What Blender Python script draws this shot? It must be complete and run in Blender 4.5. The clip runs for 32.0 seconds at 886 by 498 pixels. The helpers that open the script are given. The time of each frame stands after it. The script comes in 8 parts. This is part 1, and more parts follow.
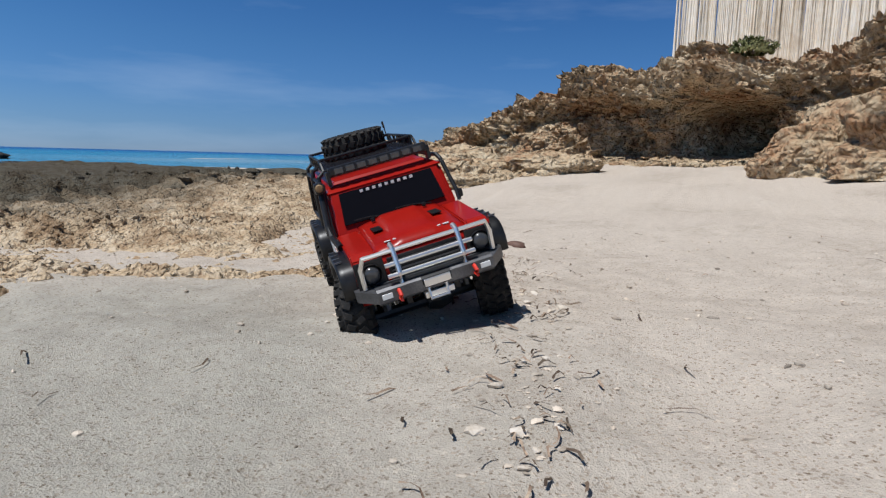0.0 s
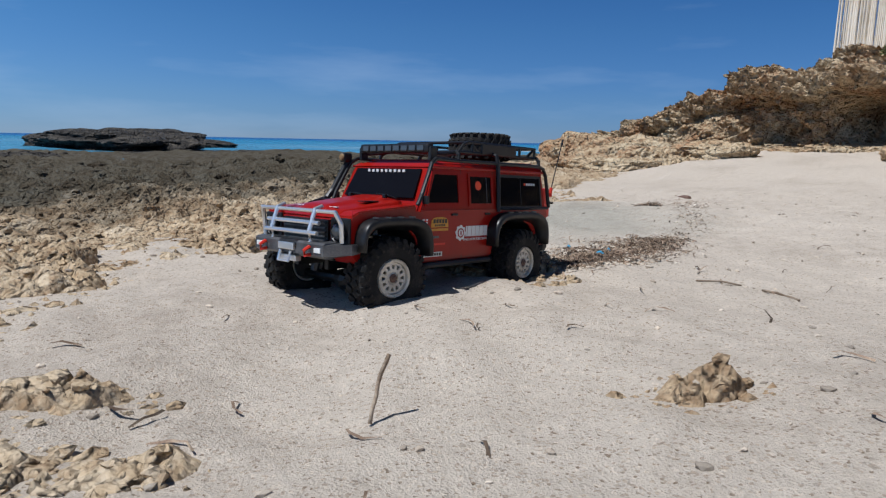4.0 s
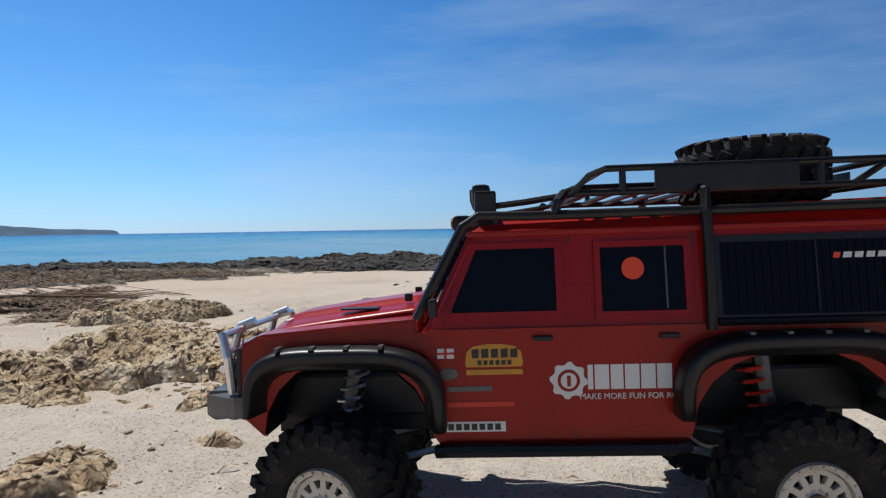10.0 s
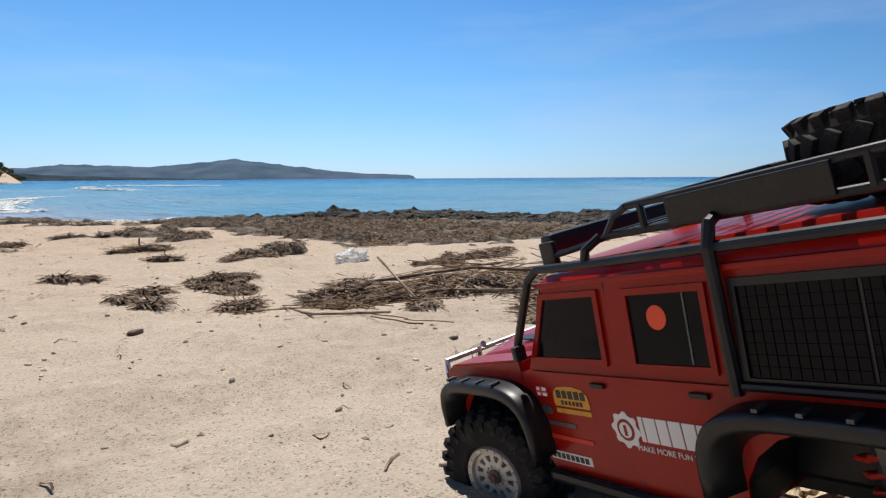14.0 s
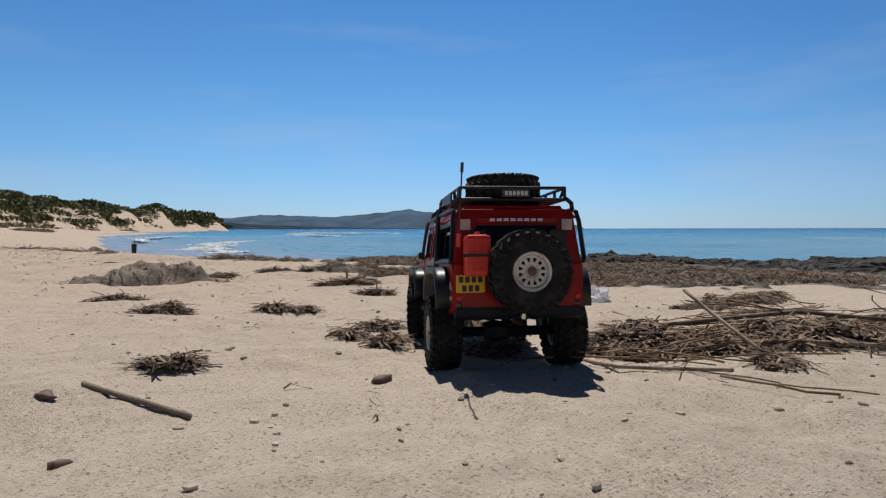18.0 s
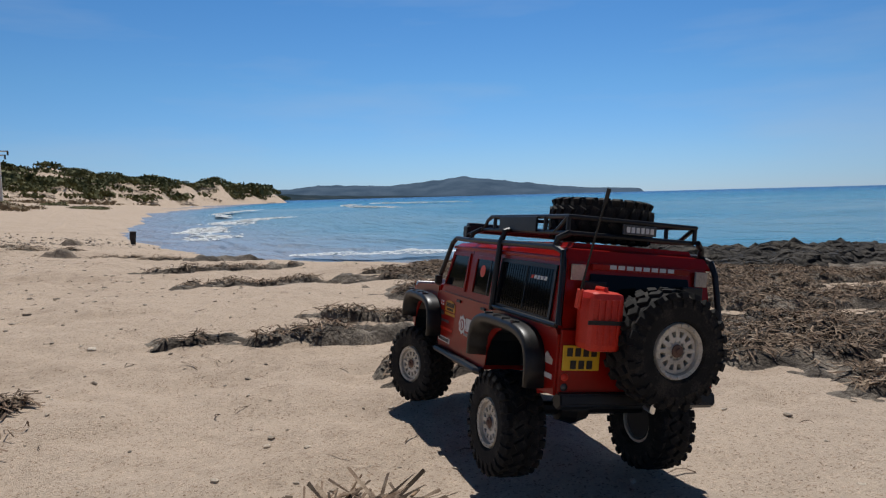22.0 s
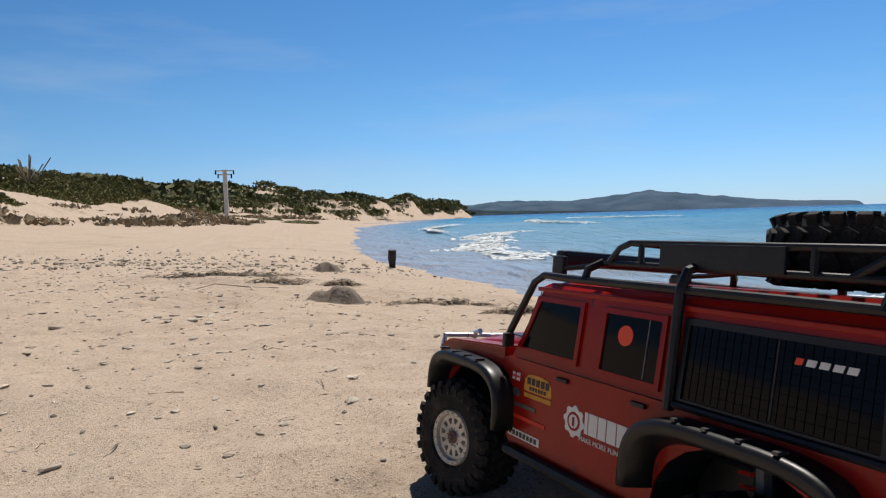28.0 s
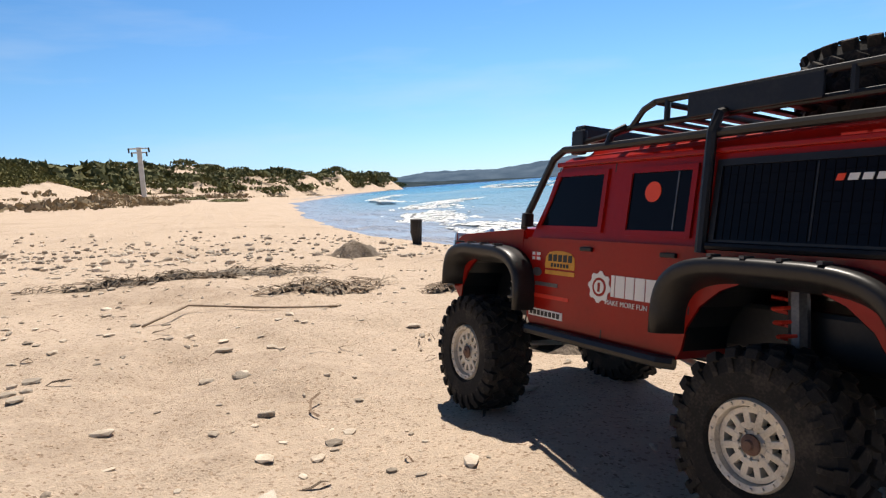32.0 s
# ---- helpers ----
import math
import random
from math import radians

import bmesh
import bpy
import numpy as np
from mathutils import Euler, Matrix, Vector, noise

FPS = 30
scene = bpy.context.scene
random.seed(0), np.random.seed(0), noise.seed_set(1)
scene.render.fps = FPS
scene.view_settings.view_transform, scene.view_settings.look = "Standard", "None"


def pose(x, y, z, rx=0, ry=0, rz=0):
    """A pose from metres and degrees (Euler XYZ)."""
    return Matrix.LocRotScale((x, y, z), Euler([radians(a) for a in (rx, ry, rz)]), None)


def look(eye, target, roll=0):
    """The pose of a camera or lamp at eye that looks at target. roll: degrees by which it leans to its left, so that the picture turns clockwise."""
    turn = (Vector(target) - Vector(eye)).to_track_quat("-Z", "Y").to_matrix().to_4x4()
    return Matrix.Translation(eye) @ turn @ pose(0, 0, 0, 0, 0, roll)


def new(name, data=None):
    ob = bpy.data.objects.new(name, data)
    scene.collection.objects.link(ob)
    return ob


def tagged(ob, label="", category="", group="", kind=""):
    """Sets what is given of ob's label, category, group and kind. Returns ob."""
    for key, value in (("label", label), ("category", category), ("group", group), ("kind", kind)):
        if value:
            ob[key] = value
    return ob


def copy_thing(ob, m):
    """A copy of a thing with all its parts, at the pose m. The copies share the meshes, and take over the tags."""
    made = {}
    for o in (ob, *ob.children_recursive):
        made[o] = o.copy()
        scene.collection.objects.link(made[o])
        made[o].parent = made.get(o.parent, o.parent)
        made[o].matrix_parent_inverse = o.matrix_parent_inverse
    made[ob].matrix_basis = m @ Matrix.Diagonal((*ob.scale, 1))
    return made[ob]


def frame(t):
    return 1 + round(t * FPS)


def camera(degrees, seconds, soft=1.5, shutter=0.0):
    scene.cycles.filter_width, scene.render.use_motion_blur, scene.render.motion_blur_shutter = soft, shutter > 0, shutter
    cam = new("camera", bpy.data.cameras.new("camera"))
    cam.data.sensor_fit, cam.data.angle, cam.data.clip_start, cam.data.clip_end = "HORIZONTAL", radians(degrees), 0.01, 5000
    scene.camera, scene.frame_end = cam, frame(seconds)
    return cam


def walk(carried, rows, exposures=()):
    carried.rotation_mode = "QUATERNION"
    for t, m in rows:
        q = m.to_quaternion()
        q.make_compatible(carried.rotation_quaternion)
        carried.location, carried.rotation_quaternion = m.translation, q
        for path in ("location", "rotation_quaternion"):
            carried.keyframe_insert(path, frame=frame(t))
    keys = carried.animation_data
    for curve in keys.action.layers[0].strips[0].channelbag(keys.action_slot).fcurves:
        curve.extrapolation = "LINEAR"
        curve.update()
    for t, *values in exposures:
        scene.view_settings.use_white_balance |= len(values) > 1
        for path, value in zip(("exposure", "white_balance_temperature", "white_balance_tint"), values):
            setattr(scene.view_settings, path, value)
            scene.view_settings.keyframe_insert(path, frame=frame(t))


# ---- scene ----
cam = camera(68.48, 32.0, soft=1.25)
walk(cam, [
    (0.0, pose(0.000, 0.000, 0.241, 82.01, -1.47, 22.25)),
    (0.5, pose(0.111, -0.227, 0.244, 80.12, -1.00, 18.25)),
    (1.0, pose(0.176, -0.406, 0.219, 81.72, -2.20, 11.94)),
    (1.5, pose(0.210, -0.684, 0.234, 83.78, -1.37, 11.60)),
    (2.0, pose(0.264, -1.024, 0.226, 80.43, 1.61, 17.95)),
    (2.5, pose(0.369, -1.273, 0.251, 80.63, 0.84, 21.50)),
    (4.5, pose(0.455, -1.805, 0.252, 81.19, -0.53, 39.21)),
    (5.0, pose(0.436, -1.916, 0.254, 82.46, 0.14, 41.35)),
    (5.5, pose(0.448, -1.954, 0.231, 82.09, -0.89, 50.34)),
    (6.0, pose(0.449, -2.005, 0.182, 83.34, -0.80, 60.32)),
    (6.5, pose(0.450, -2.071, 0.168, 84.30, 1.35, 62.97)),
    (7.0, pose(0.469, -2.145, 0.170, 83.90, 2.35, 66.59)),
    (7.5, pose(0.421, -2.188, 0.187, 86.88, 2.71, 71.85)),
    (8.0, pose(0.405, -2.261, 0.207, 88.60, 0.45, 77.06)),
    (8.5, pose(0.431, -2.295, 0.216, 87.94, -0.55, 84.80)),
    (9.0, pose(0.465, -2.462, 0.231, 87.74, 1.10, 91.87)),
    (9.5, pose(0.460, -2.625, 0.238, 87.42, 1.14, 95.78)),
    (10.0, pose(0.439, -2.602, 0.249, 88.22, 0.92, 107.16)),
    (10.5, pose(0.427, -2.615, 0.257, 90.63, -1.10, 115.64)),
    (11.0, pose(0.442, -2.788, 0.262, 89.29, 1.91, 122.69)),
    (11.5, pose(0.424, -2.883, 0.273, 86.58, 2.99, 131.27)),
    (12.0, pose(0.422, -2.951, 0.295, 81.94, 1.69, 133.70)),
    (12.5, pose(0.398, -3.055, 0.302, 81.85, 2.59, 125.52)),
    (13.0, pose(0.270, -3.226, 0.315, 84.40, 2.00, 123.45)),
    (13.5, pose(0.199, -3.407, 0.317, 83.48, 0.12, 131.24)),
    (15.5, pose(0.073, -3.904, 0.177, 84.57, 1.04, 130.38)),
    (16.0, pose(0.082, -3.940, 0.175, 84.73, 0.48, 135.86)),
    (16.5, pose(0.073, -3.989, 0.179, 85.68, 0.71, 141.42)),
    (17.0, pose(0.060, -4.025, 0.187, 86.71, 0.06, 143.55)),
    (17.5, pose(0.060, -4.040, 0.198, 87.45, -0.12, 144.94)),
    (18.0, pose(0.048, -4.062, 0.209, 88.22, 0.10, 145.74)),
    (18.5, pose(-0.018, -4.144, 0.296, 86.10, 1.15, 146.24)),
    (19.0, pose(-0.130, -4.381, 0.389, 86.10, 2.98, 149.43)),
    (19.5, pose(-0.302, -4.653, 0.398, 88.06, 3.58, 147.79)),
    (20.0, pose(-0.491, -4.898, 0.403, 86.58, 3.27, 147.37)),
    (20.5, pose(-0.621, -5.102, 0.388, 86.90, 2.96, 144.18)),
    (21.0, pose(-0.753, -5.357, 0.363, 86.43, 2.33, 143.29)),
    (21.5, pose(-0.914, -5.649, 0.330, 85.48, 3.41, 148.26)),
    (22.0, pose(-0.958, -5.882, 0.311, 85.38, 1.47, 150.61)),
    (22.5, pose(-1.018, -6.127, 0.284, 84.73, 2.97, 150.94)),
    (23.0, pose(-1.072, -6.293, 0.284, 84.77, 0.79, 155.38)),
    (23.5, pose(-1.113, -6.488, 0.287, 86.18, 1.22, 162.63)),
    (24.0, pose(-1.099, -6.739, 0.283, 87.25, 0.14, 170.31)),
    (24.5, pose(-1.065, -6.970, 0.280, 86.97, 1.00, 178.04)),
    (26.5, pose(-0.765, -7.989, 0.273, 87.65, 1.80, 178.39)),
    (27.0, pose(-0.718, -8.254, 0.295, 89.32, 2.86, 173.92)),
    (27.5, pose(-0.683, -8.469, 0.295, 87.94, 2.87, 168.14)),
    (28.0, pose(-0.646, -8.661, 0.272, 87.14, 1.68, 166.32)),
    (28.5, pose(-0.588, -8.873, 0.267, 86.43, 3.03, 171.31)),
    (29.0, pose(-0.526, -9.169, 0.268, 89.07, 4.18, 172.75)),
    (29.5, pose(-0.477, -9.475, 0.245, 87.40, 4.76, 166.84)),
    (30.0, pose(-0.527, -9.711, 0.220, 88.32, 5.67, 162.49)),
    (30.5, pose(-0.510, -10.097, 0.182, 87.84, 8.97, 156.46)),
    (31.0, pose(-0.466, -10.206, 0.172, 85.53, 6.13, 155.28)),
    (31.5, pose(-0.411, -10.328, 0.164, 84.89, 3.11, 158.09)),
    (32.0, pose(-0.381, -10.420, 0.193, 84.35, 4.10, 159.95)),
], exposures=[(0.0, -0.05, 6100, 10), (5.0, -0.1, 5950, 9), (9.0, -0.15, 6050, 7), (11.0, 0.05, 6550, 9), (13.0, 0.0, 6650, 10), (16.0, 0.15, 6800, 11), (17.0, -0.08, 6650, 10), (19.0, -0.42, 6500, 10), (24.0, -0.43, 6450, 10), (28.0, -0.12, 6750, 10), (30.0, 0.02, 6950, 10), (31.0, 0.4, 7300, 12), (32.0, 0.35, 7200, 12)])

# ---- light: high sun from the south-west, clear blue sky ----
SUN_DIR = Vector((-0.22, -0.385, 0.895)).normalized()
world = bpy.data.worlds.new("sky")
scene.world = world
world.use_nodes = True
wn = world.node_tree.nodes
sky = wn.new("ShaderNodeTexSky")
sky.sky_type = "NISHITA"
sky.sun_disc = False
sky.sun_elevation = math.asin(SUN_DIR.z)
sky.sun_rotation = math.atan2(SUN_DIR.x, SUN_DIR.y)
sky.altitude = 0
sky.air_density, sky.dust_density, sky.ozone_density = 1.0, 0.0, 4.0
wn["Background"].inputs["Strength"].default_value = 0.092
# thin high cloud streaks over the sea
tc = wn.new("ShaderNodeTexCoord")
mp = wn.new("ShaderNodeMapping")
mp.inputs["Scale"].default_value = (1.6, 1.6, 9.0)
mp.inputs["Rotation"].default_value = (0.03, 0.06, 0.4)
cn = wn.new("ShaderNodeTexNoise")
cn.inputs["Scale"].default_value, cn.inputs["Detail"].default_value, cn.inputs["Roughness"].default_value = 1.3, 5, 0.55
cr = wn.new("ShaderNodeValToRGB")
cr.color_ramp.elements[0].position, cr.color_ramp.elements[0].color = 0.50, (0, 0, 0, 1)
cr.color_ramp.elements[1].position, cr.color_ramp.elements[1].color = 0.95, (1, 1, 1, 1)
cm = wn.new("ShaderNodeMixRGB")
cm.blend_type = "MIX"
cm.inputs["Color2"].default_value = (6.0, 7.2, 8.8, 1)
cf = wn.new("ShaderNodeMath")
cf.operation = "MULTIPLY"
cf.inputs[1].default_value = 0.45
wl = world.node_tree.links
wl.new(tc.outputs["Generated"], mp.inputs["Vector"])
wl.new(mp.outputs["Vector"], cn.inputs["Vector"])
wl.new(cn.outputs["Fac"], cr.inputs["Fac"])
wl.new(cr.outputs["Color"], cf.inputs[0])
wl.new(cf.outputs[0], cm.inputs["Fac"])
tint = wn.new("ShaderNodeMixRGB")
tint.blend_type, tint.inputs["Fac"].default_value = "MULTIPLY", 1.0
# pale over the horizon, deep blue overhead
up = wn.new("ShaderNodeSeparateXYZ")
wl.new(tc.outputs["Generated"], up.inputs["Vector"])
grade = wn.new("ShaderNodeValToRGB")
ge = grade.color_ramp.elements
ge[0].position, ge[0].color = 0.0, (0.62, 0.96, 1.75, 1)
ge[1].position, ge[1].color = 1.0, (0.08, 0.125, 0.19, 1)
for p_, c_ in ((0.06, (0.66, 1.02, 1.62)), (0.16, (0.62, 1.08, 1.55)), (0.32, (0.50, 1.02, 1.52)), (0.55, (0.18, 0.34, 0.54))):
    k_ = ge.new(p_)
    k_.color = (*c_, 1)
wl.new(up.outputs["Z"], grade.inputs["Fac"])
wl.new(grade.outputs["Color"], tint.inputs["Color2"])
# darkest towards the north, square to the sun
side, north = wn.new("ShaderNodeValToRGB"), wn.new("ShaderNodeMapRange")
north.inputs["From Min"].default_value = -1.0
wl.new(up.outputs["Y"], north.inputs["Value"])
wl.new(north.outputs["Result"], side.inputs["Fac"])
side.color_ramp.elements[0].color, side.color_ramp.elements[1].color = (1.0, 0.93, 0.84, 1), (0.40, 0.42, 0.46, 1)
turn = wn.new("ShaderNodeMixRGB")
turn.blend_type, turn.inputs["Fac"].default_value = "MULTIPLY", 1.0
wl.new(sky.outputs["Color"], turn.inputs["Color1"])
wl.new(side.outputs["Color"], turn.inputs["Color2"])
# and brightest on the sunward, western side of the south
wdir, wpos, wfac, west = (wn.new("ShaderNode" + k) for k in ("Math", "Math", "Math", "MixRGB"))
wdir.operation, wdir.use_clamp = "MULTIPLY", True
wdir.inputs[1].default_value = -1.5
wl.new(up.outputs["Y"], wdir.inputs[0])
wpos.operation = "MULTIPLY"
wl.new(wdir.outputs[0], wpos.inputs[0])
wl.new(up.outputs["X"], wpos.inputs[1])
wfac.operation = "MULTIPLY_ADD"
wfac.inputs[1].default_value, wfac.inputs[2].default_value = -0.24, 1.0
wl.new(wpos.outputs[0], wfac.inputs[0])
west.blend_type, west.inputs["Fac"].default_value = "MULTIPLY", 1.0
wl.new(turn.outputs["Color"], west.inputs["Color1"])
wl.new(wfac.outputs[0], west.inputs["Color2"])
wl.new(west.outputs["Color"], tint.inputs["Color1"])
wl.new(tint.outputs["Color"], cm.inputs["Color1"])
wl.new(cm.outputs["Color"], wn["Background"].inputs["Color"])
sun = new("sun", bpy.data.lights.new("sun", "SUN"))
sun.data.energy, sun.data.angle, sun.data.color = 5.0, radians(0.53), (1.0, 0.97, 0.93)
sun.matrix_world = look(SUN_DIR * 50, (0, 0, 0))


# ---- materials ----
def material(name, base, rough=0.5, metal=0.0, vary=(), scale=8.0, bump=0.0, bump_scale=60.0, dist=0.002, spec=0.5, coat=0.0, alpha=None, object_random=0.0):
    """A surface of one base colour, with stains (vary: darker and lighter tints), fine grain and relief."""
    m = bpy.data.materials.new(name)
    m.use_nodes = True
    nt = m.node_tree
    n, l = nt.nodes, nt.links
    b = n["Principled BSDF"]
    b.inputs["Roughness"].default_value, b.inputs["Metallic"].default_value = rough, metal
    b.inputs["Specular IOR Level"].default_value, b.inputs["Coat Weight"].default_value = spec, coat
    b.inputs["Base Color"].default_value = (*base, 1)
    geo = n.new("ShaderNodeTexCoord")
    if vary:
        big, fine = n.new("ShaderNodeTexNoise"), n.new("ShaderNodeTexNoise")
        big.inputs["Scale"].default_value, big.inputs["Detail"].default_value = scale, 6
        fine.inputs["Scale"].default_value, fine.inputs["Detail"].default_value = scale * 14, 3
        l.new(geo.outputs["Object"], big.inputs["Vector"])
        l.new(geo.outputs["Object"], fine.inputs["Vector"])
        ramp = n.new("ShaderNodeValToRGB")
        e = ramp.color_ramp.elements
        e[0].position, e[0].color = 0.3, (*vary[0], 1)
        e[1].position, e[1].color = 0.7, (*vary[-1], 1)
        mid = e.new(0.5)
        mid.color = (*base, 1)
        add = n.new("ShaderNodeMath")
        add.operation = "MULTIPLY_ADD"
        add.inputs[1].default_value = 0.45
        l.new(fine.outputs["Fac"], add.inputs[0])
        sh = n.new("ShaderNodeMath")
        sh.operation = "MULTIPLY_ADD"
        sh.inputs[1].default_value, sh.inputs[2].default_value = 0.9, -0.17
        l.new(big.outputs["Fac"], sh.inputs[0])
        l.new(sh.outputs[0], add.inputs[2])
        l.new(add.outputs[0], ramp.inputs["Fac"])
        out = ramp.outputs["Color"]
        if object_random:
            info, hsv, mr = n.new("ShaderNodeObjectInfo"), n.new("ShaderNodeHueSaturation"), n.new("ShaderNodeMapRange")
            mr.inputs["To Min"].default_value, mr.inputs["To Max"].default_value = 1 - object_random, 1 + object_random
            l.new(info.outputs["Random"], mr.inputs["Value"])
            l.new(mr.outputs["Result"], hsv.inputs["Value"])
            l.new(out, hsv.inputs["Color"])
            out = hsv.outputs["Color"]
        l.new(out, b.inputs["Base Color"])
    if bump:
        bn, bp = n.new("ShaderNodeTexNoise"), n.new("ShaderNodeBump")
        bn.inputs["Scale"].default_value, bn.inputs["Detail"].default_value, bn.inputs["Roughness"].default_value = bump_scale, 8, 0.65
        bp.inputs["Strength"].default_value, bp.inputs["Distance"].default_value = bump, dist
        l.new(geo.outputs["Object"], bn.inputs["Vector"])
        l.new(bn.outputs["Fac"], bp.inputs["Height"])
        l.new(bp.outputs["Normal"], b.inputs["Normal"])
    if alpha is not None:
        b.inputs["Alpha"].default_value = alpha
    return m


def sand_material(name, light, dark, speck):
    """Shell sand: pale grains, coarse dark and white specks, damp and dry patches."""
    m = material(name, light, rough=0.92, vary=(dark, light), scale=1.7, spec=0.25)
    nt = m.node_tree
    n, l = nt.nodes, nt.links
    b = n["Principled BSDF"]
    before = b.inputs["Base Color"].links[0].from_socket
    geo = n.new("ShaderNodeTexCoord")
    grains, grit = n.new("ShaderNodeTexVoronoi"), n.new("ShaderNodeTexNoise")
    grains.inputs["Scale"].default_value = 420
    grit.inputs["Scale"].default_value, grit.inputs["Detail"].default_value, grit.inputs["Roughness"].default_value = 55, 9, 0.75
    for t in (grains, grit):
        l.new(geo.outputs["Object"], t.inputs["Vector"])
    sep = n.new("ShaderNodeSeparateColor")
    l.new(grains.outputs["Color"], sep.inputs["Color"])
    pick = n.new("ShaderNodeValToRGB")
    e = pick.color_ramp.elements
    e[0].position, e[0].color = 0.0, (*speck, 1)
    e[1].position, e[1].color = 0.085, (1, 1, 1, 1)
    k = e.new(0.05)
    k.color = (0.75, 0.72, 0.68, 1)
    l.new(sep.outputs["Red"], pick.inputs["Fac"])
    mul = n.new("ShaderNodeMixRGB")
    mul.blend_type, mul.inputs["Fac"].default_value = "MULTIPLY", 0.8
    l.new(before, mul.inputs["Color1"])
    l.new(pick.outputs["Color"], mul.inputs["Color2"])
    # coarse shell grit: few pale and brown pieces among the grains
    bits, bsep, bpick, bmix = (n.new("ShaderNode" + k) for k in ("TexVoronoi", "SeparateColor", "ValToRGB", "MixRGB"))
    bits.inputs["Scale"].default_value = 340
    l.new(geo.outputs["Object"], bits.inputs["Vector"])
    l.new(bits.outputs["Color"], bsep.inputs["Color"])
    q = bpick.color_ramp
    q.interpolation = "CONSTANT"
    q.elements[0].position, q.elements[0].color = 0.0, (0.42, 0.32, 0.24, 1)
    q.elements[1].position, q.elements[1].color = 0.045, (1, 1, 1, 1)
    for at, tone in ((0.90, (1.35, 1.32, 1.28, 1)), (0.955, (0.72, 0.60, 0.48, 1)), (0.985, (0.40, 0.38, 0.37, 1))):
        q.elements.new(at).color = tone
    l.new(bsep.outputs["Green"], bpick.inputs["Fac"])
    bmix.blend_type, bmix.inputs["Fac"].default_value = "MULTIPLY", 0.42
    l.new(mul.outputs["Color"], bmix.inputs["Color1"])
    l.new(bpick.outputs["Color"], bmix.inputs["Color2"])
    mul = bmix
    val = n.new("ShaderNodeMapRange")
    val.inputs["From Min"].default_value, val.inputs["From Max"].default_value = 0.3, 0.7
    val.inputs["To Min"].default_value, val.inputs["To Max"].default_value = 0.85, 1.07
    l.new(grit.outputs["Fac"], val.inputs["Value"])
    hsv = n.new("ShaderNodeHueSaturation")
    l.new(val.outputs["Result"], hsv.inputs["Value"])
    # more golden where the beach faces the bay
    gp, gs, gm, gold = (n.new("ShaderNode" + k) for k in ("NewGeometry", "SeparateXYZ", "MapRange", "MixRGB"))
    l.new(gp.outputs["Position"], gs.inputs["Vector"])
    l.new(gs.outputs["Y"], gm.inputs["Value"])
    gm.inputs["From Min"].default_value, gm.inputs["From Max"].default_value = -2.5, -7.0
    gold.blend_type, gold.inputs["Color2"].default_value = "MULTIPLY", (1.0, 0.91, 0.84, 1)
    l.new(gm.outputs["Result"], gold.inputs["Fac"])
    l.new(mul.outputs["Color"], gold.inputs["Color1"])
    # a damp, greyer hollow beside the rock shelf
    far, dnz, dad, dmr, damp = (n.new("ShaderNode" + k) for k in ("VectorMath", "TexNoise", "Math", "MapRange", "MixRGB"))
    far.operation = "DISTANCE"
    far.inputs[1].default_value = (-0.80, 0.40, 0.0)
    l.new(gp.outputs["Position"], far.inputs[0])
    dnz.inputs["Scale"].default_value, dnz.inputs["Detail"].default_value = 4.0, 5
    l.new(gp.outputs["Position"], dnz.inputs["Vector"])
    dad.operation = "MULTIPLY_ADD"
    dad.inputs[1].default_value = 0.4
    l.new(dnz.outputs["Fac"], dad.inputs[0])
    l.new(far.outputs["Value"], dad.inputs[2])
    dmr.inputs["From Min"].default_value, dmr.inputs["From Max"].default_value = 1.05, 0.60
    l.new(dad.outputs[0], dmr.inputs["Value"])
    damp.blend_type, damp.inputs["Color2"].default_value = "MULTIPLY", (0.74, 0.79, 0.80, 1)
    l.new(dmr.outputs["Result"], damp.inputs["Fac"])
    l.new(gold.outputs["Color"], damp.inputs["Color1"])
    l.new(damp.outputs["Color"], hsv.inputs["Color"])
    l.new(hsv.outputs["Color"], b.inputs["Base Color"])
    bp = n.new("ShaderNodeBump")
    bp.inputs["Strength"].default_value, bp.inputs["Distance"].default_value = 0.9, 0.0055
    add = n.new("ShaderNodeMath")
    add.operation = "MULTIPLY_ADD"
    add.inputs[1].default_value = 0.25
    l.new(grains.outputs["Distance"], add.inputs[0])
    l.new(grit.outputs["Fac"], add.inputs[2])
    l.new(add.outputs[0], bp.inputs["Height"])
    l.new(bp.outputs["Normal"], b.inputs["Normal"])
    return m


SAND = sand_material("shell_sand", (0.535, 0.465, 0.385), (0.44, 0.375, 0.305), (0.28, 0.2, 0.13))
ROCK = material("tan_limestone", (0.52, 0.395, 0.255), 0.95, vary=((0.28, 0.185, 0.105), (0.63, 0.52, 0.375)), scale=7, bump=1.0, bump_scale=75, dist=0.007, spec=0.2)

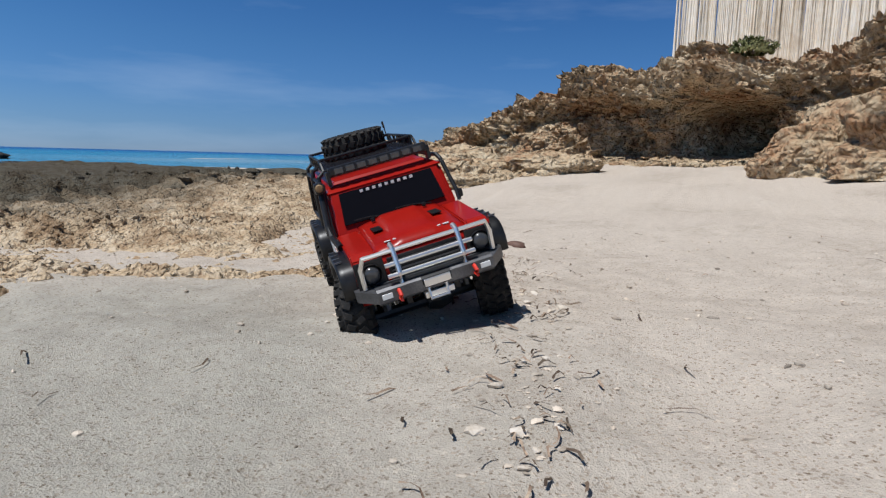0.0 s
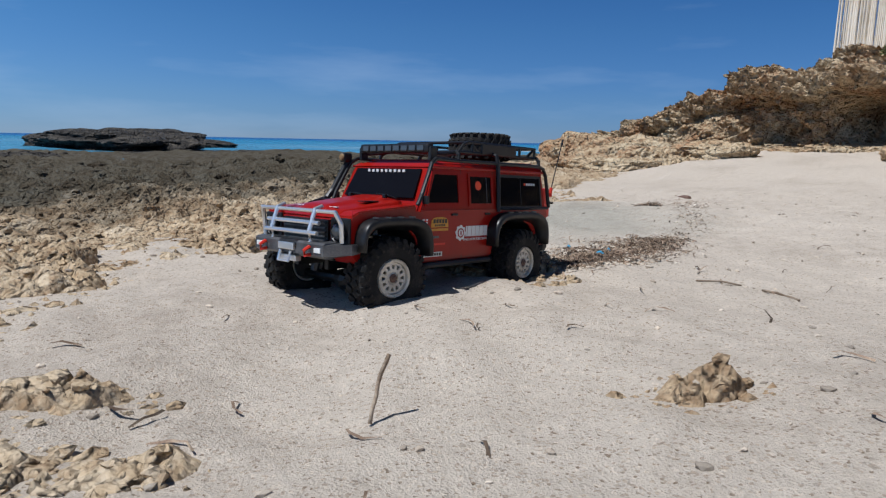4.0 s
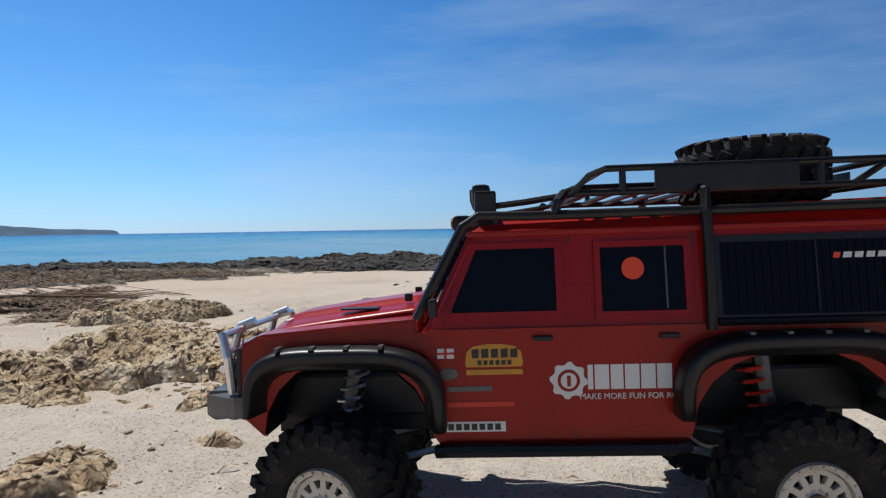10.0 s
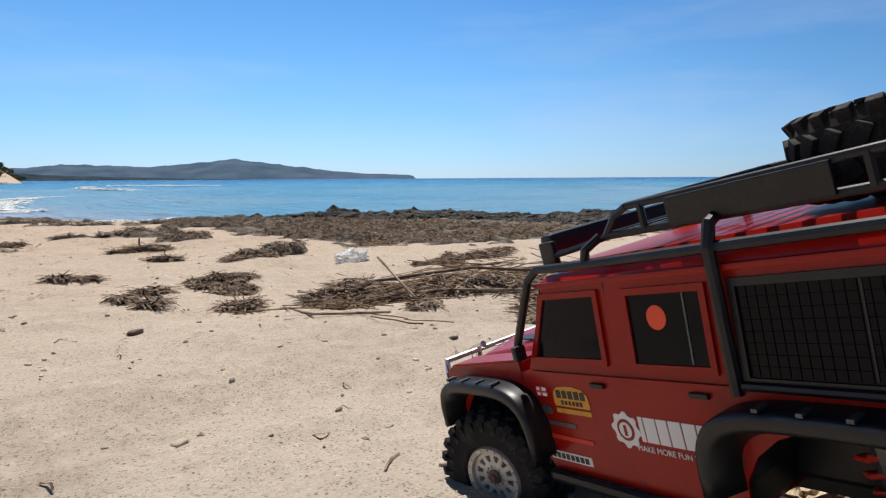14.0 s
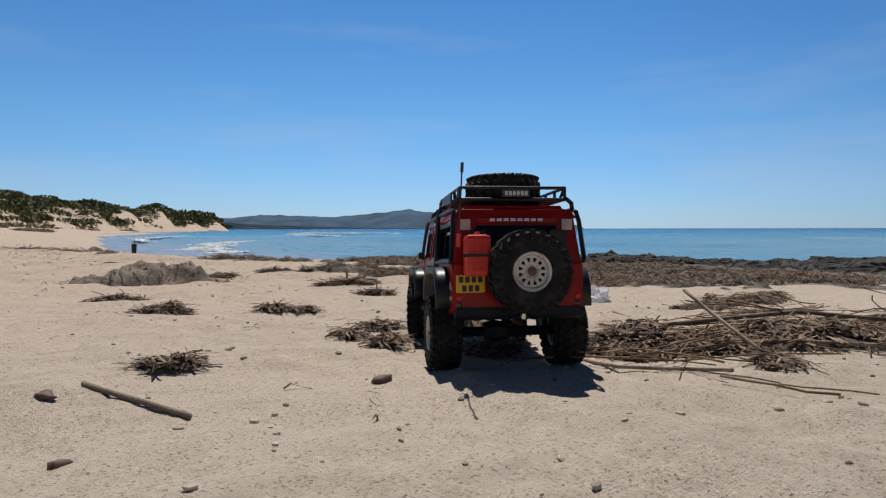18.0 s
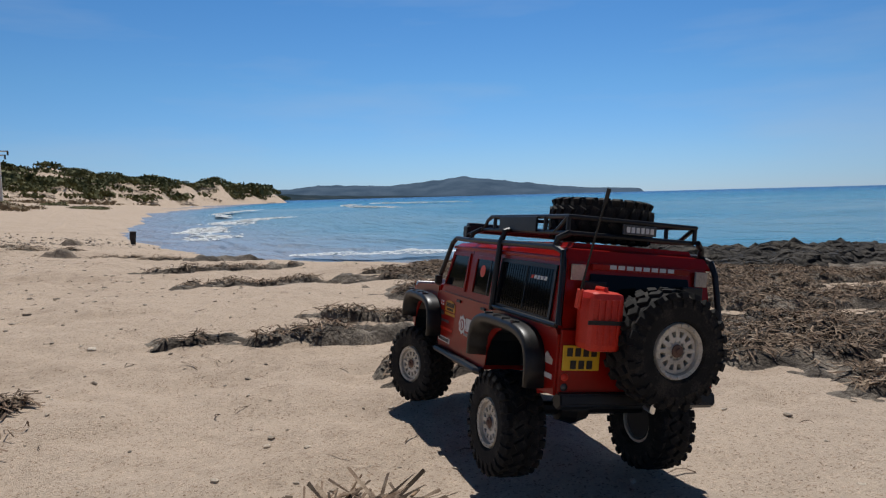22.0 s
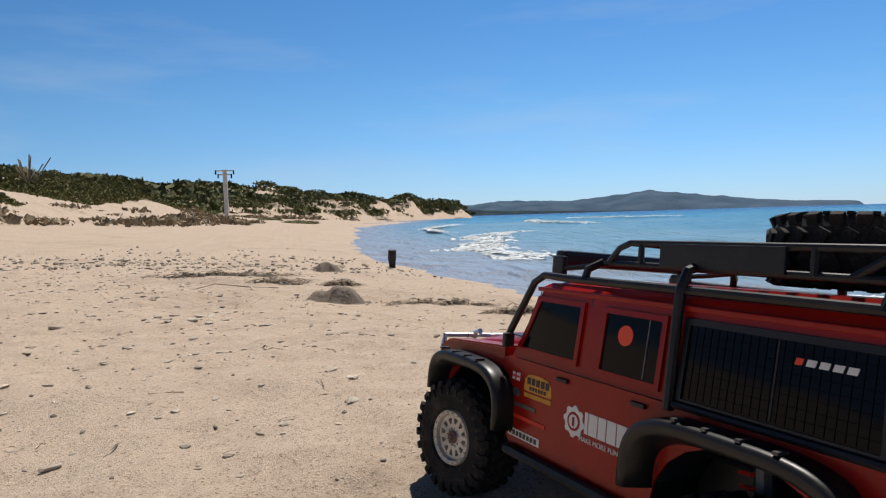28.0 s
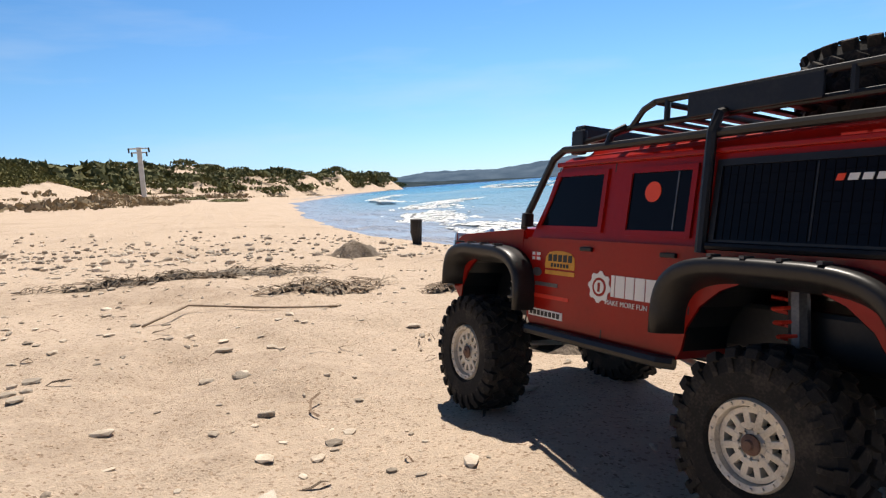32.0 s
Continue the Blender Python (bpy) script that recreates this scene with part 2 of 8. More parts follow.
def seaward(m, near, far, grey):
    """Rock that turns greyer and darker towards the sea, in patches."""
    n, l = m.node_tree.nodes, m.node_tree.links
    b = n["Principled BSDF"]
    src = b.inputs["Base Color"].links[0].from_socket
    g, sp, mr, nz, ad, mx = (n.new("ShaderNode" + k) for k in ("NewGeometry", "SeparateXYZ", "MapRange", "TexNoise", "Math", "MixRGB"))
    l.new(g.outputs["Position"], sp.inputs["Vector"])
    l.new(g.outputs["Position"], nz.inputs["Vector"])
    nz.inputs["Scale"].default_value, nz.inputs["Detail"].default_value = 3.4, 7
    ad.operation = "MULTIPLY_ADD"
    ad.inputs[1].default_value = 1.6
    l.new(nz.outputs["Fac"], ad.inputs[0])
    north, lean = n.new("ShaderNodeClamp"), n.new("ShaderNodeMath")
    north.inputs["Max"].default_value = 5.0
    l.new(sp.outputs["Y"], north.inputs["Value"])
    lean.operation = "MULTIPLY_ADD"
    lean.inputs[1].default_value = 0.42
    l.new(north.outputs["Result"], lean.inputs[0])
    l.new(sp.outputs["X"], lean.inputs[2])
    l.new(lean.outputs[0], ad.inputs[2])
    mr.inputs["From Min"].default_value, mr.inputs["From Max"].default_value = near + 0.8, far + 0.8
    l.new(ad.outputs[0], mr.inputs["Value"])
    mx.inputs["Color2"].default_value = (*grey, 1)
    mx.blend_type = "MULTIPLY"
    l.new(mr.outputs["Result"], mx.inputs["Fac"])
    l.new(src, mx.inputs["Color1"])
    l.new(mx.outputs["Color"], b.inputs["Base Color"])
    return m


# seaward darkening: algae, plus the rough rock's self-shadow put into its colour
seaward(ROCK, -1.05, -2.0, (0.17, 0.19, 0.205))


def pitted(m, cell, deep, dark):
    """Adds honeycomb pits and random dark patches to a rock surface."""
    n, l = m.node_tree.nodes, m.node_tree.links
    b = n["Principled BSDF"]
    old = b.inputs["Normal"].links[0].from_node
    g, warp, mixv = n.new("ShaderNodeNewGeometry"), n.new("ShaderNodeTexNoise"), n.new("ShaderNodeMixRGB")
    warp.inputs["Scale"].default_value, warp.inputs["Detail"].default_value = 0.7 / cell, 3
    mixv.blend_type, mixv.inputs["Fac"].default_value = "LINEAR_LIGHT", 0.6 * cell
    l.new(g.outputs["Position"], warp.inputs["Vector"])
    l.new(g.outputs["Position"], mixv.inputs["Color1"])
    l.new(warp.outputs["Color"], mixv.inputs["Color2"])
    chain = old.outputs["Normal"]
    for k, (size, depth) in enumerate(((cell, deep), (cell * 0.42, deep * 0.5))):
        v, r, bp = n.new("ShaderNodeTexVoronoi"), n.new("ShaderNodeMapRange"), n.new("ShaderNodeBump")
        v.feature = "SMOOTH_F1"
        v.inputs["Scale"].default_value, v.inputs["Smoothness"].default_value = 1 / size, 0.25
        l.new(mixv.outputs["Color"], v.inputs["Vector"])
        r.inputs["From Min"].default_value, r.inputs["From Max"].default_value = 0.12, 0.75
        r.inputs["To Min"].default_value, r.inputs["To Max"].default_value = 1.0, 0.0
        l.new(v.outputs["Distance"], r.inputs["Value"])
        bp.inputs["Strength"].default_value, bp.inputs["Distance"].default_value = 1.0, depth
        l.new(r.outputs["Result"], bp.inputs["Height"])
        l.new(chain, bp.inputs["Normal"])
        chain = bp.outputs["Normal"]
    l.new(chain, b.inputs["Normal"])
    src = b.inputs["Base Color"].links[0].from_socket
    st, ramp, mx = n.new("ShaderNodeTexNoise"), n.new("ShaderNodeValToRGB"), n.new("ShaderNodeMixRGB")
    st.inputs["Scale"].default_value, st.inputs["Detail"].default_value, st.inputs["Roughness"].default_value = 0.8 / cell, 8, 0.7
    l.new(g.outputs["Position"], st.inputs["Vector"])
    ramp.color_ramp.elements[0].position, ramp.color_ramp.elements[0].color = 0.50, (1, 1, 1, 1)
    ramp.color_ramp.elements[1].position, ramp.color_ramp.elements[1].color = 0.66, (*dark, 1)
    l.new(st.outputs["Fac"], ramp.inputs["Fac"])
    mx.blend_type, mx.inputs["Fac"].default_value = "MULTIPLY", 1.0
    l.new(src, mx.inputs["Color1"])
    l.new(ramp.outputs["Color"], mx.inputs["Color2"])
    l.new(mx.outputs["Color"], b.inputs["Base Color"])
    return m


pitted(ROCK, 0.026, 0.010, (0.62, 0.54, 0.47))
CLIFF = material("weathered_limestone", (0.50, 0.37, 0.23), 0.95, vary=((0.36, 0.185, 0.09), (0.62, 0.51, 0.35)), scale=1.9, bump=1.0, bump_scale=14, dist=0.05, spec=0.2)
REEF = material("dark_reef_rock", (0.06, 0.053, 0.045), 0.9, vary=((0.022, 0.02, 0.018), (0.13, 0.112, 0.09)), scale=2.5, bump=1.0, bump_scale=20, dist=0.04, spec=0.3)
pitted(CLIFF, 0.10, 0.045, (0.66, 0.56, 0.48))
pitted(REEF, 0.16, 0.12, (0.5, 0.5, 0.5))
WEED = material("dry_seagrass", (0.135, 0.112, 0.09), 0.9, vary=((0.035, 0.028, 0.022), (0.36, 0.31, 0.25)), scale=9, bump=1.0, bump_scale=60, dist=0.02, spec=0.2)
STRAW = material("bleached_straw", (0.42, 0.34, 0.24), 0.85, vary=((0.20, 0.14, 0.09), (0.58, 0.50, 0.39)), scale=20, spec=0.2, object_random=0.3)
TWIG = material("grey_driftwood", (0.26, 0.20, 0.145), 0.85, vary=((0.13, 0.09, 0.06), (0.40, 0.33, 0.25)), scale=25, bump=0.6, bump_scale=120, dist=0.002, spec=0.2, object_random=0.3)
STONE = material("beach_pebble", (0.47, 0.40, 0.32), 0.88, vary=((0.32, 0.26, 0.20), (0.58, 0.51, 0.42)), scale=30, bump=0.5, bump_scale=90, dist=0.002, spec=0.3, object_random=0.45)
SHELL = material("white_shell_stone", (0.54, 0.47, 0.38), 0.8, vary=((0.38, 0.32, 0.25), (0.66, 0.60, 0.52)), scale=30, bump=0.4, bump_scale=80, dist=0.002)
BROWN = material("brown_stone", (0.13, 0.07, 0.05), 0.7, vary=((0.07, 0.035, 0.025), (0.2, 0.12, 0.08)), scale=40)
ORANGE = material("orange_brick_bit", (0.55, 0.25, 0.10), 0.85, vary=((0.42, 0.16, 0.06), (0.62, 0.35, 0.18)), scale=40)
LEAF = material("dune_scrub_leaf", (0.115, 0.118, 0.042), 0.78, vary=((0.07, 0.076, 0.028), (0.19, 0.175, 0.07)), scale=3, spec=0.25)
CARPET = material("olive_carpet_leaf", (0.165, 0.155, 0.05), 0.78, vary=((0.11, 0.105, 0.034), (0.25, 0.225, 0.08)), scale=3, spec=0.25)
DRYLEAF = material("dry_dune_grass", (0.27, 0.21, 0.125), 0.85, vary=((0.15, 0.11, 0.065), (0.38, 0.30, 0.19)), scale=2)
# blue distance haze is mixed into the hills' base colours
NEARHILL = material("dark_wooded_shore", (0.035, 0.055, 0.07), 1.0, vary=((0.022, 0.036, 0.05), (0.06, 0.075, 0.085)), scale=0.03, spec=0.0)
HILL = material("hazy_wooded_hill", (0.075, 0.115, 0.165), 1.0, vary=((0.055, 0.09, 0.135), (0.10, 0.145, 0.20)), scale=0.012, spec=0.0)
REED = material("bleached_reed", (0.84, 0.75, 0.61), 0.75, vary=((0.68, 0.56, 0.41), (0.89, 0.83, 0.73)), scale=1.2, bump=0.4, bump_scale=40)
THATCH = material("brown_thatch", (0.20, 0.12, 0.06), 0.9, vary=((0.09, 0.05, 0.025), (0.32, 0.21, 0.11)), scale=5, bump=0.8, bump_scale=40, dist=0.01)
POST_WOOD = material("weathered_timber", (0.42, 0.36, 0.29), 0.85, vary=((0.28, 0.22, 0.17), (0.54, 0.48, 0.40)), scale=3, bump=0.4, bump_scale=40)
CONCRETE = material("pale_concrete", (0.68, 0.66, 0.62), 0.85, vary=((0.55, 0.53, 0.50), (0.76, 0.74, 0.71)), scale=2)
BLACKPOST = material("tarred_post", (0.03, 0.026, 0.024), 0.8, vary=((0.015, 0.013, 0.012), (0.07, 0.055, 0.045)), scale=12)
BAG = material("clear_plastic_bag", (0.80, 0.80, 0.80), 0.25, alpha=0.45, bump=0.5, bump_scale=40)
# the truck
RED = material("red_paint", (0.285, 0.0074, 0.0036), 0.30, vary=((0.235, 0.006, 0.003), (0.31, 0.010, 0.0045)), scale=14, spec=0.22, coat=0.12, bump=0.03, bump_scale=300, dist=0.0005)
BLACK = material("black_plastic", (0.008, 0.008, 0.009), 0.40, spec=0.4, vary=((0.005, 0.005, 0.006), (0.016, 0.0155, 0.015)), scale=25, bump=0.1, bump_scale=400, dist=0.0005)
RUBBER = material("dusty_rubber", (0.014, 0.0135, 0.013), 0.85, vary=((0.008, 0.008, 0.008), (0.05, 0.043, 0.035)), scale=40, bump=0.3, bump_scale=300, dist=0.0008, spec=0.3)
GLASS = material("smoked_glass", (0.006, 0.006, 0.008), 0.06, spec=0.11)
WIRE = material("matt_black_wire", (0.004, 0.004, 0.005), 0.9, spec=0.05)
CHROME = material("brushed_metal", (0.86, 0.85, 0.82), 0.38, metal=1.0, bump=0.05, bump_scale=300, dist=0.0004)
RIM = material("beige_beadlock_rim", (0.58, 0.54, 0.46), 0.45, vary=((0.40, 0.36, 0.29), (0.68, 0.64, 0.56)), scale=40, metal=0.25)
DARKRIM = material("rim_gap", (0.03, 0.028, 0.026), 0.7)
GREY = material("grey_bumper", (0.10, 0.10, 0.105), 0.4, metal=0.5, vary=((0.07, 0.07, 0.07), (0.16, 0.16, 0.16)), scale=30)
CANRED = material("red_jerry_can", (0.62, 0.03, 0.012), 0.45, vary=((0.5, 0.02, 0.01), (0.68, 0.045, 0.02)), scale=40)
TAN = material("tan_sticker", (0.20, 0.12, 0.05), 0.6, vary=((0.15, 0.09, 0.04), (0.25, 0.16, 0.07)), scale=80)
YELLOW = material("yellow_sticker", (0.62, 0.29, 0.025), 0.5, vary=((0.5, 0.22, 0.02), (0.7, 0.36, 0.05)), scale=60)
PLATE = material("yellow_plate", (0.72, 0.45, 0.02), 0.45)
WHITE = material("white_sticker", (0.72, 0.72, 0.70), 0.5)
INK = material("black_ink", (0.02, 0.018, 0.016), 0.5)
HEAD = material("dark_headlight", (0.05, 0.052, 0.055), 0.12, spec=0.7)
LENS = material("lamp_lens", (0.75, 0.76, 0.74), 0.1, spec=0.8)
REDDOT = material("orange_red_disc", (0.85, 0.07, 0.015), 0.4)
WATERM = bpy.data.materials.new("sea_water")
WATERM.use_nodes = True
WN, WL = WATERM.node_tree.nodes, WATERM.node_tree.links
wb = WN["Principled BSDF"]
wb.inputs["Roughness"].default_value, wb.inputs["IOR"].default_value, wb.inputs["Specular IOR Level"].default_value = 0.22, 1.33, 0.10
wg = WN.new("ShaderNodeNewGeometry")
wsep = WN.new("ShaderNodeSeparateXYZ")
WL.new(wg.outputs["Position"], wsep.inputs["Vector"])
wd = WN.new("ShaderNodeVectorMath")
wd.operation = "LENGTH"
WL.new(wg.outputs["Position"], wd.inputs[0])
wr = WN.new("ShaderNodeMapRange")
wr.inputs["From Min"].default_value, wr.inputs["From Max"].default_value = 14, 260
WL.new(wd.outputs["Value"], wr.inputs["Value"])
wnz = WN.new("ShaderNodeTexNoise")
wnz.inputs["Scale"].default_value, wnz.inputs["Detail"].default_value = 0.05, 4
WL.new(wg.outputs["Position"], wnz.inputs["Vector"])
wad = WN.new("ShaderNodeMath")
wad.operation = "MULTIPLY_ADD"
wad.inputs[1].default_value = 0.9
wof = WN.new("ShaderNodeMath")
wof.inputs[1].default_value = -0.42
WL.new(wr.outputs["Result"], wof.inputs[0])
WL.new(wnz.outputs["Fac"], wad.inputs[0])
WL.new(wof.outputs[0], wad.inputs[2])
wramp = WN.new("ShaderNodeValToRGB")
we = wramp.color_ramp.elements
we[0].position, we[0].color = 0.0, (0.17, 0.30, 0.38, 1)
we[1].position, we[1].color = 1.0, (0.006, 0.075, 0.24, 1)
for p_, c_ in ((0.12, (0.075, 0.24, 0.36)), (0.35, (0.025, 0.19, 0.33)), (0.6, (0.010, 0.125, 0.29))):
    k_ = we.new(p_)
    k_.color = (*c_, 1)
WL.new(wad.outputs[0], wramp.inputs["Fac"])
# thin water over sand runs paler
wat, wmr, wmx = (WN.new("ShaderNode" + k) for k in ("Attribute", "MapRange", "MixRGB"))
wat.attribute_name = "depth"
WL.new(wat.outputs["Fac"], wmr.inputs["Value"])
wmr.inputs["From Min"].default_value, wmr.inputs["From Max"].default_value = 0.0, 0.55
wmr.interpolation_type = "SMOOTHSTEP"
wmx.inputs["Color1"].default_value = (0.30, 0.32, 0.37, 1)
WL.new(wmr.outputs["Result"], wmx.inputs["Fac"])
WL.new(wramp.outputs["Color"], wmx.inputs["Color2"])
WL.new(wmx.outputs["Color"], wb.inputs["Base Color"])
wbn, wbp = WN.new("ShaderNodeTexNoise"), WN.new("ShaderNodeBump")
wbn.inputs["Scale"].default_value, wbn.inputs["Detail"].default_value = 3.0, 6
wmap = WN.new("ShaderNodeMapping")
wmap.inputs["Scale"].default_value = (1.0, 0.45, 1.0)
wmap.inputs["Rotation"].default_value = (0, 0, 0.7)
WL.new(wg.outputs["Position"], wmap.inputs["Vector"])
WL.new(wmap.outputs["Vector"], wbn.inputs["Vector"])
wbp.inputs["Strength"].default_value, wbp.inputs["Distance"].default_value = 1.0, 0.35
WL.new(wbn.outputs["Fac"], wbp.inputs["Height"])
WL.new(wbp.outputs["Normal"], wb.inputs["Normal"])
FOAM = material("white_foam", (0.80, 0.83, 0.84), 0.7, bump=0.6, bump_scale=12, dist=0.03)


# ---- mesh helpers ----
def put(name, bm, mat, parent=None, smooth=False, label=""):
    me = bpy.data.meshes.new(name)
    bm.to_mesh(me)
    bm.free()
    return put_mesh(name, me, mat, parent, smooth, label)


def put_mesh(name, me, mat, parent=None, smooth=False, label=""):
    for one in mat if isinstance(mat, (list, tuple)) else (mat,):
        me.materials.append(one)
    if smooth:
        me.polygons.foreach_set("use_smooth", [True] * len(me.polygons))
    ob = new(name, me)
    if parent is not None:
        ob.parent = parent
    if label:
        ob["label"] = label
    return ob


part = put


def box(bm, c, s, m=None, bevel=0.0):
    """A box about c of size s, turned by m, with its edges rounded."""
    mat = (m or Matrix()) @ Matrix.Translation(c) @ Matrix.Diagonal((*s, 1))
    r = bmesh.ops.create_cube(bm, size=1, matrix=mat)
    if bevel:
        es = list({e for v in r["verts"] for e in v.link_edges})
        bmesh.ops.bevel(bm, geom=es, offset=bevel, segments=2, affect="EDGES", profile=0.6)
    return bm


def tube(bm, pts, r, seg=8, closed=False):
    """A round tube along points, with mitred joints."""
    pts = [Vector(p) for p in pts]
    n = len(pts)
    rings = []
    for i, p in enumerate(pts):
        a = pts[i - 1] if (i or closed) else None
        b = pts[(i + 1) % n] if (i < n - 1 or closed) else None
        d = ((p - a).normalized() if a is not None else Vector()) + ((b - p).normalized() if b is not None else Vector())
        d = d.normalized() if d.length > 1e-6 else Vector((0, 0, 1))
        u = d.cross(Vector((0, 0, 1)))
        u = u.normalized() if u.length > 1e-3 else d.cross(Vector((0, 1, 0))).normalized()
        w = d.cross(u)
        rings.append([bm.verts.new(p + r * (math.cos(t) * u + math.sin(t) * w)) for t in (2 * math.pi * k / seg for k in range(seg))])
    for i in range(n if closed else n - 1):
        a, b = rings[i], rings[(i + 1) % n]
        for k in range(seg):
            bm.faces.new((a[k], a[(k + 1) % seg], b[(k + 1) % seg], b[k]))
    if not closed:
        bm.faces.new(rings[0][::-1])
        bm.faces.new(rings[-1])
    return bm


def lathe(bm, profile, seg=32, axis="y"):
    """Turns a profile of (radius, height) round an axis."""
    rings = []
    for r, h in profile:
        ring = []
        for k in range(seg):
            t = 2 * math.pi * k / seg
            a, b = r * math.cos(t), r * math.sin(t)
            ring.append(bm.verts.new((a, h, b) if axis == "y" else (a, b, h)))
        rings.append(ring)
    for a, b in zip(rings, rings[1:]):
        for k in range(seg):
            bm.faces.new((a[k], a[(k + 1) % seg], b[(k + 1) % seg], b[k]))
    return bm


def prism(bm, outline, y0, y1, squeeze=1.0):
    """A side outline of (x, z) drawn out from y0 to y1."""
    a = [bm.verts.new((x, y0, z)) for x, z in outline]
    b = [bm.verts.new((x, y1 * squeeze, z)) for x, z in outline]
    bm.faces.new(a)
    bm.faces.new(b[::-1])
    for i in range(len(a)):
        j = (i + 1) % len(a)
        bm.faces.new((a[i], b[i], b[j], a[j]))
    bmesh.ops.recalc_face_normals(bm, faces=bm.faces)
    return bm


def quad_panel(bm, corners, thick):
    """A thin plate on four corners, its back thick behind its face."""
    p = [Vector(c) for c in corners]
    nrm = (p[1] - p[0]).cross(p[3] - p[0]).normalized()
    f = [bm.verts.new(c) for c in p]
    g = [bm.verts.new(c - nrm * thick) for c in p]
    bm.faces.new(f)
    bm.faces.new(g[::-1])
    for i in range(len(f)):
        j = (i + 1) % len(f)
        bm.faces.new((f[j], f[i], g[i], g[j]))
    return bm


# ---- noise on arrays ----
def lattice(ix, iy, iz, seed):
    h = (ix.astype(np.int64) * 73856093) ^ (iy.astype(np.int64) * 19349663) ^ (iz.astype(np.int64) * 83492791) ^ (seed * 2654435)
    h = (h ^ (h >> 13)) * 1274126177
    h = h ^ (h >> 16)
    return (h & 0xFFFFF) / float(0xFFFFF)


def vnoise(x, y, z=None, seed=0):
    x, y = np.asarray(x, float), np.asarray(y, float)
    z = np.zeros_like(x) if z is None else np.asarray(z, float)
    ix, iy, iz = np.floor(x), np.floor(y), np.floor(z)
    fx, fy, fz = (v * v * (3 - 2 * v) for v in (x - ix, y - iy, z - iz))
    out = 0
    for dx in (0, 1):
        for dy in (0, 1):
            for dz in (0, 1):
                w = (fx if dx else 1 - fx) * (fy if dy else 1 - fy) * (fz if dz else 1 - fz)
                out = out + w * lattice(ix + dx, iy + dy, iz + dz, seed)
    return out * 2 - 1


def fbm(x, y, z=None, octaves=4, seed=0, gain=0.5, ridged=False):
    out, amp, f = 0, 1.0, 1.0
    for o in range(octaves):
        v = vnoise(np.asarray(x) * f, np.asarray(y) * f, None if z is None else np.asarray(z) * f, seed + 7 * o)
        out = out + amp * ((1 - 2 * np.abs(v)) if ridged else v)
        amp, f = amp * gain, f * 2.03
    return out


def step(a, b, x):
    t = np.clip((np.asarray(x, float) - a) / (b - a), 0, 1)
    return t * t * (3 - 2 * t)


def blob(x, y, cx, cy, rx, ry, turn=0.0, soft=0.35):
    """1 inside a turned ellipse, falling to 0 outside its rim."""
    c, s = math.cos(turn), math.sin(turn)
    u, v = ((x - cx) * c + (y - cy) * s) / rx, (-(x - cx) * s + (y - cy) * c) / ry
    return 1 - step(1 - soft, 1 + soft, np.sqrt(u * u + v * v))


def sheet(name, xs, ys, height, mat, parent=None, smooth=True):
    """A height sheet over the lines xs, ys."""
    gx, gy = np.meshgrid(xs, ys)
    gz = height(gx, gy)
    co = np.stack([gx, gy, gz], -1).reshape(-1, 3)
    nx, ny = len(xs), len(ys)
    i = (np.arange(ny - 1)[:, None] * nx + np.arange(nx - 1)[None, :]).ravel()
    f = np.stack([i, i + 1, i + nx + 1, i + nx], -1)
    me = bpy.data.meshes.new(name)
    me.vertices.add(len(co))
    me.vertices.foreach_set("co", co.ravel())
    me.loops.add(f.size)
    me.loops.foreach_set("vertex_index", f.ravel())
    me.polygons.add(len(f))
    me.polygons.foreach_set("loop_start", np.arange(len(f)) * 4)
    me.update()
    return put_mesh(name, me, mat, parent, smooth)


def lines(lo, fine_lo, fine_hi, hi, cell, grow=1.1):
    """Grid lines: even in the middle, wider and wider outwards."""
    mid = list(np.arange(fine_lo, fine_hi, cell))
    a, d = mid[0], cell
    left = []
    while a > lo:
        d *= grow
        a -= d
        left.append(a)
    b, d = mid[-1], cell
    right = []
    while b < hi:
        d *= grow
        b += d
        right.append(b)
    return np.array(left[::-1] + mid + right)


# ---- the lie of the land: sea to the west (-x), dunes to the east and south ----
SEA = -0.20
SHORE_Y = np.array([-4000, -900, -400, -215, -165, -90, -40, -25, -16, -12.5, -10.5, -9.0, -7.5, -5, -2, 3, 10, 40, 4000.0])
SHORE_X = np.array([1800, 400, 160, 0, -46, -18.5, -5.0, -2.4, -2.1, -2.3, -2.9, -5.0, -7.2, -9, -11, -15, -20, -40, -400.0])
DUNE_X = np.array([1800, 400, 160, 0, -44, -18, -6.0, -3.4, -2.4, -2.3, -2.9, -5.0, -7.2, -9, -11, -15, -20, -40, -400.0])


def dune_foot(y):
    """How far inland of the beach's edge the dunes begin."""
    return np.interp(y, (-168, -150, -125, -95, -64, -55, -42, -26, -18), (-10, -6, -1, 5, 12, 9, 3, 4, 9))


RUT_Y, RUT_X = (3.9, 4.08, 4.31, 4.5, 4.68, 4.89, 5.1), (-0.36, -0.38, -0.416, -0.464, -0.526, -0.604, -0.72)


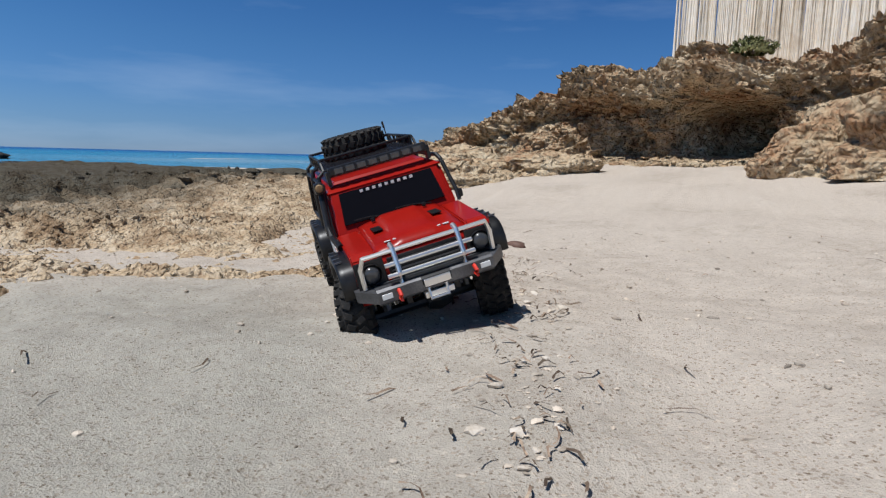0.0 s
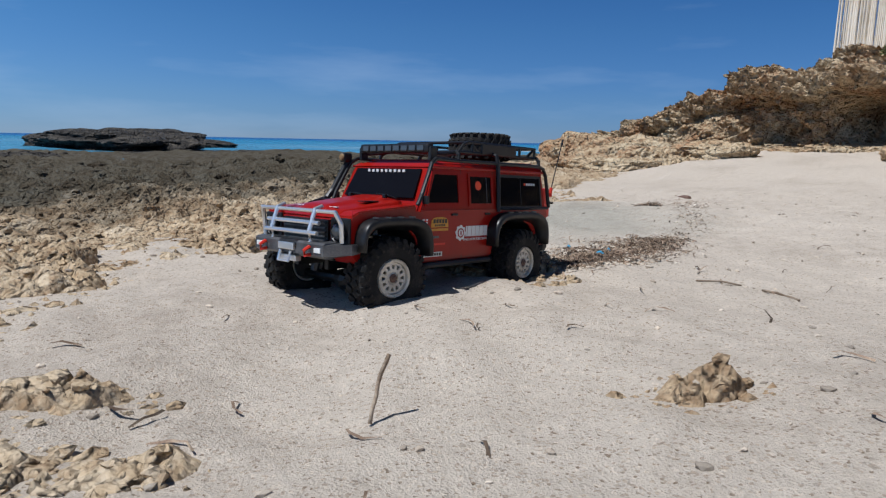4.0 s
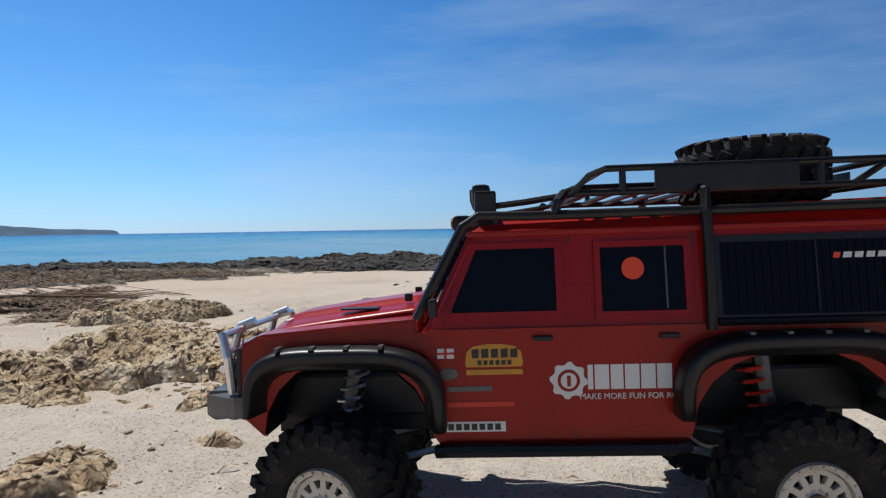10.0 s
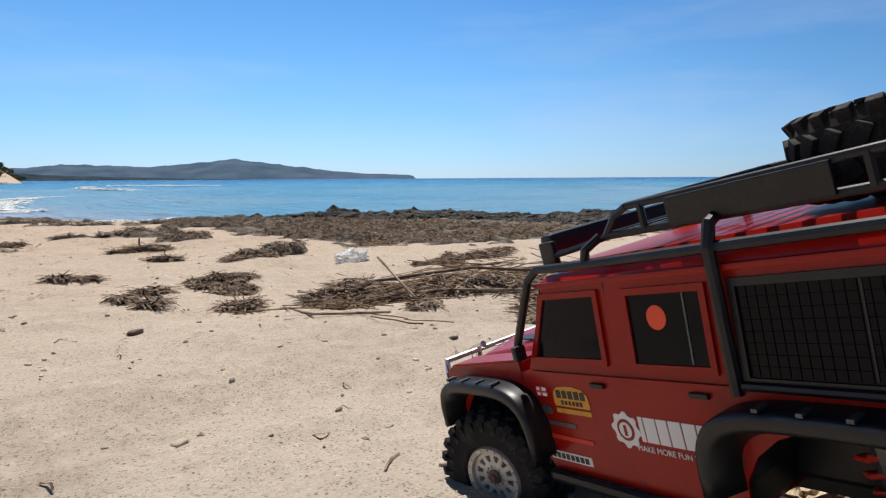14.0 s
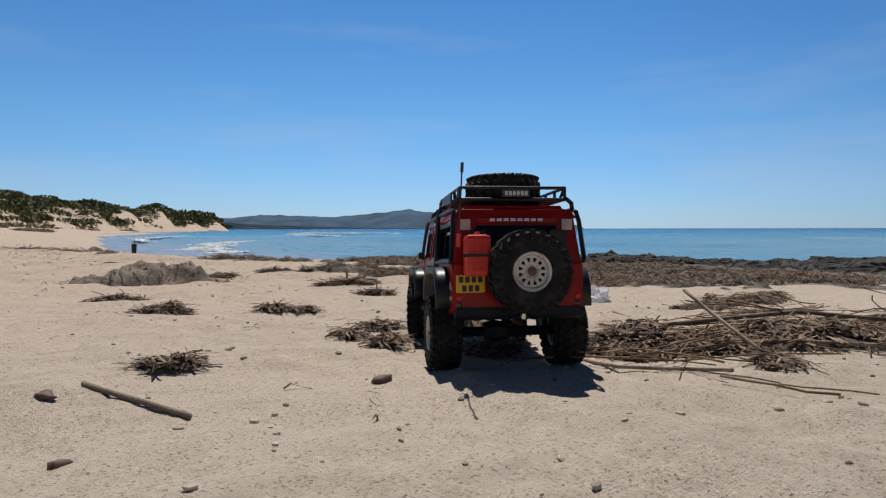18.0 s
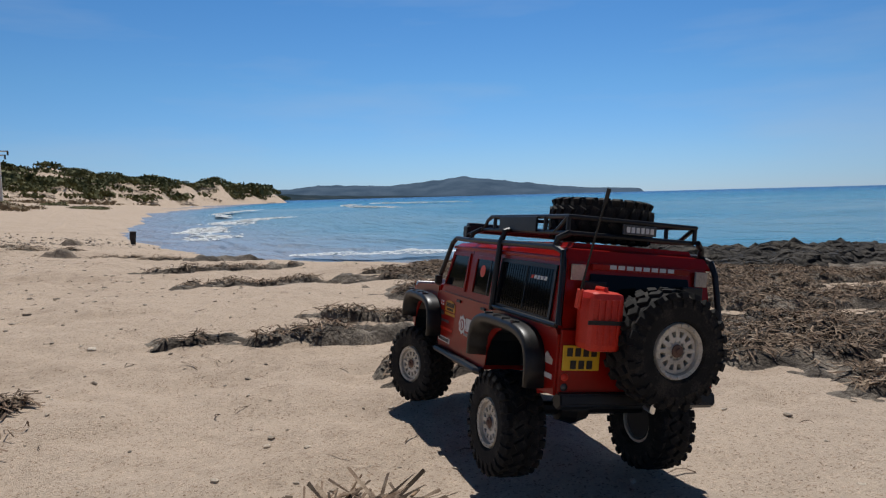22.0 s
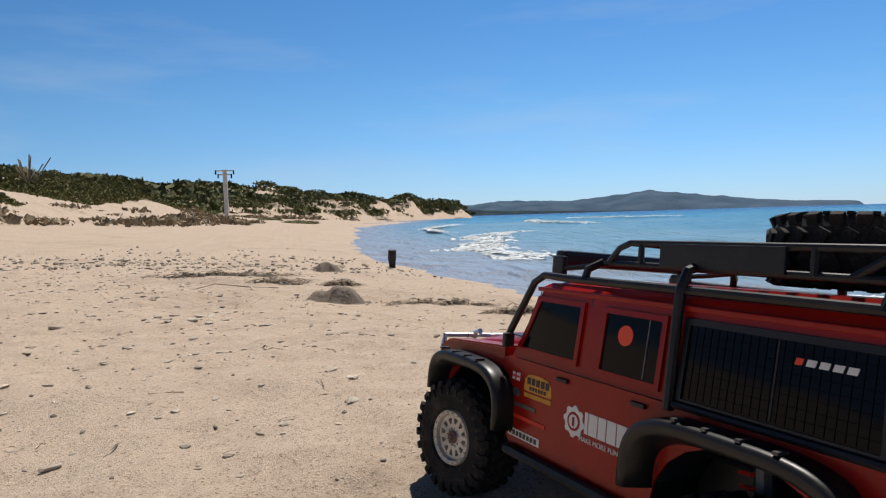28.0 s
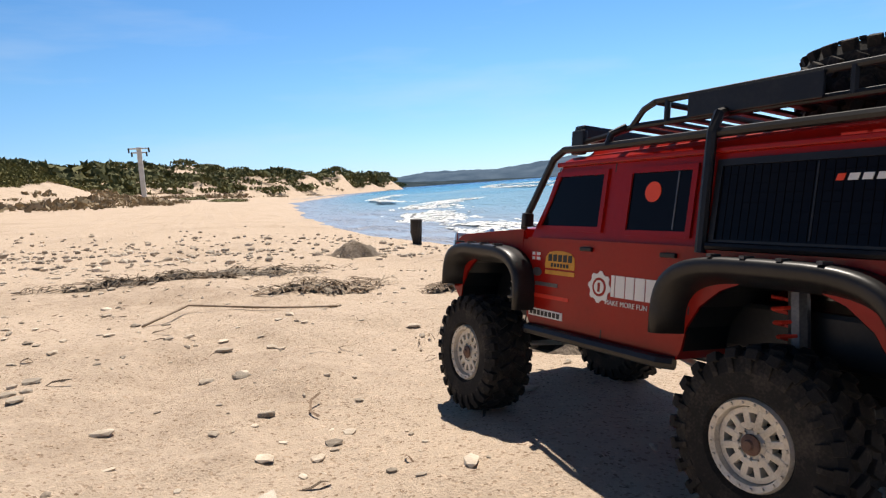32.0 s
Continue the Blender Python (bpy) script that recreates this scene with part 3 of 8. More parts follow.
def ground_z(x, y):
    x, y = np.asarray(x, float), np.asarray(y, float)
    s = x - np.interp(y, SHORE_Y, SHORE_X)
    wet = np.where(s > 0, -0.24 * np.exp(-np.maximum(s, 0) / 1.0), -0.24 - 0.12 * np.minimum(-s, 30))
    z = 0.027 * np.clip(x, -8, 40) - 0.002 * np.clip(y, -12, 6) + wet
    inland = x - np.where(y > -15, 1.2, np.interp(y, SHORE_Y, DUNE_X) + 5.0)
    south = step(-3.0, -9.0, y)
    z = z + south * (0.055 * np.clip(inland, 0, 14))
    foot = dune_foot(y)
    dune = south * (1.35 * step(foot, foot + 6, inland) + 1.2 * step(foot + 5, foot + 32, inland) + 2.0 * step(-45, -110, y) * step(10, 40, inland)) * step(-8, -15, y)
    dune = dune + 2.4 * step(-70, -130, y) * step(foot, foot + 5, inland) * (1 - 0.75 * step(foot + 5, foot + 16, inland))
    z = z + dune * (1 + 0.35 * fbm(x / 9, y / 9, octaves=3, seed=5))
    # the bank that climbs to the outcrop
    z = z + 0.25 * step(2.2, 6.2, y + 0.35 * np.clip(x, -2, 3)) * step(-3.4, -1.0, x) + 0.10 * step(0.3, 2.5, x) * step(-1.5, 1.5, y)
    # scooped-out holes with raised rims
    for cx, cy, r, d in ((-0.105, -1.865, 0.020, 0.024), (-0.03, -1.905, 0.017, 0.022), (-0.045, -1.875, 0.013, 0.014), (-0.30, -0.25, 0.03, 0.012), (0.22, -2.6, 0.03, 0.01), (-0.25, -4.15, 0.03, 0.012), (-0.05, -4.45, 0.025, 0.012)):
        q = ((x - cx) ** 2 + (y - cy) ** 2) / (r * r) * (1 + 0.5 * vnoise(x / 0.02, y / 0.02, seed=8))
        z = z - d * np.exp(-q) + 0.22 * d * np.exp(-(np.sqrt(q) - 1.7) ** 2 * 4)
    # wheel ruts pressed into the sand, with the print of the treads
    lane = np.abs(x - np.interp(-y, RUT_Y, RUT_X))
    rut = np.exp(-((lane - 0.105) / 0.021) ** 2) * step(-5.05, -4.75, y) * (1 - step(-4.15, -3.95, y))
    z = z - rut * (0.0035 + 0.003 * np.sin(y * 175 + 40 * lane)) + 0.003 * np.exp(-((lane - 0.145) / 0.012) ** 2) * step(-5.05, -4.75, y) * (1 - step(-4.15, -3.95, y))
    # soft hollows and footprints
    near = np.exp(-((x + 0.5) / 5.0) ** 2)
    z = z + near * (0.018 * fbm(x / 0.9, y / 0.9, octaves=3, seed=2) + 0.010 * fbm(x / 0.16, y / 0.16, octaves=3, seed=3) + 0.0030 * fbm(x / 0.05, y / 0.05, octaves=3, seed=4))
    return z


# rock patches in the sand: centre, radii, turn, height
PATCHES = ((-0.06, -1.61, 0.25, 0.15, 0.30, 0.024), (0.045, -1.745, 0.115, 0.045, 0.25, 0.075), (-0.06, -1.735, 0.09, 0.05, -0.2, 0.05), (0.055, -1.625, 0.10, 0.055, 0.9, 0.055), (0.00, -1.50, 0.10, 0.05, 0.9, 0.034),
           (-0.14, -1.43, 0.09, 0.04, 0.8, 0.022), (-0.22, -1.75, 0.11, 0.04, 0.1, 0.03),
           (-0.235, -2.02, 0.062, 0.042, 0.2, 0.07), (0.31, -1.085, 0.075, 0.05, 0.7, 0.034), (-0.20, -0.60, 0.20, 0.13, -0.6, 0.05),
           (-0.62, -3.42, 0.46, 0.20, 1.05, 0.085), (-0.34, -3.60, 0.20, 0.13, 1.0, 0.055), (-0.85, -3.20, 0.25, 0.17, 0.4, 0.075), (-1.25, -4.05, 0.32, 0.20, 0.3, 0.08),
           (0.07, -3.52, 0.06, 0.04, 0.2, 0.022), (-0.03, -3.16, 0.09, 0.07, 0.2, 0.03), (-0.98, 1.05, 0.28, 0.06, 0.45, 0.042), (-1.34, 0.92, 0.15, 0.06, 0.2, 0.05))


def nodules(x, y, cell, seed):
    """Rounded knobs with dark clefts between them."""
    u, v = np.asarray(x) / cell, np.asarray(y) / cell
    iu, iv = np.floor(u), np.floor(v)
    best = np.full(u.shape, 9.0)
    for i in (-1, 0, 1):
        for j in (-1, 0, 1):
            du = iu + i + lattice(iu + i, iv + j, iu * 0 + 1, seed) - u
            dv = iv + j + lattice(iu + i, iv + j, iu * 0 + 2, seed) - v
            best = np.minimum(best, du * du + dv * dv)
    return 1 - np.minimum(best, 1.0) * 1.25


def pits(x, y, z, cell, seed):
    """Bulging knobs on a surface in space: 0 in the clefts, 1 on top."""
    u, v, w = np.asarray(x) / cell, np.asarray(y) / cell, np.asarray(z) / cell
    iu, iv, iw = np.floor(u), np.floor(v), np.floor(w)
    best = np.full(u.shape, 9.0)
    for i in (-1, 0, 1):
        for j in (-1, 0, 1):
            for k in (-1, 0, 1):
                a, b, c = iu + i, iv + j, iw + k
                d = (a + lattice(a, b, c, seed) - u) ** 2 + (b + lattice(a, b, c, seed + 1) - v) ** 2 + (c + lattice(a, b, c, seed + 2) - w) ** 2
                best = np.minimum(best, d)
    return np.sqrt(np.clip(1 - 1.3 * best, 0, 1))


def worn(x, y, cell, seed):
    """The pitted relief of sea-worn limestone, in metres about 0: sharp crests, knobs, and holes with crisp rims."""
    wx = x + 0.6 * cell * fbm(x / cell, y / cell, octaves=3, seed=seed + 5)
    wy = y + 0.6 * cell * fbm(y / cell, x / cell, octaves=3, seed=seed + 6)
    a, b = nodules(wx, wy * 1.3, cell, seed), nodules(wx, wy, cell * 0.42, seed + 3)
    crest = fbm(wx / (cell * 0.8), wy / (cell * 0.6), octaves=4, seed=seed + 8, gain=0.62, ridged=True) - 0.6
    hole = step(0.10, 0.42, vnoise(wx / (cell * 0.55), wy / (cell * 0.45), seed=seed + 9)) + 0.6 * step(0.15, 0.40, vnoise(wx / (cell * 0.24), wy / (cell * 0.21), seed=seed + 10))
    return cell * (0.34 * (a - 0.55) + 0.24 * (b - 0.55) + 0.13 * crest - 0.17 * (hole - 0.45))


def patch_z(x, y, p):
    cx, cy, rx, ry, turn, h = p
    wob = 0.42 * fbm(x / 0.10, y / 0.10, octaves=3, seed=11)
    c, s = math.cos(turn), math.sin(turn)
    u, v = ((x - cx) * c + (y - cy) * s) / rx, (-(x - cx) * s + (y - cy) * c) / ry
    d = np.sqrt(u * u + v * v) + wob
    m = 1 - step(0.62, 1.15, d)
    return np.asarray(ground_z(x, y)) - 0.022 + m * (0.016 + 0.42 * h + 0.010 * fbm(x / 0.09, y / 0.09, octaves=2, seed=24) + 0.85 * worn(x, y, 0.042, 21)) - 0.03 * step(1.0, 1.3, d)


REEF_EDGE_Y = np.array([-6, -3.2, -2.8, -2.45, -2.1, -1.93, -1.84, -1.75, -1.65, -1.5, -1.3, -1.0, -0.6, -0.1, 0.3, 0.8, 1.4, 2.0, 3.0, 4.5, 7, 12.0])
REEF_EDGE_X = np.array([-3.1, -2.3, -1.7, -0.75, -0.60, -0.64, -0.42, -0.50, -0.40, -0.44, -0.57, -0.85, -0.75, -0.85, -1.15, -1.25, -1.05, -1.35, -1.5, -1.6, -2.0, -3.0])


def reef_z(x, y):
    """The honeycombed rock shelf between the sand and the sea, north of the bay."""
    x, y = np.asarray(x, float), np.asarray(y, float)
    edge = np.interp(y, REEF_EDGE_Y, REEF_EDGE_X) + 0.10 * fbm(x / 0.3, y / 0.3, octaves=3, seed=31)
    s = edge - x
    hollow = blob(x, y, -1.75, 1.0, 0.75, 0.28, 0.5) * 0.8
    lump = 0.5 + 0.5 * fbm(x / 0.8, y / 0.8, octaves=3, seed=33)
    rise = 0.055 * step(-0.03, 0.10, s) + 0.05 * step(0.3, 2.5, s)
    bare = 0.45 + 0.55 * step(-0.35, 0.25, fbm(x / 0.55, y / 0.4, octaves=3, seed=34))
    near = step(-0.06, 0.10, s) * bare * (0.040 + 0.85 * worn(x, y, 0.085, 35))
    far = step(0.5, 2.0, s) * (0.02 + 0.24 * worn(x, y, 0.5, 37)) * (0.35 + 0.65 * lump)
    far = far + step(0.2, 0.6, s) * (0.01 + (0.40 + 0.24 * step(0.2, 1.2, y)) * worn(x, y, 0.19, 39)) * (0.5 + 0.5 * lump)
    fade = step(-0.3, -9, x)
    z = 0.027 * np.clip(x, -9, 1) - 0.055 + (rise * (0.5 + 0.7 * lump) + near + far) * (1 - hollow)
    out = x - np.interp(y, SHORE_Y, SHORE_X)
    z = z - 0.045 * step(1.3, 3.2, s) * (1 - 0.7 * step(0.2, 1.2, y)) - 0.12 * step(-0.10, -0.3, s) - 0.9 * (1 - step(-1.5, 0.8, out))
    z = z - 0.5 * step(-3.2, -5.0, y) * (1 - fade)
    return z


def rocks_z(x, y):
    z = reef_z(x, y)
    for p in PATCHES:
        inside = (np.abs(x - p[0]) < 1.3 * max(p[2], p[3])) & (np.abs(y - p[1]) < 1.3 * max(p[2], p[3]))
        z = np.where(inside, np.maximum(z, patch_z(x, y, p)), z)
    return z


def top_z(x, y):
    """Sand or rock, whichever lies higher."""
    x, y = np.asarray(x, float), np.asarray(y, float)
    return np.maximum(ground_z(x, y), rocks_z(x, y))


def rest(x, y):
    return float(top_z(np.array([x]), np.array([y]))[0])


# ---- ground, sea, far shore ----
ground = sheet("ground", lines(-3500, -1.6, 0.7, 3500, 0.016, 1.12), lines(-3500, -11.6, 1.8, 3500, 0.0155, 1.12), ground_z, SAND)
tagged(ground, "pale shell sand of a beach with small hollows and tracks", "sand", kind="structure")


def water_z(x, y):
    d = np.hypot(x, y)
    w = 0.030 * fbm(x / 1.6 + y / 6, y / 1.1, octaves=3, seed=51) + 0.05 * np.sin(0.9 * (x * 0.5 - y * 0.25) + 2 * fbm(x / 9, y / 9, octaves=2, seed=52)) * step(4, 25, d)
    return SEA + w * (1 - step(60, 200, d))


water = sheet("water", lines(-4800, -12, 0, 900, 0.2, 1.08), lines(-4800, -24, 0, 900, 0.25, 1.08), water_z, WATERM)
deep_ = np.empty(len(water.data.vertices) * 3)
water.data.vertices.foreach_get("co", deep_)
deep_ = deep_.reshape(-1, 3)
water.data.attributes.new("depth", "FLOAT", "POINT").data.foreach_set("value", np.where(deep_[:, 1] > -8, 4.0, SEA - ground_z(deep_[:, 0], deep_[:, 1])))
tagged(water, "turquoise sea turning deep blue towards the horizon", "sea", kind="structure")


def far_ridge(name, dist, deep, profile, mat, label, seed):
    """A far wooded headland: bearing (degrees left of north) and height angle, as a rounded ridge."""
    yaws = np.array([p[0] for p in profile])
    elev = np.array([p[1] for p in profile])
    n, m = 220, 12
    bear = np.linspace(yaws[0], yaws[-1], n)
    rough = 0.05 * fbm(bear * 1.3, bear * 0, octaves=5, seed=seed)
    h = np.interp(bear, yaws, elev) * (1 + rough)
    bm = bmesh.new()
    rows = []
    for j in range(m):
        k = j / (m - 1)
        up = math.sin(k * math.pi) ** 0.75
        row = []
        for i in range(n):
            a = radians(bear[i])
            d = dist + deep * (k - 0.5) + deep * 0.02 * math.sin(i * 0.17 + j)
            z = dist * math.tan(radians(max(h[i], 0.0))) * up * (1 + 0.02 * math.sin(i * 0.9 + j * 2.3))
            row.append(bm.verts.new((-math.sin(a) * d, math.cos(a) * d, SEA - 1.5 + z)))
        rows.append(row)
    for a, b in zip(rows, rows[1:]):
        for i in range(n - 1):
            bm.faces.new((a[i], a[i + 1], b[i + 1], b[i]))
    bmesh.ops.recalc_face_normals(bm, faces=bm.faces)
    return tagged(put(name, bm, mat, smooth=True), label, "hills", kind="structure")


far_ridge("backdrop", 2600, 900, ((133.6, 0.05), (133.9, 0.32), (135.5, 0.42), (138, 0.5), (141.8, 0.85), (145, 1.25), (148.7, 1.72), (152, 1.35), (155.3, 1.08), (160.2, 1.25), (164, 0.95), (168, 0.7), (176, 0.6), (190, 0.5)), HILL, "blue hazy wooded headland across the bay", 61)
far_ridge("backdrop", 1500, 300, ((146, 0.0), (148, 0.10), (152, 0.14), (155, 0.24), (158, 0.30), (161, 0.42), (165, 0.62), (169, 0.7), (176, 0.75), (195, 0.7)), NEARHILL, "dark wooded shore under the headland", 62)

# ---- the rock shelf and patches ----
reef = sheet("reef", lines(-15, -1.7, -0.35, -0.3, 0.009, 1.024), lines(-5.2, -2.5, 1.7, 13, 0.009, 1.022), reef_z, ROCK, smooth=False)
tagged(reef, "honeycombed tan limestone shelf beside the sand", "rock shelf", kind="structure")
ROCKS = []
for p in PATCHES:
    r = 1.35 * max(p[2], p[3])
    ob = sheet("rock_patch", np.arange(p[0] - r, p[0] + r, 0.0058), np.arange(p[1] - r, p[1] + r, 0.0058), lambda x, y, p=p: patch_z(x, y, p), ROCK, smooth=False)
    tagged(ob, "low tan honeycombed limestone rock rising out of the sand", "rock", "rocks in the sand")
    ROCKS.append(ob)


def lumps(name, at, size, mat, seed, detail, parent, flat=0.75):
    """Rough lumps of rock at the given places, joined into one part."""
    r = np.random.RandomState(seed)
    protos = []
    for k in range(7):
        bm = bmesh.new()
        bmesh.ops.create_icosphere(bm, subdivisions=detail, radius=1)
        q = np.array([v.co[:] for v in bm.verts])
        tri = np.array([[v.index for v in g.verts] for g in bm.faces])
        bm.free()
        d = 1 + 0.42 * fbm(q[:, 0] * 1.3 + k * 9, q[:, 1] * 1.3, q[:, 2] * 1.3, 3, seed + k) - 0.5 * (1 - pits(q[:, 0] + k, q[:, 1], q[:, 2], 0.62, seed + k))
        protos.append(q * d[:, None])
    n, nv = len(at), len(protos[0])
    v = np.stack(protos)[r.randint(0, 7, n)] * (size * r.uniform(0.7, 1.3, n))[:, None, None]
    v = v * np.stack([r.uniform(0.7, 1.3, n), r.uniform(0.6, 1.0, n), flat * r.uniform(0.6, 1.1, n)], -1)[:, None, :]
    t = r.uniform(0, 6.283, n)[:, None]
    x, y = v[..., 0] * np.cos(t) - v[..., 1] * np.sin(t), v[..., 0] * np.sin(t) + v[..., 1] * np.cos(t)
    v = (np.stack([x, y, v[..., 2]], -1) + (at - np.stack([0 * size, 0 * size, 0.35 * size], -1))[:, None, :]).reshape(-1, 3)
    f = (tri[None] + np.arange(n)[:, None, None] * nv).reshape(-1, 3)
    me = bpy.data.meshes.new(name)
    me.from_pydata(v.tolist(), [], f.tolist())
    return tagged(put_mesh(name, me, mat, parent), kind="stuff")


def shelf_places(count, xs, ys, seed, low, high):
    """Places on the rock shelf, in clusters, at a distance from its edge between low and high."""
    r = np.random.RandomState(seed)
    x, y = r.uniform(*xs, count * 8), r.uniform(*ys, count * 8)
    s = np.interp(y, REEF_EDGE_Y, REEF_EDGE_X) - x
    dense = fbm(x / 0.3, y / 0.3, octaves=3, seed=36) + 0.5 * np.exp(-(s / 0.25) ** 2)
    ok = (s > low) & (s < high) & (dense > r.uniform(-0.5, 0.9, len(x))) & (top_z(x, y) > SEA)
    x, y = x[ok][:count], y[ok][:count]
    return np.stack([x, y, top_z(x, y)], -1)


spots = shelf_places(6500, (-2.4, -0.3), (-2.7, 2.0), 71, -0.12, 1.2)
lumps("knob", spots, 0.006 + 0.022 * np.random.RandomState(5).uniform(0, 1, len(spots)) ** 3, ROCK, 72, 1, reef)
spots = shelf_places(4200, (-7, -0.9), (-4, 8), 73, 0.3, 6.0)
lumps("knob", spots, (0.012 + 0.035 * np.random.RandomState(6).uniform(0, 1, len(spots)) ** 2.5) * np.clip(-spots[:, 0] / 2, 0.7, 2.2), ROCK, 74, 1, reef)


for p, ob in zip(PATCHES, ROCKS):
    r = np.random.RandomState(int(abs(p[0] * 900 + p[1] * 70)))
    k = int(3600 * math.pi * p[2] * p[3]) + 10
    t, m = r.uniform(0, 6.283, k), np.sqrt(r.uniform(0, 1, k)) * 0.98
    u, v = p[2] * m * np.cos(t), p[3] * m * np.sin(t)
    x, y = p[0] + u * math.cos(p[4]) - v * math.sin(p[4]), p[1] + u * math.sin(p[4]) + v * math.cos(p[4])
    at = np.stack([x, y, np.maximum(patch_z(x, y, p), ground_z(x, y))], -1)
    lumps("knob", at, 0.004 + 0.010 * r.uniform(0, 1, k) ** 2.5, ROCK, 90, 1, ob)


def dark_reef_z(x, y):
    s = x - np.interp(y, SHORE_Y, SHORE_X)
    band = step(-1.6, 0.4, s) * (1 - step(3.8, 6.0, s + 0.9 * fbm(x / 1.1, y / 1.1, octaves=3, seed=41)))
    band = band * step(-10.6, -9.0, y) * (1 - step(2, 6, y) * 0.3)
    r = 0.5 + 0.5 * fbm(x / 0.9, y / 0.9, octaves=4, seed=42)
    r = 0.75 * r + 0.9 * worn(x, y, 0.6, 43)
    return SEA - 0.25 + band * (0.27 + 0.17 * r) + 0.3 * worn(x, y, 0.22, 44)


dark = sheet("dark_reef", lines(-26, -9, -1.8, -1.5, 0.05, 1.04), lines(-11, -10.4, -3, 16, 0.05, 1.03), dark_reef_z, REEF, smooth=False)
tagged(dark, "dark wave-worn reef rock along the waterline", "reef", kind="structure")

q_ = np.random.RandomState(92)
x_, y_ = q_.uniform(-12, -2, 30000), q_.uniform(-10.4, 4, 30000)
z_ = dark_reef_z(x_, y_)
ok_ = z_ > np.maximum(ground_z(x_, y_), SEA) + 0.03
at_ = np.stack([x_, y_, z_], -1)[ok_][:2600]
lumps("knob", at_, 0.02 + 0.09 * q_.uniform(0, 1, len(at_)) ** 2.5, REEF, 93, 1, dark, 0.6)


def crag(name, cx, cy, rx, ry, h, seed, mat=REEF, detail=5):
    """A boulder of weathered rock, broad at its foot."""
    bm = bmesh.new()
    bmesh.ops.create_icosphere(bm, subdivisions=detail, radius=1)
    co = np.array([v.co[:] for v in bm.verts])
    d = 1 + 0.30 * fbm(co[:, 0] * 1.6, co[:, 1] * 1.6, co[:, 2] * 1.6, 4, seed) + 0.22 * pits(co[:, 0] + seed, co[:, 1], co[:, 2], 0.42, seed + 1) + 0.12 * pits(co[:, 0] + seed, co[:, 1], co[:, 2], 0.16, seed + 4) + 0.06 * pits(co[:, 0] + seed, co[:, 1], co[:, 2], 0.075, seed + 7) - 0.14
    z0 = rest(cx, cy)
    for v, q, k in zip(bm.verts, co, d):
        v.co = (q[0] * k * rx, q[1] * k * ry, max(q[2] * k, -0.25) * h)
    ob = put(name, bm, mat)
    ob.location = (cx, cy, z0 + 0.0)
    return ob


for cx, cy, rx, ry, h, s in ((-44, -8.2, 2.4, 2.0, 1.15, 3), (-45.6, -4.6, 4.2, 2.6, 0.75, 4), (-21, 9.5, 3.2, 2.0, 0.45, 5), (-24, 12, 3.0, 2.4, 0.55, 6)):
    tagged(crag("sea_rock", cx, cy, rx, ry, h, s), "dark jagged rock standing at the water's edge", "sea rock", "dark rocks on the shore").location.z = SEA + 0.05


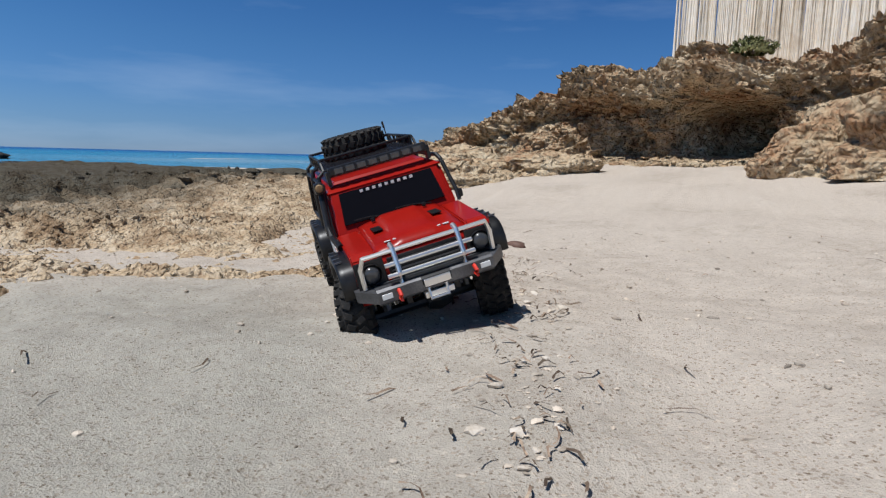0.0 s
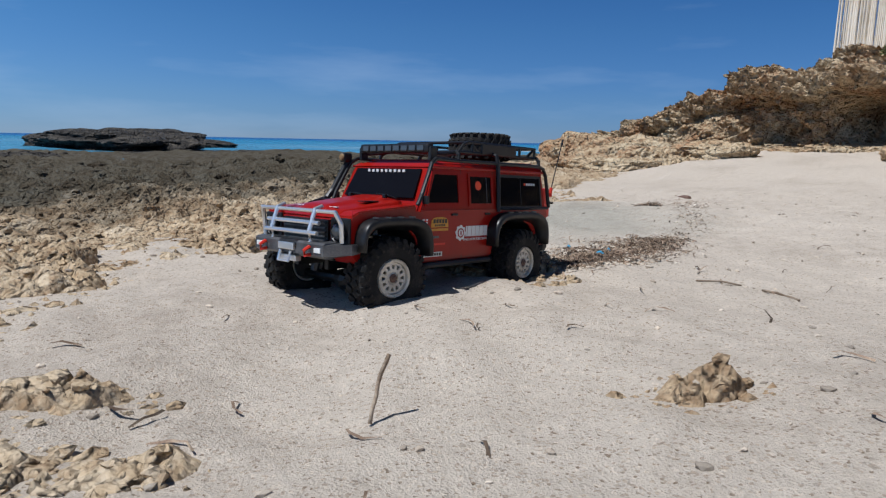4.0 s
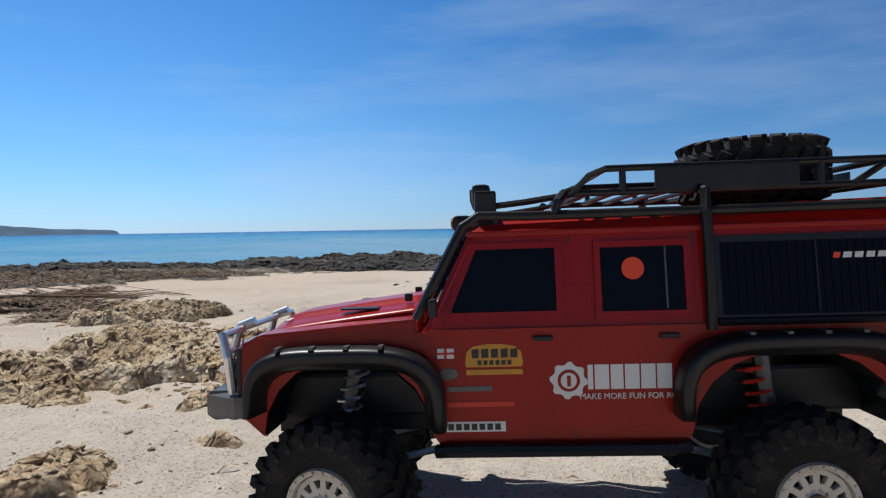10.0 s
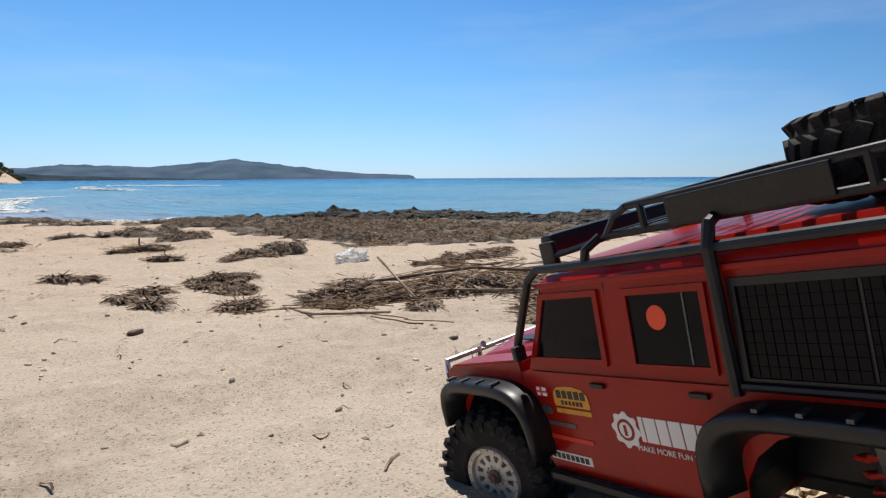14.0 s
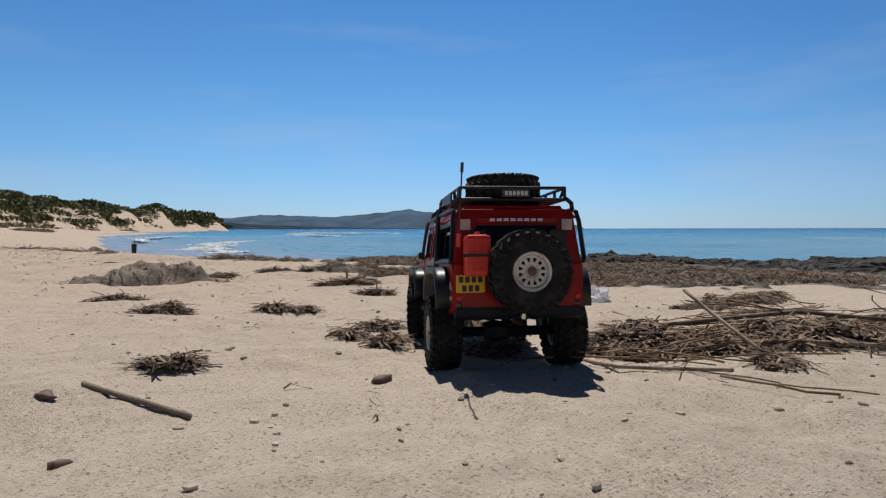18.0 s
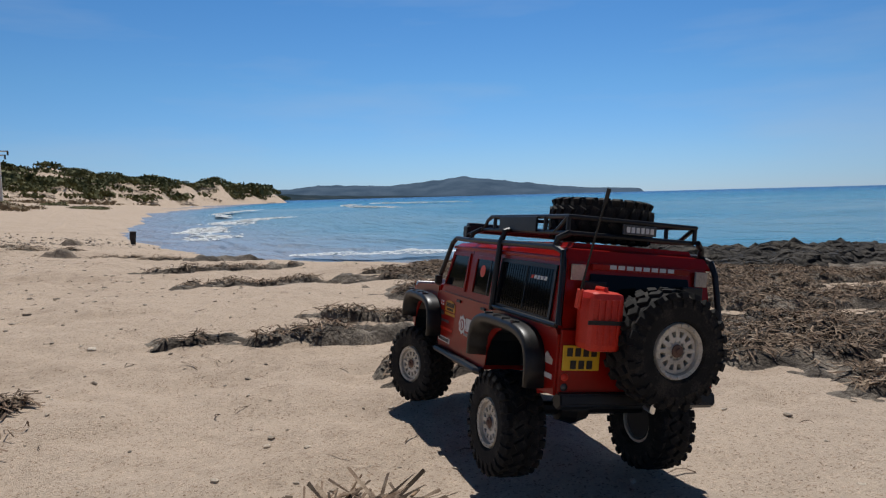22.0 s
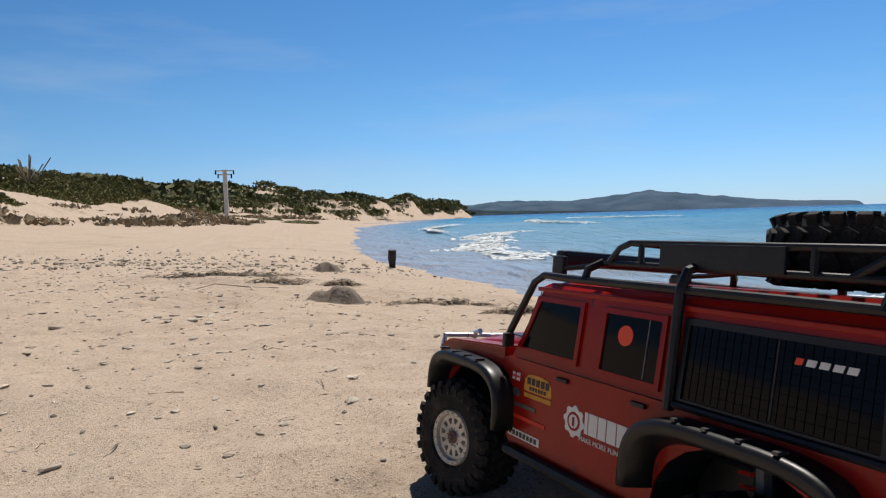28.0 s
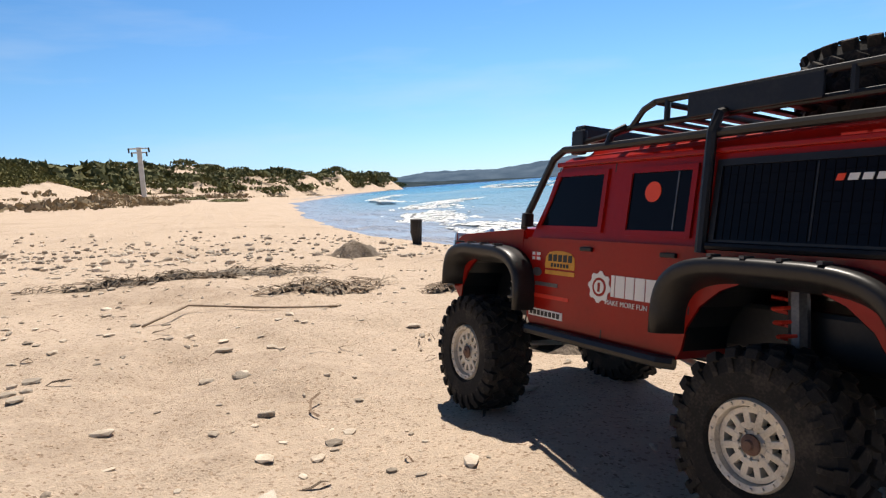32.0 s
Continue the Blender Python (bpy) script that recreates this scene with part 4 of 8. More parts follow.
# ---- the outcrop ----
def outcrop():
    line = [Vector(p) for p in ((-3.9, 7.7, 0), (-3.2, 7.25, 0), (-2.45, 6.75, 0), (-1.5, 6.35, 0), (-0.6, 6.05, 0), (0.1, 5.75, 0), (0.9, 5.25, 0), (1.8, 4.95, 0), (2.8, 4.75, 0), (4.2, 4.3, 0), (6.0, 3.6, 0))]
    tall = (0.38, 0.46, 0.58, 0.88, 0.84, 0.76, 0.84, 0.84, 0.88, 0.92, 0.94)
    prof = ((0.22, -0.35), (0.12, 0.0), (0.0, 0.10), (-0.10, 0.24), (-0.12, 0.40), (-0.08, 0.54), (0.0, 0.66), (0.04, 0.78), (0.0, 0.88), (-0.12, 0.99), (-0.5, 1.05), (-1.1, 1.08), (-2.4, 1.05), (-4.0, 0.9))
    nu, nv = 700, 205
    us, vs = np.linspace(0, len(line) - 1.001, nu), np.linspace(0, len(prof) - 1, nv) 
    px, pz = np.interp(vs, range(len(prof)), [p[0] for p in prof]), np.interp(vs, range(len(prof)), [p[1] for p in prof])
    lx, ly = np.interp(us, range(len(line)), [p.x for p in line]), np.interp(us, range(len(line)), [p.y for p in line])
    ht = np.interp(us, range(len(line)), tall)
    dx, dy = np.gradient(lx), np.gradient(ly)
    ln = np.hypot(dx, dy)
    ox, oy = dy / ln, -dx / ln
    U, V = np.meshgrid(us, vs, indexing="ij")
    cave = 0.5 + 0.9 * np.clip(fbm(us * 0.9, us * 0, octaves=3, seed=72), -0.5, 1)
    out = np.where(px < 0, px[None, :] * np.where(pz[None, :] < 0.5, cave[:, None], 1.0), px[None, :])
    # the great hollow under its brow, and a smaller one beside it
    deep = np.exp(-((lx - 0.02) / 0.32) ** 2) + 0.45 * np.exp(-((lx + 0.95) / 0.40) ** 2)
    out = out - deep[:, None] * 0.70 * (step(0.0, 0.12, pz) * (1 - step(0.45, 0.72, pz)))[None, :] + deep[:, None] * 0.14 * (step(0.6, 0.8, pz) * (1 - step(0.9, 1.0, pz)))[None, :]
    X = lx[:, None] + ox[:, None] * out
    Y = ly[:, None] + oy[:, None] * out
    base = ground_z(lx, ly)
    Z = base[:, None] + ht[:, None] * pz[None, :]
    big = fbm(X / 0.7, Y / 0.7, Z / 0.4, 4, 73)
    W = 0.10 * fbm(X / 0.2, Y / 0.2, Z / 0.2, 3, 74)
    fine = pits(X + W, Y - W, Z * 1.3 + W, 0.26, 75)
    crest = fbm((X + W) / 0.22, Y / 0.22, (Z - W) / 0.13, 4, 76, 0.62, True) - 0.6
    hole = step(0.05, 0.40, vnoise((X + W) / 0.13, Y / 0.13, Z / 0.10, 78)) + 0.6 * step(0.10, 0.35, vnoise((X - W) / 0.055, Y / 0.055, Z / 0.045, 79))
    k = 0.28 * big + 0.10 * fine + 0.070 * crest - 0.055 * hole - 0.02
    k = k * (0.5 + 0.5 * np.clip(ht, 0.4, 1))[:, None]
    X, Y, Z = X + ox[:, None] * k, Y + oy[:, None] * k, Z + 0.6 * k * step(0.5, 1.0, pz)[None, :]
    co = np.stack([X, Y, Z], -1).reshape(-1, 3)
    i = (np.arange(nu - 1)[:, None] * nv + np.arange(nv - 1)[None, :]).ravel()
    me = bpy.data.meshes.new("outcrop")
    me.from_pydata(co.tolist(), [], np.stack([i, i + nv, i + nv + 1, i + 1], -1).tolist())
    root = put_mesh("outcrop", me, CLIFF)
    r = np.random.RandomState(79)
    at = co[r.choice(len(co), 1700, replace=False)]
    lumps("knob", at, 0.014 + 0.035 * r.uniform(0, 1, len(at)) ** 2.5, CLIFF, 80, 1, root, 0.9)
    return tagged(root, "tall weathered tan limestone outcrop with an undercut hollow", "outcrop")


outcrop()
for cx, cy, rx, ry, h, s in ((-2.3, 5.6, 0.55, 0.35, 0.32, 12), (-1.75, 4.9, 0.4, 0.3, 0.18, 13), (-2.9, 6.2, 0.6, 0.4, 0.35, 14), (0.72, 4.72, 0.42, 0.30, 0.30, 18), (1.30, 4.40, 0.62, 0.36, 0.40, 15), (2.35, 4.05, 0.85, 0.45, 0.52, 16), (0.95, 4.25, 0.30, 0.16, 0.12, 19), (-2.05, 4.55, 0.5, 0.28, 0.12, 20), (-1.2, 5.2, 0.35, 0.2, 0.13, 17)):
    tagged(crag("boulder", cx, cy, rx, ry, h, s, CLIFF), "rough tan limestone boulder at the foot of the outcrop", "boulder", "boulders under the outcrop")


# ---- reed screen on the outcrop ----
def reed_screen(x0, y0, x1, y1, h, mat, label, seed, zb):
    rnd = random.Random(seed)
    root = new("reed_screen")
    n = int(math.hypot(x1 - x0, y1 - y0) / 0.0055)
    bm = bmesh.new()
    for i in range(n):
        k = (i + rnd.random() * 0.6) / n
        x, y = x0 + (x1 - x0) * k, y0 + (y1 - y0) * k + rnd.uniform(-0.01, 0.01)
        hh = h * rnd.uniform(0.92, 1.06)
        tube(bm, ((x, y, zb), (x + rnd.uniform(-.012, .012), y, zb + hh * 0.5), (x + rnd.uniform(-.02, .02), y, zb + hh)), rnd.uniform(0.006, 0.010), 5)
    part("reeds", bm, mat, root)
    for z in (0.4, 1.2, 2.0):
        bm = bmesh.new()
        tube(bm, ((x0, y0 + 0.03, zb + z), (x1, y1 + 0.03, zb + z)), 0.012, 6)
        part("rail", bm, POST_WOOD, root)
    return tagged(root, label, "reed screen")


reed_screen(-0.42, 6.75, 1.64, 6.42, 2.4, REED, "tall screen of bleached upright reeds on the rocks", 5, 1.0)
reed_screen(1.66, 6.44, 2.18, 6.85, 2.4, THATCH, "brown weathered reed screen on the rocks", 6, 1.05)


def thatch_parasol(x, y, z, r, h):
    """A beach parasol of dry thatch: a pole under a shaggy cone of straws."""
    rnd = random.Random(41)
    root = new("thatch_parasol")
    root.location = (x, y, z)
    bm = bmesh.new()
    tube(bm, ((0, 0, -0.9), (0.01, 0, h)), 0.03, 8)
    part("pole", bm, POST_WOOD, root)
    bm = bmesh.new()
    for _ in range(620):
        a, k, q = rnd.uniform(0, 6.283), rnd.uniform(0.0, 0.6), rnd.uniform(0.9, 1.08)
        end = min(1.0, k + rnd.uniform(0.4, 0.6)) * q
        pts = [(r * t * math.cos(a), r * t * math.sin(a), h * (1 - 0.35 * t - 0.65 * t ** 3) + rnd.uniform(-0.01, 0.015)) for t in (k, (k + end) / 2, end)]
        tube(bm, pts, rnd.uniform(0.005, 0.010), 4)
    part("thatch", bm, STRAW, root)
    return tagged(root, "shaggy straw beach parasol behind the rocks", "parasol")


thatch_parasol(2.56, 6.9, 1.52, 0.44, 0.48)


# ---- plants ----
def leafy(name, rx, ry, h, count, seed, mat=LEAF, leaf=0.06, flat=0.0):
    """A low shrub: short stems and a dome of many small leaves with an uneven outline."""
    rnd = np.random.RandomState(seed)
    root = new(name)
    bm = bmesh.new()
    for _ in range(7):
        a, k = rnd.uniform(0, 6.28), rnd.uniform(0.3, 0.8)
        tube(bm, ((0, 0, 0), (k * rx * math.cos(a) * 0.5, k * ry * math.sin(a) * 0.5, h * 0.4), (k * rx * math.cos(a), k * ry * math.sin(a), h * 0.7)), 0.02 * h + 0.004, 5)
    part("stem", bm, TWIG, root)
    d = rnd.normal(size=(count, 3))
    d /= np.linalg.norm(d, axis=1)[:, None]
    d[:, 2] = np.abs(d[:, 2])
    r = rnd.uniform(0.55, 1.0, count) ** 0.5 * (1 + 0.28 * fbm(d[:, 0] * 2.2, d[:, 1] * 2.2, d[:, 2] * 2.2, 3, seed))
    c = d * r[:, None] * np.array([rx, ry, h])
    u = rnd.normal(size=(count, 3))
    u /= np.linalg.norm(u, axis=1)[:, None]
    w = np.cross(d, u)
    w /= np.linalg.norm(w, axis=1)[:, None] + 1e-9
    s = leaf * rnd.uniform(0.6, 1.4, (count, 1))
    v = np.stack([c - u * s, c + w * s * 0.45, c + u * s, c - w * s * 0.45], 1).reshape(-1, 3)
    me = bpy.data.meshes.new("crown")
    me.from_pydata(v.tolist(), [], np.arange(count * 4).reshape(-1, 4).tolist())
    put_mesh("crown", me, mat, root)
    return root


def place(ob, x, y, z=None, turn=0.0, s=1.0):
    ob.location = (x, y, rest(x, y) if z is None else z)
    ob.rotation_euler = (0, 0, turn)
    ob.scale = (s, s, s)
    return ob


bush = tagged(place(leafy("bush", 0.17, 0.13, 0.13, 900, 3, leaf=0.02), 0.24, 5.85, 1.12), "small dark green bush on top of the rocks", "bush")


# ---- beach litter ----
def stone_mesh(name, seed, flat=0.55, mat=STONE):
    bm = bmesh.new()
    bmesh.ops.create_icosphere(bm, subdivisions=2, radius=1)
    co = np.array([v.co[:] for v in bm.verts])
    d = 1 + 0.46 * fbm(co[:, 0] * 1.2 + seed, co[:, 1] * 1.2, co[:, 2] * 1.2, 3, seed)
    # a worn shard: long, with a flattened top and bottom
    for v, q, k in zip(bm.verts, co, d):
        v.co = (q[0] * k * 1.12, q[1] * k * 0.66, max(-0.62, min(0.62, q[2] * k)) * flat * 1.25)
    me = bpy.data.meshes.new(name)
    bm.to_mesh(me)
    bm.free()
    me.polygons.foreach_set("use_smooth", [True] * len(me.polygons))
    me.materials.append(mat)
    return me


def lay(me, name, x, y, s, turn, label, category, group=""):
    ob = new(name, me)
    ob.location = (x, y, rest(x, y) + 0.08 * s)
    ob.rotation_euler = (0.15 * math.sin(turn * 3), 0.15 * math.cos(turn * 5), turn)
    ob.scale = (s, s, s)
    return tagged(ob, label, category, group)


PEBBLES = [stone_mesh("stone", 100 + i, 0.36) for i in range(6)]
WHITES = [stone_mesh("stone", 120 + i, 0.24, SHELL) for i in range(3)]
BROWNS = [stone_mesh("stone", 130 + i, 0.55, BROWN) for i in range(2)]
STONES = ((0.02, 1.00, .014), (-0.21, 2.35, .018), (0.28, 1.26, .010), (-0.07, -3.36, .014), (-0.36, -4.11, .013), (-0.31, -3.98, .015), (-0.43, -3.89, .010), (-0.74, -4.33, .024),
          (-0.55, -4.22, .013), (-0.98, -4.24, .020), (-0.18, -4.26, .022), (-0.64, -5.32, .024), (-0.56, -6.55, .022), (-0.57, -6.23, .017), (-0.72, -6.40, .014),
          (-0.75, -7.75, .018), (-0.97, -7.55, .022), (-0.82, -8.08, .024), (-0.40, -8.44, .020), (-1.04, -8.85, .022), (-0.79, -7.94, .017), (-1.12, -8.00, .016), (-0.74, -10.22, .020),
          (-0.28, -10.28, .020), (-0.02, -10.66, .034), (-0.60, -9.30, .016), (-0.55, -10.14, .018), (-0.53, -9.71, .012), (-0.40, -11.24, .022), (-0.42, -11.10, .018), (-0.17, -11.89, .030), (-0.27, -2.93, .010), (-0.18, -2.91, .012))
rnd = random.Random(9)
for i, (x, y, s) in enumerate(STONES):
    s = s * 0.5
    lay(PEBBLES[i % 6], "stone", x, y, s, rnd.uniform(0, 6), "small flat grey-brown beach stone half sunk in sand", "stone", "stones on the sand")
for x, y, s in ((-0.37, -10.88, .017), (-0.40, -10.89, .015), (-0.37, -10.69, .018), (-0.42, -10.66, .014), (-0.58, -10.63, .014), (-0.60, -10.64, .010), (-0.76, -4.15, .022)):
    lay(WHITES[int(s * 1000) % 3], "stone", x, y, s, rnd.uniform(0, 6), "smooth pale whitish beach stone lying on the sand", "stone", "pale stones on the sand")
for x, y, s in ((-0.55, 1.98, .045), (-0.61, -5.27, .022), (0.01, -4.92, .017), (0.01, -4.71, .014), (-0.40, -4.87, .024)):
    lay(BROWNS[int(s * 1000) % 2], "stone", x, y, s * 0.7, rnd.uniform(0, 6), "dark brown rounded lump lying on the sand", "stone", "brown lumps on the sand")
lay(stone_mesh("stone", 127, 0.26, SHELL), "stone", 0.20, -3.478, 0.033, -0.69, "flat whitish beach stone lying on the sand", "stone", "pale stones on the sand")
lay(stone_mesh("brick_bit", 141, 0.4, ORANGE), "brick_bit", -0.12, -3.86, 0.016, 0.3, "worn orange brick fragment lying on the sand", "brick fragment")


def stick(name, pts, r, label, mat=TWIG):
    """A driftwood stick through (x, y, lift) points, lying on the sand."""
    root = bmesh.new()
    p = [(x, y, rest(x, y) + r * 0.7 + dz) for x, y, dz in pts]
    fine = []
    for a, b in zip(p, p[1:]):
        for k in range(3):
            t = k / 3
            fine.append((a[0] + (b[0] - a[0]) * t + rnd.uniform(-.4, .4) * r, a[1] + (b[1] - a[1]) * t + rnd.uniform(-.4, .4) * r, a[2] + (b[2] - a[2]) * t + rnd.uniform(-.2, .3) * r))
    tube(root, fine + [p[-1]], r, 6)
    return tagged(put(name, root, mat, smooth=True), label, "stick", "driftwood sticks")


stick("driftwood", ((-0.03, -4.945, 0), (-0.09, -4.87, 0.002), (-0.12, -4.80, 0)), 0.0034, "short brown driftwood stick lying on the sand")
stick("driftwood", ((0.10, -1.30, 0), (0.095, -1.285, 0.03), (0.10, -1.275, 0.055)), 0.002, "thin dead stem standing up from the sand")
stick("driftwood", ((-0.45, -2.50, 0), (-0.62, -2.44, 0.01), (-0.78, -2.42, 0.02)), 0.018, "thick bleached driftwood branch lying on the sand", STRAW)
stick("driftwood", ((0.02, -2.32, 0.0), (-0.06, -2.28, 0.012), (-0.12, -2.25, 0.02)), 0.003, "pale straw stem on the sand", STRAW)
stick("driftwood", ((-0.77, -4.90, 0), (-0.72, -4.72, 0.006), (-0.86, -4.62, 0)), 0.003, "curved brown root lying on the sand")
stick("driftwood", ((0.259, -0.455, 0), (0.29, -0.52, 0.003), (0.328, -0.554, 0)), 0.0022, "bent grey twig lying on the sand")
stick("driftwood", ((0.145, -0.451, 0), (0.18, -0.42, 0.003), (0.214, -0.402, 0)), 0.0018, "thin grey twig lying on the sand")
stick("driftwood", ((-0.48, -8.70, 0), (-0.52, -8.66, 0.008), (-0.62, -8.70, 0)), 0.004, "curved brown root lying on the sand")
stick("driftwood", ((-0.26, -11.62, 0), (-0.33, -11.73, 0.012), (-0.50, -11.70, 0.004), (-0.60, -11.66, 0)), 0.0022, "forked grey driftwood branch on the sand")
stick("driftwood", ((-0.88, -4.85, 0.0), (-1.10, -4.66, 0.01), (-1.33, -4.52, 0.01)), 0.004, "long brown stick lying on the sand")
stick("driftwood", ((-1.00, -4.93, 0.02), (-1.35, -4.78, 0.04), (-1.75, -4.60, 0.02)), 0.005, "long brown stick lying on the seagrass heap")
stick("driftwood", ((-0.95, -4.62, 0.01), (-0.97, -4.70, 0.05), (-0.99, -4.80, 0.10)), 0.003, "forked dead stem standing in the heap")
stick("driftwood", ((-1.11, -6.44, 0.0), (-1.105, -6.445, 0.03), (-1.11, -6.45, 0.06)), 0.004, "short upright stub in a twig heap")


def island_vary(mat, lo, hi):
    """Lets each loose piece of a joined mesh have its own lightness."""
    n, l = mat.node_tree.nodes, mat.node_tree.links
    b = n["Principled BSDF"]
    src = b.inputs["Base Color"].links[0].from_socket
    g, mr, h = n.new("ShaderNodeNewGeometry"), n.new("ShaderNodeMapRange"), n.new("ShaderNodeHueSaturation")
    mr.inputs["To Min"].default_value, mr.inputs["To Max"].default_value = lo, hi
    l.new(g.outputs["Random Per Island"], mr.inputs["Value"])
    l.new(mr.outputs["Result"], h.inputs["Value"])
    l.new(src, h.inputs["Color"])
    l.new(h.outputs["Color"], b.inputs["Base Color"])
    return mat


BLADE = island_vary(material("dead_leaf_blade", (0.17, 0.12, 0.085), 0.85, vary=((0.09, 0.058, 0.038), (0.29, 0.225, 0.16)), scale=40, spec=0.2), 0.3, 1.9)
STEM = material("dry_reddish_stem", (0.24, 0.155, 0.095), 0.85, vary=((0.12, 0.07, 0.04), (0.36, 0.26, 0.17)), scale=30, spec=0.2, object_random=0.6)


def strands(count, pos, long, wide, seed, lift):
    """Curved ribbons: pos gives each one's middle (x, y) and its height over the support."""
    r = np.random.RandomState(seed)
    c = pos(r, count)
    a = r.uniform(0, 6.283, count)
    bend = r.uniform(-1.2, 1.2, count)
    L = long * r.uniform(0.4, 1.5, count)
    W = wide * r.uniform(0.6, 1.5, count)
    tilt = r.normal(0, 0.22, count)
    rows = []
    for k in (-1, -0.33, 0.33, 1):
        ang = a + bend * k * 0.5
        x, y = c[:, 0] + np.cos(ang) * L * k * 0.5, c[:, 1] + np.sin(ang) * L * k * 0.5
        z = c[:, 2] + np.maximum(tilt * L * k * 0.5, -0.6 * c[:, 3]) + lift * (1 - k * k) * r.uniform(0, 1, count)
        nx, ny = -np.sin(ang) * W, np.cos(ang) * W
        up = W * r.uniform(-0.8, 0.8, count)
        rows += [np.stack([x + nx, y + ny, z + up], -1), np.stack([x - nx, y - ny, z - up], -1)]
    v = np.stack(rows, 1).reshape(-1, 3)
    b = np.arange(count)[:, None] * 8
    f = np.concatenate([b + np.array([[2 * k, 2 * k + 1, 2 * k + 3, 2 * k + 2]]) for k in range(3)], 0)
    return v, f


def heap(name, cx, cy, rx, ry, h, turn, count, seed, label, mat=WEED, smat=STRAW, long=0.05, wide=0.0016, category="seagrass heap", group="seagrass heaps", rough=0.0):
    """Dry seagrass washed into a heap: a matted mass with loose blades on it."""
    root = new(name)
    c, s = math.cos(turn), math.sin(turn)
    r = 1.25 * max(rx, ry)
    base = rest(cx, cy)

    def hz(x, y):
        u, v = ((x - cx) * c + (y - cy) * s) / rx, (-(x - cx) * s + (y - cy) * c) / ry
        d = np.sqrt(u * u + v * v) + 0.30 * fbm(x / (0.7 * ry + 0.02), y / (0.7 * ry + 0.02), octaves=3, seed=seed)
        m = 1 - step(0.25, 1.05, d)
        return ground_z(x, y) - 0.012 + (h + 0.012) * m * (0.8 + 0.22 * fbm(x / 0.05, y / 0.05, octaves=3, seed=seed + 1)) + rough * m * worn(x, y, 0.09, seed + 2)

    n = max(16, min(90, int(2 * r / (0.009 if rough else 0.012))))
    sheet("mass", np.linspace(cx - r, cx + r, n), np.linspace(cy - r, cy + r, n), hz, mat, root)

    def pos(q, k):
        t, m = q.uniform(0, 6.283, k), np.sqrt(q.uniform(0, 1, k)) * 1.02
        u, v = m * np.cos(t) * rx, m * np.sin(t) * ry
        x, y = cx + u * c - v * s, cy + u * s + v * c
        z = np.maximum(hz(x, y), ground_z(x, y)) + 0.003
        return np.stack([x, y, z, z - ground_z(x, y)], -1)

    v, f = strands(count, pos, long, wide, seed, 0.012)
    me = bpy.data.meshes.new("blades")
    me.from_pydata(v.tolist(), [], f.tolist())
    tagged(put_mesh("seagrass", me, smat, root), kind="stuff")
    return tagged(root, label, category, group)


MOUND = material("damp_brown_earth", (0.24, 0.195, 0.155), 0.95, vary=((0.11, 0.085, 0.06), (0.30, 0.25, 0.19)), scale=9, bump=0.9, bump_scale=45, dist=0.012, spec=0.2)
DRY = "heap of dry brown seagrass and twigs on the sand"
for x, y, rx, ry, h, t, n, tw in ((-0.28, -5.78, .075, .045, .030, 0.3, 160, 0), (-0.24, -6.23, .10, .035, .014, 0.2, 80, 0), (-0.59, -5.74, .10, .035, .020, 0.1, 110, 0), (-1.12, -6.47, .15, .085, .035, 0.2, 420, 1),
                                  (-0.92, -5.44, .17, .075, .045, 0.35, 260, 0), (-1.35, -5.92, .22, .09, .045, 0.3, 260, 0), (-1.22, -4.72, .36, .10, .040, -0.3, 520, 1), (-0.97, -4.90, .12, .08, .05, 0.2, 330, 1), (-0.84, -5.24, .10, .05, .03, .5, 160, 0),
                                  (-1.05, -6.10, .07, .03, .018, 0.3, 90, 1), (-0.72, -5.02, .07, .04, .02, 0.3, 100, 1), (-0.55, -5.12, .06, .03, .014, 0.9, 70, 0), (-0.63, -5.30, .06, .05, .022, 0.2, 110, 0), (-0.52, -5.22, .05, .03, .016, 1.0, 60, 0),
                                  (-1.25, -4.40, .30, .10, .035, 0.5, 420, 1), (-0.80, -7.12, .09, .05, .018, .3, 90, 0), (-2.2, -5.35, .30, .10, .04, 0.3, 260, 0), (-1.80, -5.30, .22, .07, .035, .2, 220, 0), (-0.15, -5.05, .05, .03, .012, .4, 50, 0), (-0.95, -4.60, .05, .03, .01, .4, 40, 0), (-0.42, 0.98, .04, .02, .008, .5, 30, 0)):
    if y < -5:
        rx, ry = rx * 0.78, ry * 0.72
    heap("seagrass_heap", x, y, rx * 1.08, ry * 1.08, h * 0.55, t, int(n * 2.4), int(abs(x * 991 + y * 77)), DRY, smat=BLADE, long=0.085 if tw else 0.06, wide=0.0017 if tw else 0.0014)
heap("earth_mound", -0.49, -6.86, .42, .12, .070, 0.30, 150, 401, "long eroded brown mound of sand and old seagrass", MOUND, BLADE, 0.04, 0.0013, "mound", "mounds on the beach", 0.45)
heap("earth_mound", -0.84, -11.27, .215, .095, .060, -0.26, 24, 402, "rounded dark brown mound on the sand", MOUND, TWIG, 0.02, 0.0010, "mound", "mounds on the beach")
heap("earth_mound", -0.88, -12.85, .14, .085, .06, -0.2, 16, 403, "rounded dark brown mound on the sand", MOUND, TWIG, 0.02, 0.0010, "mound", "mounds on the beach")
